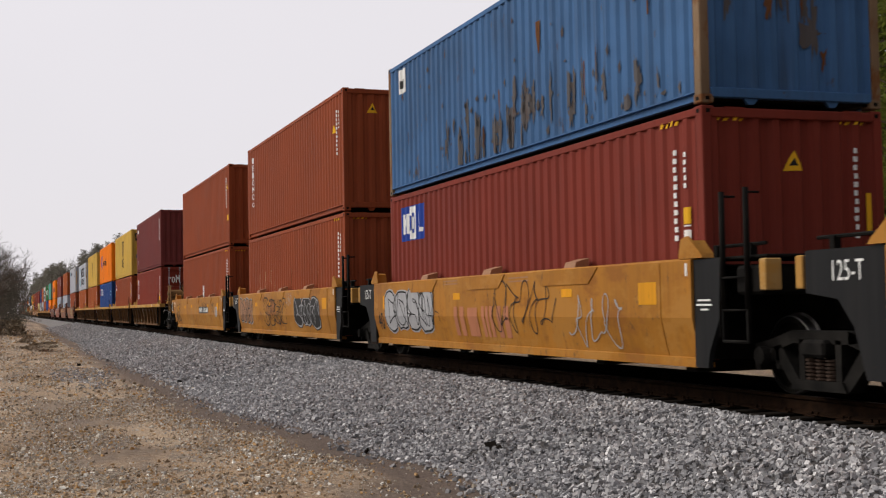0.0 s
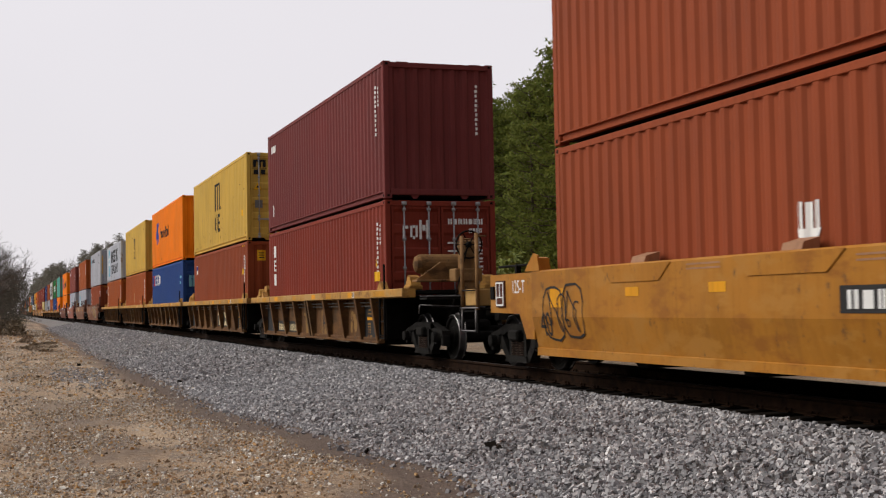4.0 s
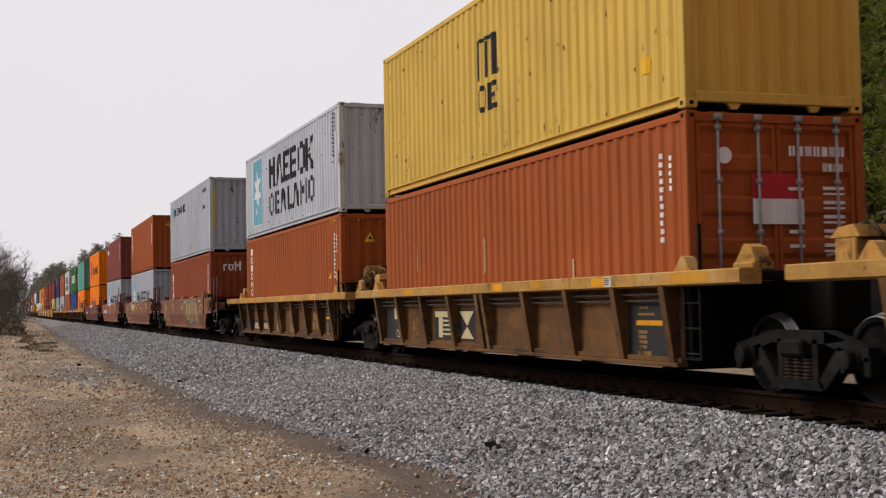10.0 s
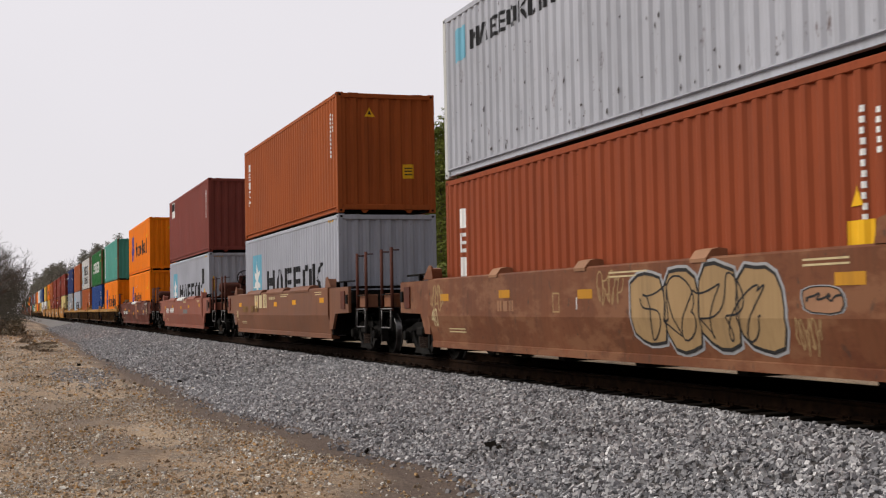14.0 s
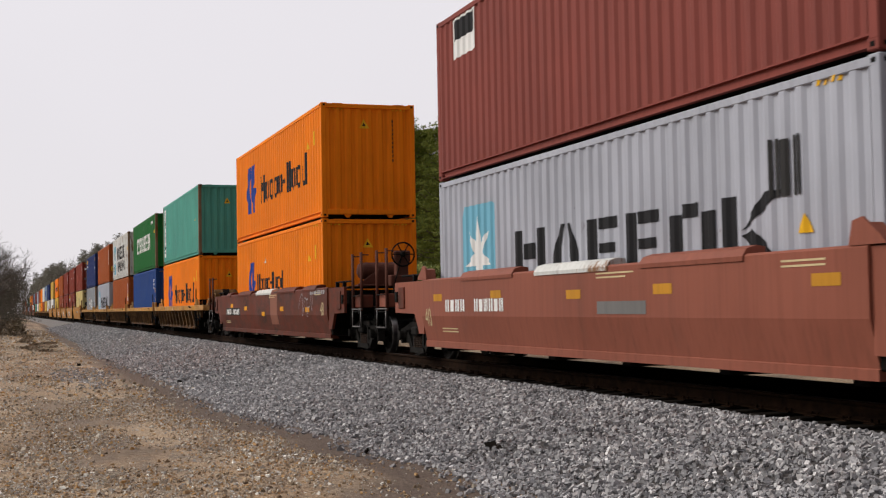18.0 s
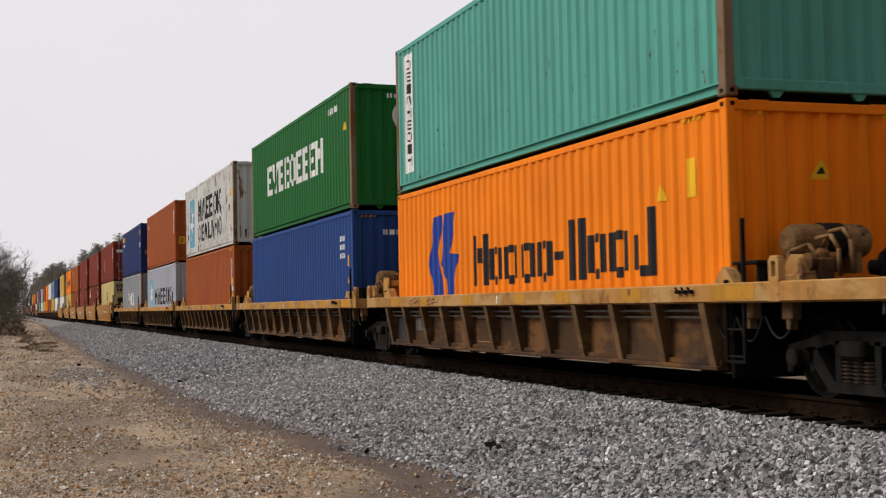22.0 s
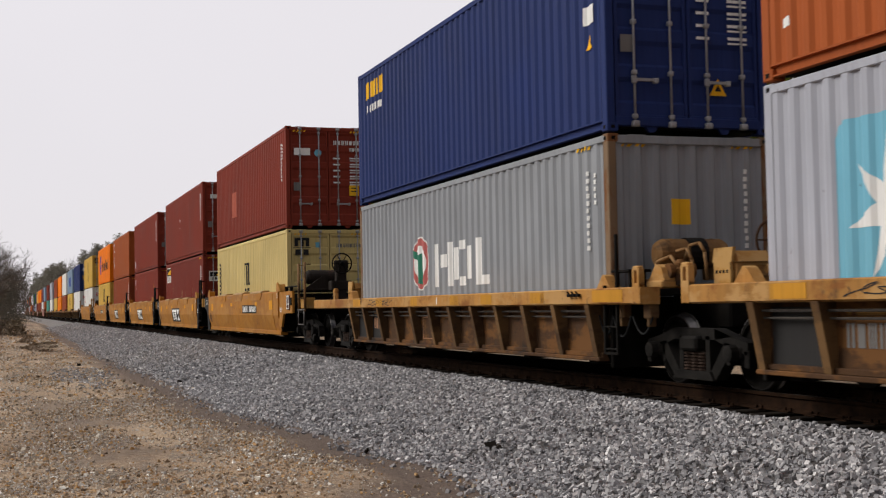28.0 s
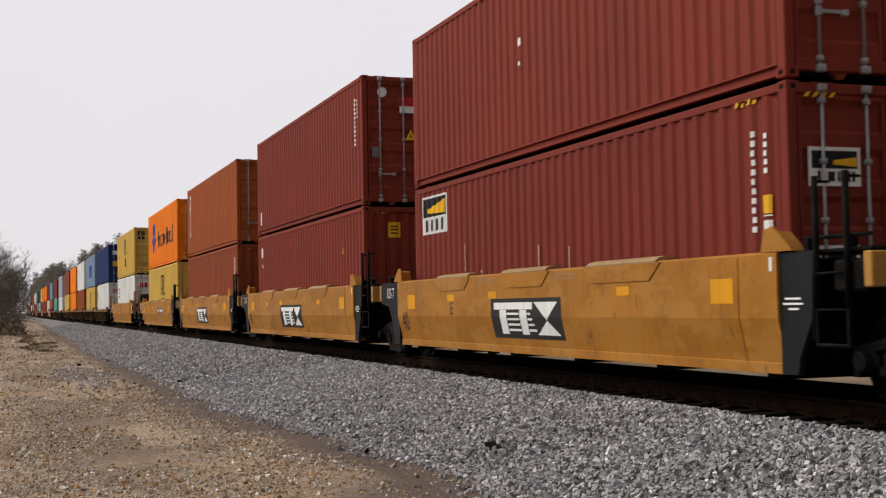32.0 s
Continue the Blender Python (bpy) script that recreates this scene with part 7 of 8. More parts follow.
# ---- ground, ballast and track ----
def toe(x):
    """Distance of the ballast's near foot from the camera's line, along the track."""
    pts = [(-2000, 4.6), (-176, 4.6), (-102, 3.7), (-63, 3.3), (-45, 3.15), (-26, 3.35), (-20, 3.22), (-17.3, 3.6), (-15.2, 3.8), (-13.5, 3.72), (-11.7, 4.0), (-10, 3.75), (0, 3.8), (2000, 3.8)]
    for (a, ya), (b, yb) in zip(pts, pts[1:]):
        if a <= x <= b:
            f = (x - a) / (b - a)
            return ya + (yb - ya) * f * f * (3 - 2 * f)
    return 4.4


def dirt_z(x, y):
    d = max(0.0, min(1.0, (60 - math.hypot(x, y)) / 50))
    z = -0.60 + 0.035 * d * noise.noise(Vector((x * 0.35, y * 0.6, 0.0))) + 0.012 * d * noise.noise(Vector((x * 1.7, y * 2.1, 3.0)))
    if y > 17.0:
        z += min(0.5, (y - 17.0) * 0.05)
    if x < -45 and y < 3.0:
        z += min(0.3, (-45 - x) * 0.005) * max(0.0, min(1.0, (3.0 - y) / 3.0))
    return z


def lines(cuts):
    out = []
    for a, b, step in cuts:
        n = max(1, int(round((b - a) / step)))
        out += [a + (b - a) * k / n for k in range(n)]
    return out + [cuts[-1][1]]


gx = lines([(-2600, -300, 230), (-300, -70, 15), (-70, -32, 1.4), (-32, 2, 0.34), (2, 60, 8), (60, 1400, 270)])
gy = lines([(-1500, -60, 240), (-60, -8, 6), (-8, 5, 0.3), (5, 20, 2.5), (20, 80, 7), (80, 1500, 240)])
verts = [(x, y, dirt_z(x, y)) for x in gx for y in gy]
ny = len(gy)
faces = [(i * ny + j, (i + 1) * ny + j, (i + 1) * ny + j + 1, i * ny + j + 1) for i in range(len(gx) - 1) for j in range(ny - 1)]
me = bpy.data.meshes.new("ground")
me.from_pydata(verts, [], faces)
me.polygons.foreach_set("use_smooth", [True] * len(me.polygons))
me.materials.append(DIRT)


def mud_at(x, y):
    """Dark damp margin along the foot of the ballast, and a few dark patches in the dirt."""
    d = toe(x) - y
    n = noise.noise(Vector((x * 0.5, y * 0.8, 21.0)))
    near_by = max(0.0, min(1.0, (x + 40) / 18))
    m = max(0.0, min(1.0, 2.0 - abs(d - 0.16 - 0.14 * near_by) / (0.26 + 0.18 * near_by + 0.28 * n)))
    p = noise.noise(Vector((x * 0.16, y * 0.55, 31.0))) + 0.35 * noise.noise(Vector((x * 0.7, y * 1.5, 41.0)))
    return max(m, max(0.0, min(0.6, (p - 0.12) * 2.4)))


mud_layer = me.attributes.new("mud", "FLOAT", "POINT")
mud_layer.data.foreach_set("value", [mud_at(v[0], v[1]) if -260 < v[0] < 5 and -60 < v[1] < 20 else 0.0 for v in verts])
tagged(new("ground", me), "tan packed dirt track bed and verge with loose pebbles", "ground", kind="structure")


def ballast_z(x, y):
    """Height of the ballast bed across the track."""
    if y > TRACK_Y:
        y = 2 * TRACK_Y - y
        t = 3.6
    else:
        t = toe(x)
    t += 0.30 + 0.16 * noise.noise(Vector((x * 0.9, 0.0, 5.0))) + 0.10 * noise.noise(Vector((x * 2.6, 0.0, 9.0)))
    if y >= 6.95:
        z = -0.165 - 0.10 * max(0.0, min(1.0, (y - 7.05) / 0.3))
    else:
        f = (6.95 - y) / (6.95 - t)
        z = -0.165 - 0.435 * (0.85 * f + 0.15 * f * f) - (0.10 * (f - 1) if f > 1 else 0)
    return z + 0.018 * noise.noise(Vector((x * 1.4, y * 1.4, 1.0)))


bx = lines([(-62, -40, 2.0), (-40, 4, 0.3), (4, 60, 6), (60, 400, 60)])
by = lines([(2.2, 7.0, 0.2), (7.0, 10.3, 0.55), (10.3, 15.4, 0.5)])
ny = len(by)
me = bpy.data.meshes.new("ballast")
me.from_pydata([(x, y, ballast_z(x, y)) for x in bx for y in by], [], [(i * ny + j, (i + 1) * ny + j, (i + 1) * ny + j + 1, i * ny + j + 1) for i in range(len(bx) - 1) for j in range(ny - 1)])
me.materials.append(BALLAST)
tagged(new("ballast_bed", me), "grey crushed-stone ballast bed under the railway track", "ballast", kind="structure")
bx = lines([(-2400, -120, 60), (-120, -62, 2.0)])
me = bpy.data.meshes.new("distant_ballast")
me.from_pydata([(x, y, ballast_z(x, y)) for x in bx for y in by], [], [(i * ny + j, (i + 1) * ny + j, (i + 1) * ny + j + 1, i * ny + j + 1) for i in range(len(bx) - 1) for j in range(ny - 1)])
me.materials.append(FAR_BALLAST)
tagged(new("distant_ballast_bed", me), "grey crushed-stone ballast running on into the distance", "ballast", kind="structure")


def scatter_stones(name, mat, spots, sizes, rng, flat=0.75):
    """Angular stones: jittered boxes, turned at random, as one mesh."""
    n = len(spots)
    cube = np.array([[x, y, z] for x in (-1, 1) for y in (-1, 1) for z in (-1, 1)], float)
    v = cube[None] * (1 + rng.uniform(-0.42, 0.35, (n, 8, 3)))
    v *= np.stack([rng.uniform(0.75, 1.25, n), rng.uniform(0.7, 1.1, n), rng.uniform(0.5, 0.9, n) * flat / 0.75], -1)[:, None]
    a, b, c = (rng.uniform(0, 2 * np.pi, n) for _ in range(3))
    ca, sa, cb, sb, cc, sc = np.cos(a), np.sin(a), np.cos(b), np.sin(b), np.cos(c), np.sin(c)
    R = np.stack([np.stack([ca * cb, ca * sb * sc - sa * cc, ca * sb * cc + sa * sc], -1), np.stack([sa * cb, sa * sb * sc + ca * cc, sa * sb * cc - ca * sc], -1), np.stack([-sb, cb * sc, cb * cc], -1)], 1)
    v = np.einsum("nij,nkj->nki", R, v) * (sizes * 0.62)[:, None, None] + spots[:, None]
    tris = np.array([(0, 1, 3), (0, 3, 2), (4, 6, 7), (4, 7, 5), (0, 4, 5), (0, 5, 1), (2, 3, 7), (2, 7, 6), (0, 2, 6), (0, 6, 4), (1, 5, 7), (1, 7, 3)])
    f = (tris[None] + 8 * np.arange(n)[:, None, None]).reshape(-1, 3)
    me = bpy.data.meshes.new(name)
    me.vertices.add(8 * n)
    me.vertices.foreach_set("co", v.reshape(-1))
    me.loops.add(f.size)
    me.loops.foreach_set("vertex_index", f.reshape(-1).astype(np.int32))
    me.polygons.add(len(f))
    me.polygons.foreach_set("loop_start", np.arange(0, f.size, 3, dtype=np.int32))
    me.materials.append(mat)
    me.polygons.foreach_set("use_smooth", [False] * len(f))
    me.update(calc_edges=True)
    return new(name, me)


rng = np.random.default_rng(4)


def bed_spots(x0, x1, y0, y1, n, lift, zf):
    xs, ys = rng.uniform(x0, x1, n), rng.uniform(y0, y1, n)
    out = []
    for i in range(n):
        z = zf(xs[i], ys[i])
        if z is not None:
            out.append((xs[i], ys[i], z + lift))
    return np.array(out)


def stone_z(x, y):
    t = toe(x)
    thin = (t + 0.22 * noise.noise(Vector((x * 0.7, 0.0, 7.0))) + 0.10 * noise.noise(Vector((x * 2.9, y * 2, 17.0))) + 0.04 - y) / 0.8
    if thin > 0 and rng.random() < 0.78 + 0.5 * thin:
        return None
    if abs(y - 7.9) < 0.11:
        return None
    return max(ballast_z(x, y), dirt_z(x, y))


near = bed_spots(-27, -5.6, 2.2, 7.3, 55000, 0.008, stone_z)
mid_s = bed_spots(-62, -27, 2.6, 7.4, 24000, 0.008, stone_z)
far_s = bed_spots(-140, -62, 3.4, 7.4, 13000, 0.012, stone_z)
sz = np.concatenate([rng.uniform(0.016, 0.036, len(near)) * rng.uniform(0.8, 1.35, len(near)), rng.uniform(0.026, 0.052, len(mid_s)), rng.uniform(0.04, 0.075, len(far_s))])
tagged(scatter_stones("ballast_stones", STONE, np.concatenate([near, mid_s, far_s]), sz, rng), "loose angular grey crushed stones of the ballast", "gravel", kind="stuff")


def pebble_z(x, y):
    if y > toe(x) + 0.3 * noise.noise(Vector((x * 0.8, y, 2.0))) - 0.55 and rng.random() < 0.88:
        return None
    if noise.noise(Vector((x * 0.45, y * 0.9, 11.0))) * 1.3 + rng.uniform(-0.5, 0.5) < -0.05:
        return None
    return dirt_z(x, y)


peb = np.concatenate([bed_spots(-24, -5.5, -0.5, 4.9, 60000, 0.002, pebble_z), bed_spots(-60, -24, -2, 3.6, 16000, 0.003, pebble_z), bed_spots(-120, -60, -3, 3.2, 9000, 0.006, pebble_z)])
tagged(scatter_stones("verge_pebbles", PEBBLE, peb, rng.uniform(0.008, 0.018, len(peb)) * rng.uniform(0.6, 1.0, len(peb)) / rng.uniform(0.35, 1.0, len(peb)) * np.where(peb[:, 0] < -60, 3.0, np.where(peb[:, 0] < -24, 1.7, 1.0)), rng, 0.5), "small tan and orange pebbles strewn over packed dirt", "pebbles", kind="stuff")

grey_spots = bed_spots(-39, -27, 0.6, 3.0, 1900, 0.003, lambda x, y: dirt_z(x, y) if abs((y - 1.85) / 0.8 + 0.4 * noise.noise(Vector((x * 0.4, y, 3.0)))) + abs(x + 33) / 6.5 < 0.45 + rng.uniform(0, 0.9) else None)
tagged(scatter_stones("spilled_stones", STONE, grey_spots, rng.uniform(0.02, 0.042, len(grey_spots)), rng), "patch of grey stones spilled on the dirt", "gravel", kind="stuff")
for x, y, sz in ((-12.4, 4.8, 0.05), (-12.25, 4.82, 0.04), (-13.47, 3.74, 0.04), (-28.2, 3.6, 0.055), (-42.4, 3.1, 0.05), (-47.1, 3.2, 0.05), (-39.3, 2.06, 0.05)):
    clod = scatter_stones("dark_clod", TIE_WOOD, np.array([(x, y, max(ballast_z(x, y), dirt_z(x, y)) + sz * 0.25)]), np.array([sz * 1.6]), rng, 0.45)
    tagged(clod, "dark splintered lump of timber lying on gravel", "debris", "dark debris beside the track")
track = new("railway_track")
track.location = (0, TRACK_Y, 0)
tagged(track, "single railway track with rusty rails on dark sleepers", "track", kind="structure")


def rail_shape(s):
    prof = [(-0.075, -0.186), (0.075, -0.186), (0.075, -0.172), (0.012, -0.150), (0.010, -0.050), (0.036, -0.036), (0.037, -0.008), (0.028, 0.0), (-0.028, 0.0), (-0.037, -0.008), (-0.036, -0.036), (-0.010, -0.050), (-0.012, -0.150), (-0.075, -0.172)]
    n = len(prof)
    for i in range(n):
        a, b = prof[i], prof[(i + 1) % n]
        s.face([(-2400, a[0], a[1]), (400, a[0], a[1]), (400, b[0], b[1]), (-2400, b[0], b[1])], 1 if i == 7 else 0)


for y in (-0.7555, 0.7555):
    part("rail", stored("rail", rail_shape, [RAIL_SIDE, RAIL_HEAD]), None, track, pose(0, y, 0))


def sleeper_shape(s):
    s.box(-0.115, 0.115, -1.30, 1.30, -0.36, -0.187, 0.012)
    for y in (-0.7555, 0.7555):
        s.box(-0.09, 0.09, y - 0.17, y + 0.17, -0.188, -0.172, 0.003, 1)
        for dy in (-0.10, 0.10):
            for dx in (-0.05, 0.05):
                s.box(dx - 0.012, dx + 0.012, y + dy - 0.012, y + dy + 0.012, -0.172, -0.140, 0.003, 1)


sl = stored("sleeper", sleeper_shape, [TIE_WOOD, RAIL_SIDE])
rs = random.Random(5)
for k in range(84):
    part("sleeper", sl, None, track, pose(4 - k * 0.5 + rs.uniform(-0.02, 0.02), rs.uniform(-0.05, 0.05), rs.uniform(-0.012, 0.004), 0, 0, rs.uniform(-0.6, 0.6)))
s = Shape()
for k in range(806):
    x = -38.5 - k * 0.5
    s.box(x - 0.115, x + 0.115, -1.3, 1.3, -0.36, -0.187)
tagged(part("distant_sleepers", s.mesh("distant_sleepers", [TIE_WOOD]), TIE_WOOD, track), kind="stuff")


# ---- trees ----
def tapered_limb(s, pts, r0, r1, n=6, k=0):
    m = len(pts)
    for i in range(m - 1):
        ra, rb = r0 + (r1 - r0) * i / (m - 1), r0 + (r1 - r0) * (i + 1) / (m - 1)
        s.rod(pts[i], pts[i + 1], ra, n, rb, k, caps=False)


def pine_meshes(seed, h, tufts, limbs, quads=14, size=0.155, needles=None):
    """Trunk and crown of a tall pine: bare below, limbs with tufts of needles above."""
    r = random.Random(seed)
    wood, leaf = Shape(), Shape()
    lean = (r.uniform(-0.03, 0.03), r.uniform(-0.03, 0.03))
    axis = [Vector((lean[0] * z + 0.12 * math.sin(z * 0.5 + seed), lean[1] * z, z)) for z in [h * k / 8 for k in range(9)]]
    tapered_limb(wood, axis, 0.10 + h * 0.005, 0.03, 8)
    start = r.uniform(0.10, 0.22)
    for i in range(limbs):
        f = start + (1 - start) * (i + r.random()) / limbs
        z = f * h
        base = Vector((lean[0] * z + 0.12 * math.sin(z * 0.5 + seed), lean[1] * z, z))
        length = (0.7 + 3.3 * (1 - f) ** 0.7 * r.uniform(0.55, 1.15)) * (h / 16) * (0.75 if f < start + 0.12 else 1)
        ang = i * 2.4 + r.uniform(-0.5, 0.5)
        rise = r.uniform(0.0, 0.5) + 0.55 * f
        tip = base + Vector((math.cos(ang) * length, math.sin(ang) * length, length * rise * 0.55))
        midp = (base + tip) / 2 + Vector((0, 0, -0.12 * length))
        tapered_limb(wood, [base, midp, tip], 0.05, 0.015, 4)
        for t in range(tufts):
            g = r.uniform(0.25, 1.05)
            c = base.lerp(tip, g) + Vector((r.gauss(0, 0.20), r.gauss(0, 0.20), r.gauss(0.05, 0.12)))
            for q in range(quads):
                o = c + Vector((r.gauss(0, 0.24), r.gauss(0, 0.24), r.gauss(0, 0.10)))
                d = Vector((r.gauss(0, 1), r.gauss(0, 1), r.gauss(0.2, 0.7))).normalized() * size * r.uniform(0.7, 1.4)
                w = d.orthogonal().normalized() * size * (r.uniform(0.24, 0.46) if size < 0.25 else r.uniform(0.22, 0.45))
                leaf.face([tuple(o - d), tuple(o - w), tuple(o + d), tuple(o + w)])
    return wood.mesh("pine_trunk", [BARK], True, False), leaf.mesh("pine_crown", [needles or NEEDLES], False, False)


PINES = [pine_meshes(10 + k, h, 7, 84) for k, h in enumerate((15.5, 16.5, 18.0, 20.0, 21.5))]
# far pines carry the haze in their needle colour
PINES += [pine_meshes(30 + k, h, 4, 84, 4, 0.30, HAZED_NEEDLES) for k, h in enumerate((15.5, 18.0, 20.0, 21.5))]


def pine(x, y, k, scale, turn):
    t = new("pine_tree")
    t.matrix_basis = pose(x, y, dirt_z(x, y) - 0.05, 0, 0, turn) @ Matrix.Scale(scale, 4)
    tagged(t, "tall green pine tree at the edge of woods", "tree", "pine trees beyond the track")
    part("trunk", PINES[k][0], BARK, t)
    part("crown", PINES[k][1], None, t)


rp = random.Random(77)
# the stand seen between the stacks, tallest near by
for k in range(34):
    x = rp.uniform(-57, -24)
    pine(x, rp.uniform(26.5, 46), rp.choice((2, 3, 3, 4)), rp.uniform(0.92, 1.1), rp.uniform(0, 360))
for k in range(46):
    x = rp.uniform(-125, -58)
    y = rp.uniform(27.5, 48)
    pine(x, y, rp.choice((0, 0, 1)), rp.uniform(0.85, 1.02) * (1 + (y - 28) * 0.012), rp.uniform(0, 360))
for k in range(46):
    x = -125 - 165 * (k + rp.random()) / 46
    pine(x, rp.uniform(28, 38), 5, rp.uniform(0.72, 0.86), rp.uniform(0, 360))
for k in range(62):
    x = -285 - 150 * (k + rp.random()) / 62
    pine(x, rp.uniform(21, 29), rp.choice((6, 7, 7)), rp.uniform(0.80, 0.93), rp.uniform(0, 360))
for k in range(74):
    x = -425 - 330 * (k + rp.random()) / 74
    pine(x, rp.uniform(14.5, 21), rp.choice((7, 8)), rp.uniform(0.74, 0.92), rp.uniform(0, 360))

# the line bends away far off, and woods close the view
for k in range(34):
    x, y = rp.uniform(-1150, -780), rp.uniform(-34, 30)
    pine(x, y if abs(y - TRACK_Y) > 4.5 else y + 11, rp.choice((7, 8)), rp.uniform(0.95, 1.25), rp.uniform(0, 360))


def bare_tree_mesh(seed, h, spread=0.46, depth=8):
    """A leafless tree: limbs that fork into fine twigs."""
    r = random.Random(seed)
    s = Shape()

    def grow(p, d, length, rad, level):
        q = p + d * length
        s.rod(tuple(p), tuple(q), rad, 6 if level < 2 else 3, rad * 0.68, caps=False)
        if level >= depth:
            return
        for _ in range(3 if level < 2 else 2):
            nd = (d + Vector((r.gauss(0, spread), r.gauss(0, spread), r.gauss(0.12, spread * 0.6)))).normalized()
            grow(q if r.random() < 0.7 else p.lerp(q, r.uniform(0.5, 0.9)), nd, length * r.uniform(0.62, 0.86), rad * 0.67, level + 1)
    grow(Vector((0, 0, 0)), Vector((0, 0, 1)), h * 0.25, h * 0.0135, 0)
    return s.mesh("bare_tree", [GREY_BARK], False, False)


BARE = [bare_tree_mesh(3, 9.0), bare_tree_mesh(8, 9.0, 0.52)]


def bare_tree(x, y, k, scale, turn, label):
    t = new("bare_tree")
    t.matrix_basis = pose(x, y, dirt_z(x, y) - 0.05, 0, 0, turn) @ Matrix.Scale(scale, 4)
    tagged(t, label, "tree", "leafless trees")
    part("crown", BARE[k], GREY_BARK, t)


def shrub_mesh(seed, n, rad, high, mat_name, mats, size=0.12):
    r = random.Random(seed)
    s = Shape()
    for _ in range(n):
        a, d, z = r.uniform(0, 6.28), rad * math.sqrt(r.random()), r.random() ** 0.8
        k = 1 - 0.55 * z
        c = Vector((math.cos(a) * d * k * r.uniform(0.7, 1.2), math.sin(a) * d * k * r.uniform(0.7, 1.2), z * high * r.uniform(0.75, 1.1)))
        u = Vector((r.gauss(0, 1), r.gauss(0, 1), r.gauss(0, 1))).normalized() * size * r.uniform(0.6, 1.6)
        w = u.orthogonal().normalized() * size * r.uniform(0.3, 0.7)
        s.face([tuple(c - u), tuple(c + w), tuple(c + u), tuple(c - w)])
    for _ in range(14):
        a = r.uniform(0, 6.28)
        tip = Vector((math.cos(a) * rad * 0.7, math.sin(a) * rad * 0.7, high * r.uniform(0.6, 1.0)))
        s.rod((0, 0, 0), tuple(tip), 0.03, 4, 0.008, 1, caps=False)
    return s.mesh(mat_name, mats, False, False)


SHRUBS = [shrub_mesh(k, 1500, 1.7, 3.0, "shrub", [SHRUB, GREY_BARK]) for k in range(2)]
BRUSH = [shrub_mesh(20 + k, 700, 1.4, 1.1, "brush", [DRY, GREY_BARK], 0.10) for k in range(2)]
TUSSOCKS = [shrub_mesh(60 + k, 230, 0.65, 0.20, "tussock", [STRAW, GREY_BARK], 0.06) for k in range(2)]
EVER = [shrub_mesh(40 + k, 3300, 3.0, 6.6, "thicket", [THICKET, GREY_BARK], 0.09) for k in range(2)]


def shrub(x, y, mesh, scale, name, label, mat, cat="shrub"):
    t = new(name)
    t.matrix_basis = pose(x, y, dirt_z(x, y) - 0.05, 0, 0, rp.uniform(0, 360)) @ Matrix.Scale(scale, 4)
    tagged(t, label, cat, cat + "s beside the track")
    part("foliage", mesh, None, t)


for k in range(30):
    shrub(rp.uniform(-115, -28), rp.uniform(24.5, 29), rp.choice(SHRUBS), rp.uniform(0.7, 1.3), "shrub", "green and tan undergrowth at the wood's edge", SHRUB)
# leafless trees and evergreens on the camera's side, far down the line
for x, y, k, sc in ((-92, -1.5, 0, 0.90), (-100, -1.2, 1, 0.85), (-108, -2.2, 0, 1.0), (-118, -0.9, 1, 0.95), (-88, -2.2, 1, 0.95), (-135, -0.3, 0, 1.0), (-96, -2.4, 0, 1.0), (-126, -1.6, 1, 1.1)):
    bare_tree(x, y, k, sc, rp.uniform(0, 360), "leafless grey tree with fine twigs beside dirt track")
for x, y, sc in ((-97, -2.2, 0.6), (-106, -2.0, 0.65), (-118, -1.6, 0.75), (-130, -1.0, 0.8), (-148, -0.6, 0.9), (-168, 0.0, 1.0), (-195, 0.4, 1.15), (-90, -3.0, 0.7), (-104, -3.2, 0.8), (-215, 1.4, 1.25), (-250, 2.2, 1.4)):
    shrub(x, y, rp.choice(EVER), sc, "thicket", "dense grey-brown winter thicket beside the dirt track", THICKET, "thicket")
for k in range(28):
    x = rp.uniform(-150, -70)
    shrub(x, rp.uniform(-6, 1.2 + (0.8 if x < -90 else 0)), rp.choice(BRUSH), rp.uniform(0.5, 1.0), "brush", "low dry brown brush on the verge", DRY, "brush clump")
# dead grass at the foot of the bank
for k in range(16):
    shrub(rp.uniform(-86, -54), rp.uniform(0.3, 2.3), rp.choice(TUSSOCKS), rp.uniform(0.5, 1.0), "dead_grass", "brown dead grass clump in the dirt", DRY, "grass clump")
for k in range(26):
    bare_tree(rp.uniform(-560, -300), rp.uniform(20, 26), k % 2, rp.uniform(1.8, 2.15), rp.uniform(0, 360), "tall leafless tree among the pines")


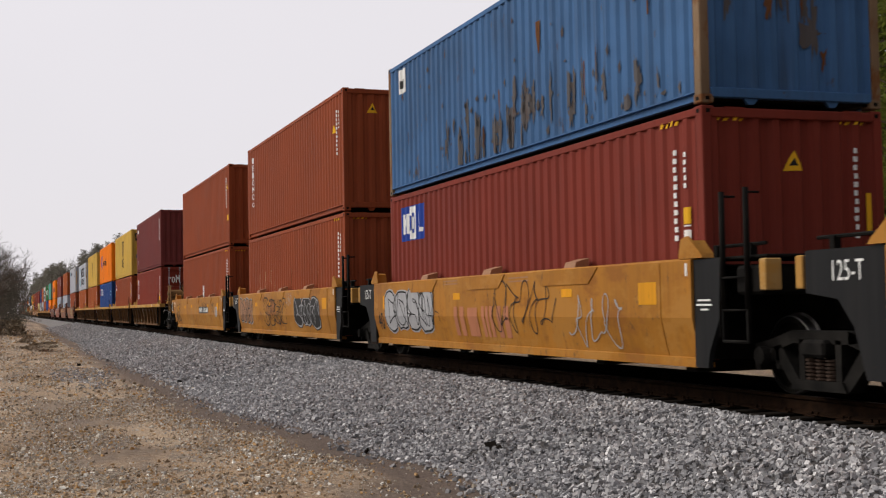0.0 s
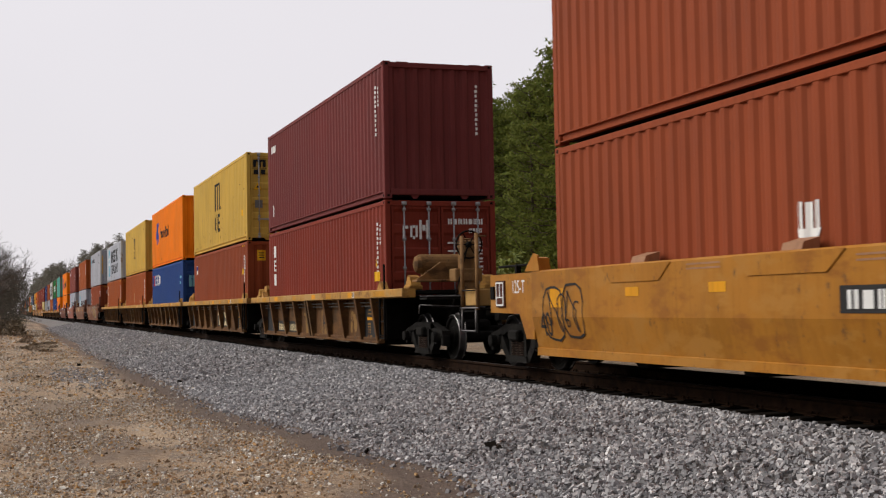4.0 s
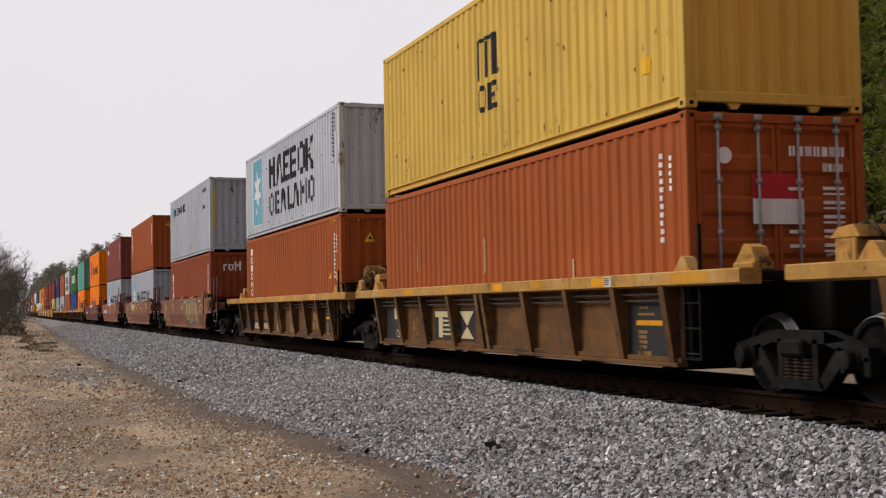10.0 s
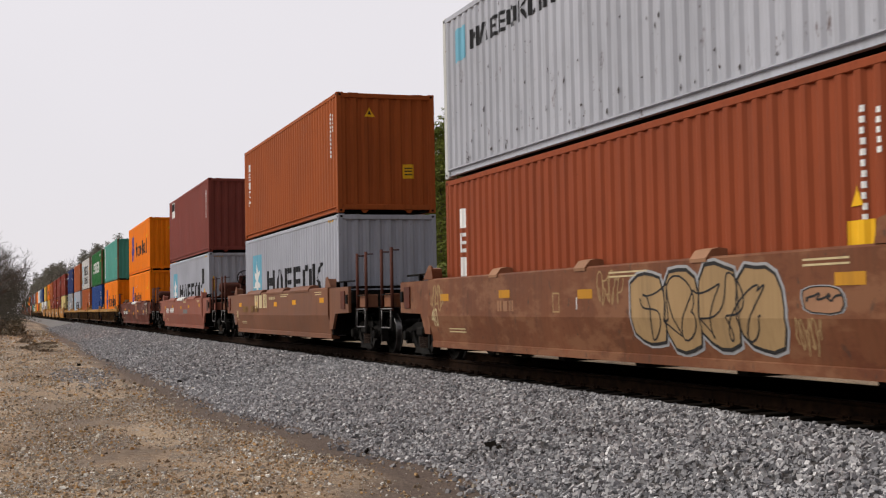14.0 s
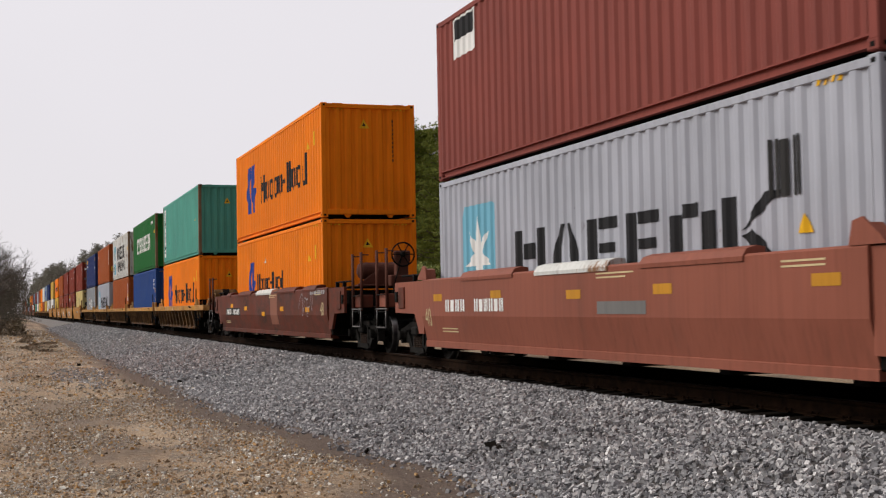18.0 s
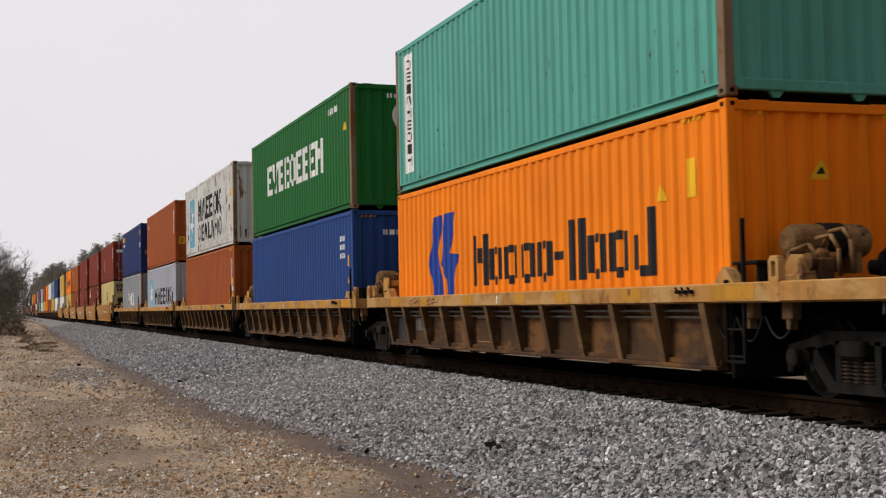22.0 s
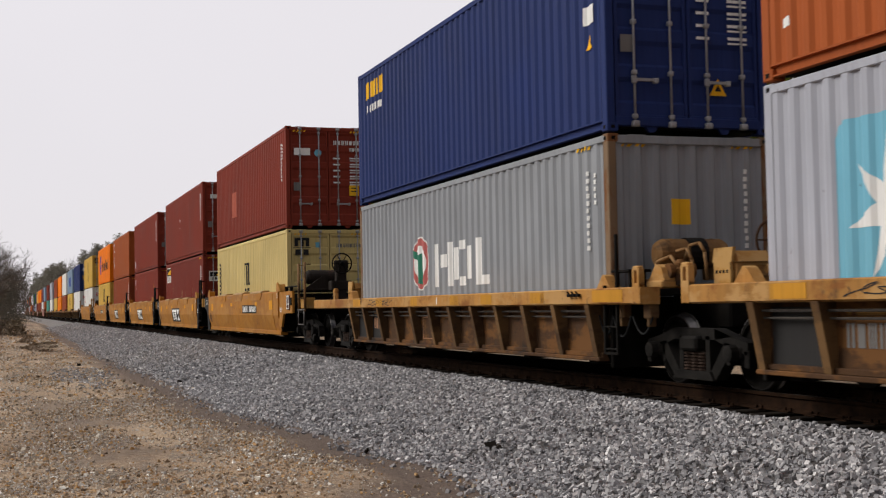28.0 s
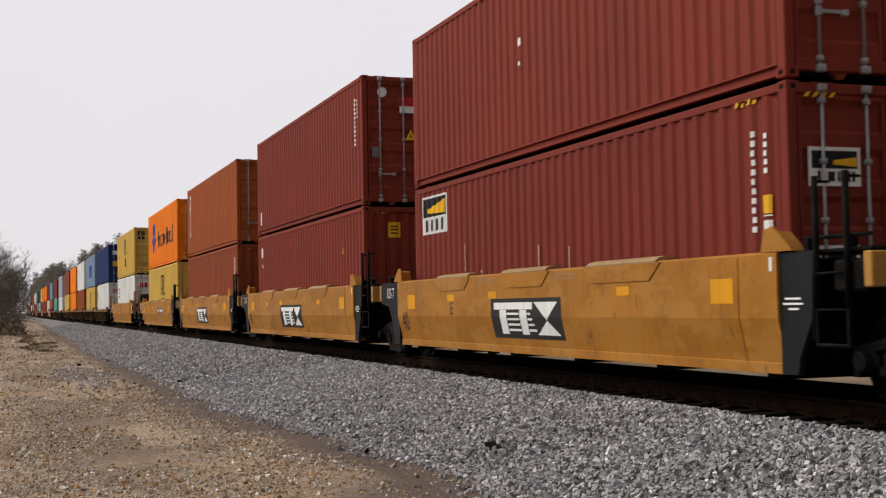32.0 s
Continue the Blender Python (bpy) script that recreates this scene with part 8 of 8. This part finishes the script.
# the woods go on behind the first rows
def woods(seed, n, x0, x1, y0, y1, high, mat, name, label):
    r = np.random.default_rng(seed)
    x, y, f = r.uniform(x0, x1, n), r.uniform(y0, y1, n), r.random(n) ** 0.8
    top = high + 3.0 * np.sin(x * 0.21) + 2.0 * np.sin(x * 0.53 + 1) + r.uniform(-2, 2, n)
    c = np.stack([x, y, f * top], -1)
    d = r.normal(0, 1, (n, 3))
    d = d / np.linalg.norm(d, axis=1)[:, None] * r.uniform(0.4, 1.0, n)[:, None]
    w = np.cross(d, r.normal(0, 1, (n, 3)))
    w = w / np.linalg.norm(w, axis=1)[:, None] * r.uniform(0.12, 0.3, n)[:, None]
    v = np.stack([c - d, c + w, c + d, c - w], 1).reshape(-1, 3)
    me = bpy.data.meshes.new(name)
    me.from_pydata(v.tolist(), [], [(4 * i, 4 * i + 1, 4 * i + 2, 4 * i + 3) for i in range(n)])
    me.materials.append(mat)
    tagged(new(name, me), label, "woods", kind="stuff")


# far woods: air haze is painted as pale grey leaf colour
woods(9, 70000, -800, -95, 44, 70, 11, HAZED_NEEDLES, "distant_woods", "grey-green pine woods far along the line, haze in their colour")
# added out of view behind the camera, to keep low skylight off the train
woods(11, 45000, -80, 70, -62, -44, 13, SHADED_NEEDLES, "roadside_woods", "unseen pine woods added behind the camera to block low sky")
# back woods, their inner shade painted by the darker needles
woods(10, 60000, -100, 10, 43, 66, 13, SHADED_NEEDLES, "deep_woods", "dense pine woods behind the first trees, shade in their colour")


# ---- what moves: the whole train rolls by, its wheels turning ----
def run_at(t):
    """Distance run at t, between the known times."""
    for (a, da), (b, db) in zip(RUN, RUN[1:]):
        if t <= b:
            return da + (db - da) * (t - a) / (b - a)
    return RUN[-1][1]


def motions():
    for ob, u, z in MOVING:
        walk(ob, [(t, pose(u + d, TRACK_Y, z)) for t, d in RUN])
    first = WHEELSETS[0]
    walk(first, [(k / 30, pose(0, 0, 0.42, 0, math.degrees(run_at(k / 30) / 0.42), 0)) for k in range(961)])
    # all wheelsets turn alike
    for ax in WHEELSETS[1:]:
        ax.rotation_mode = "QUATERNION"
        ax.animation_data_create()
        ax.animation_data.action = first.animation_data.action
        ax.animation_data.action_slot = first.animation_data.action_slot


motions()
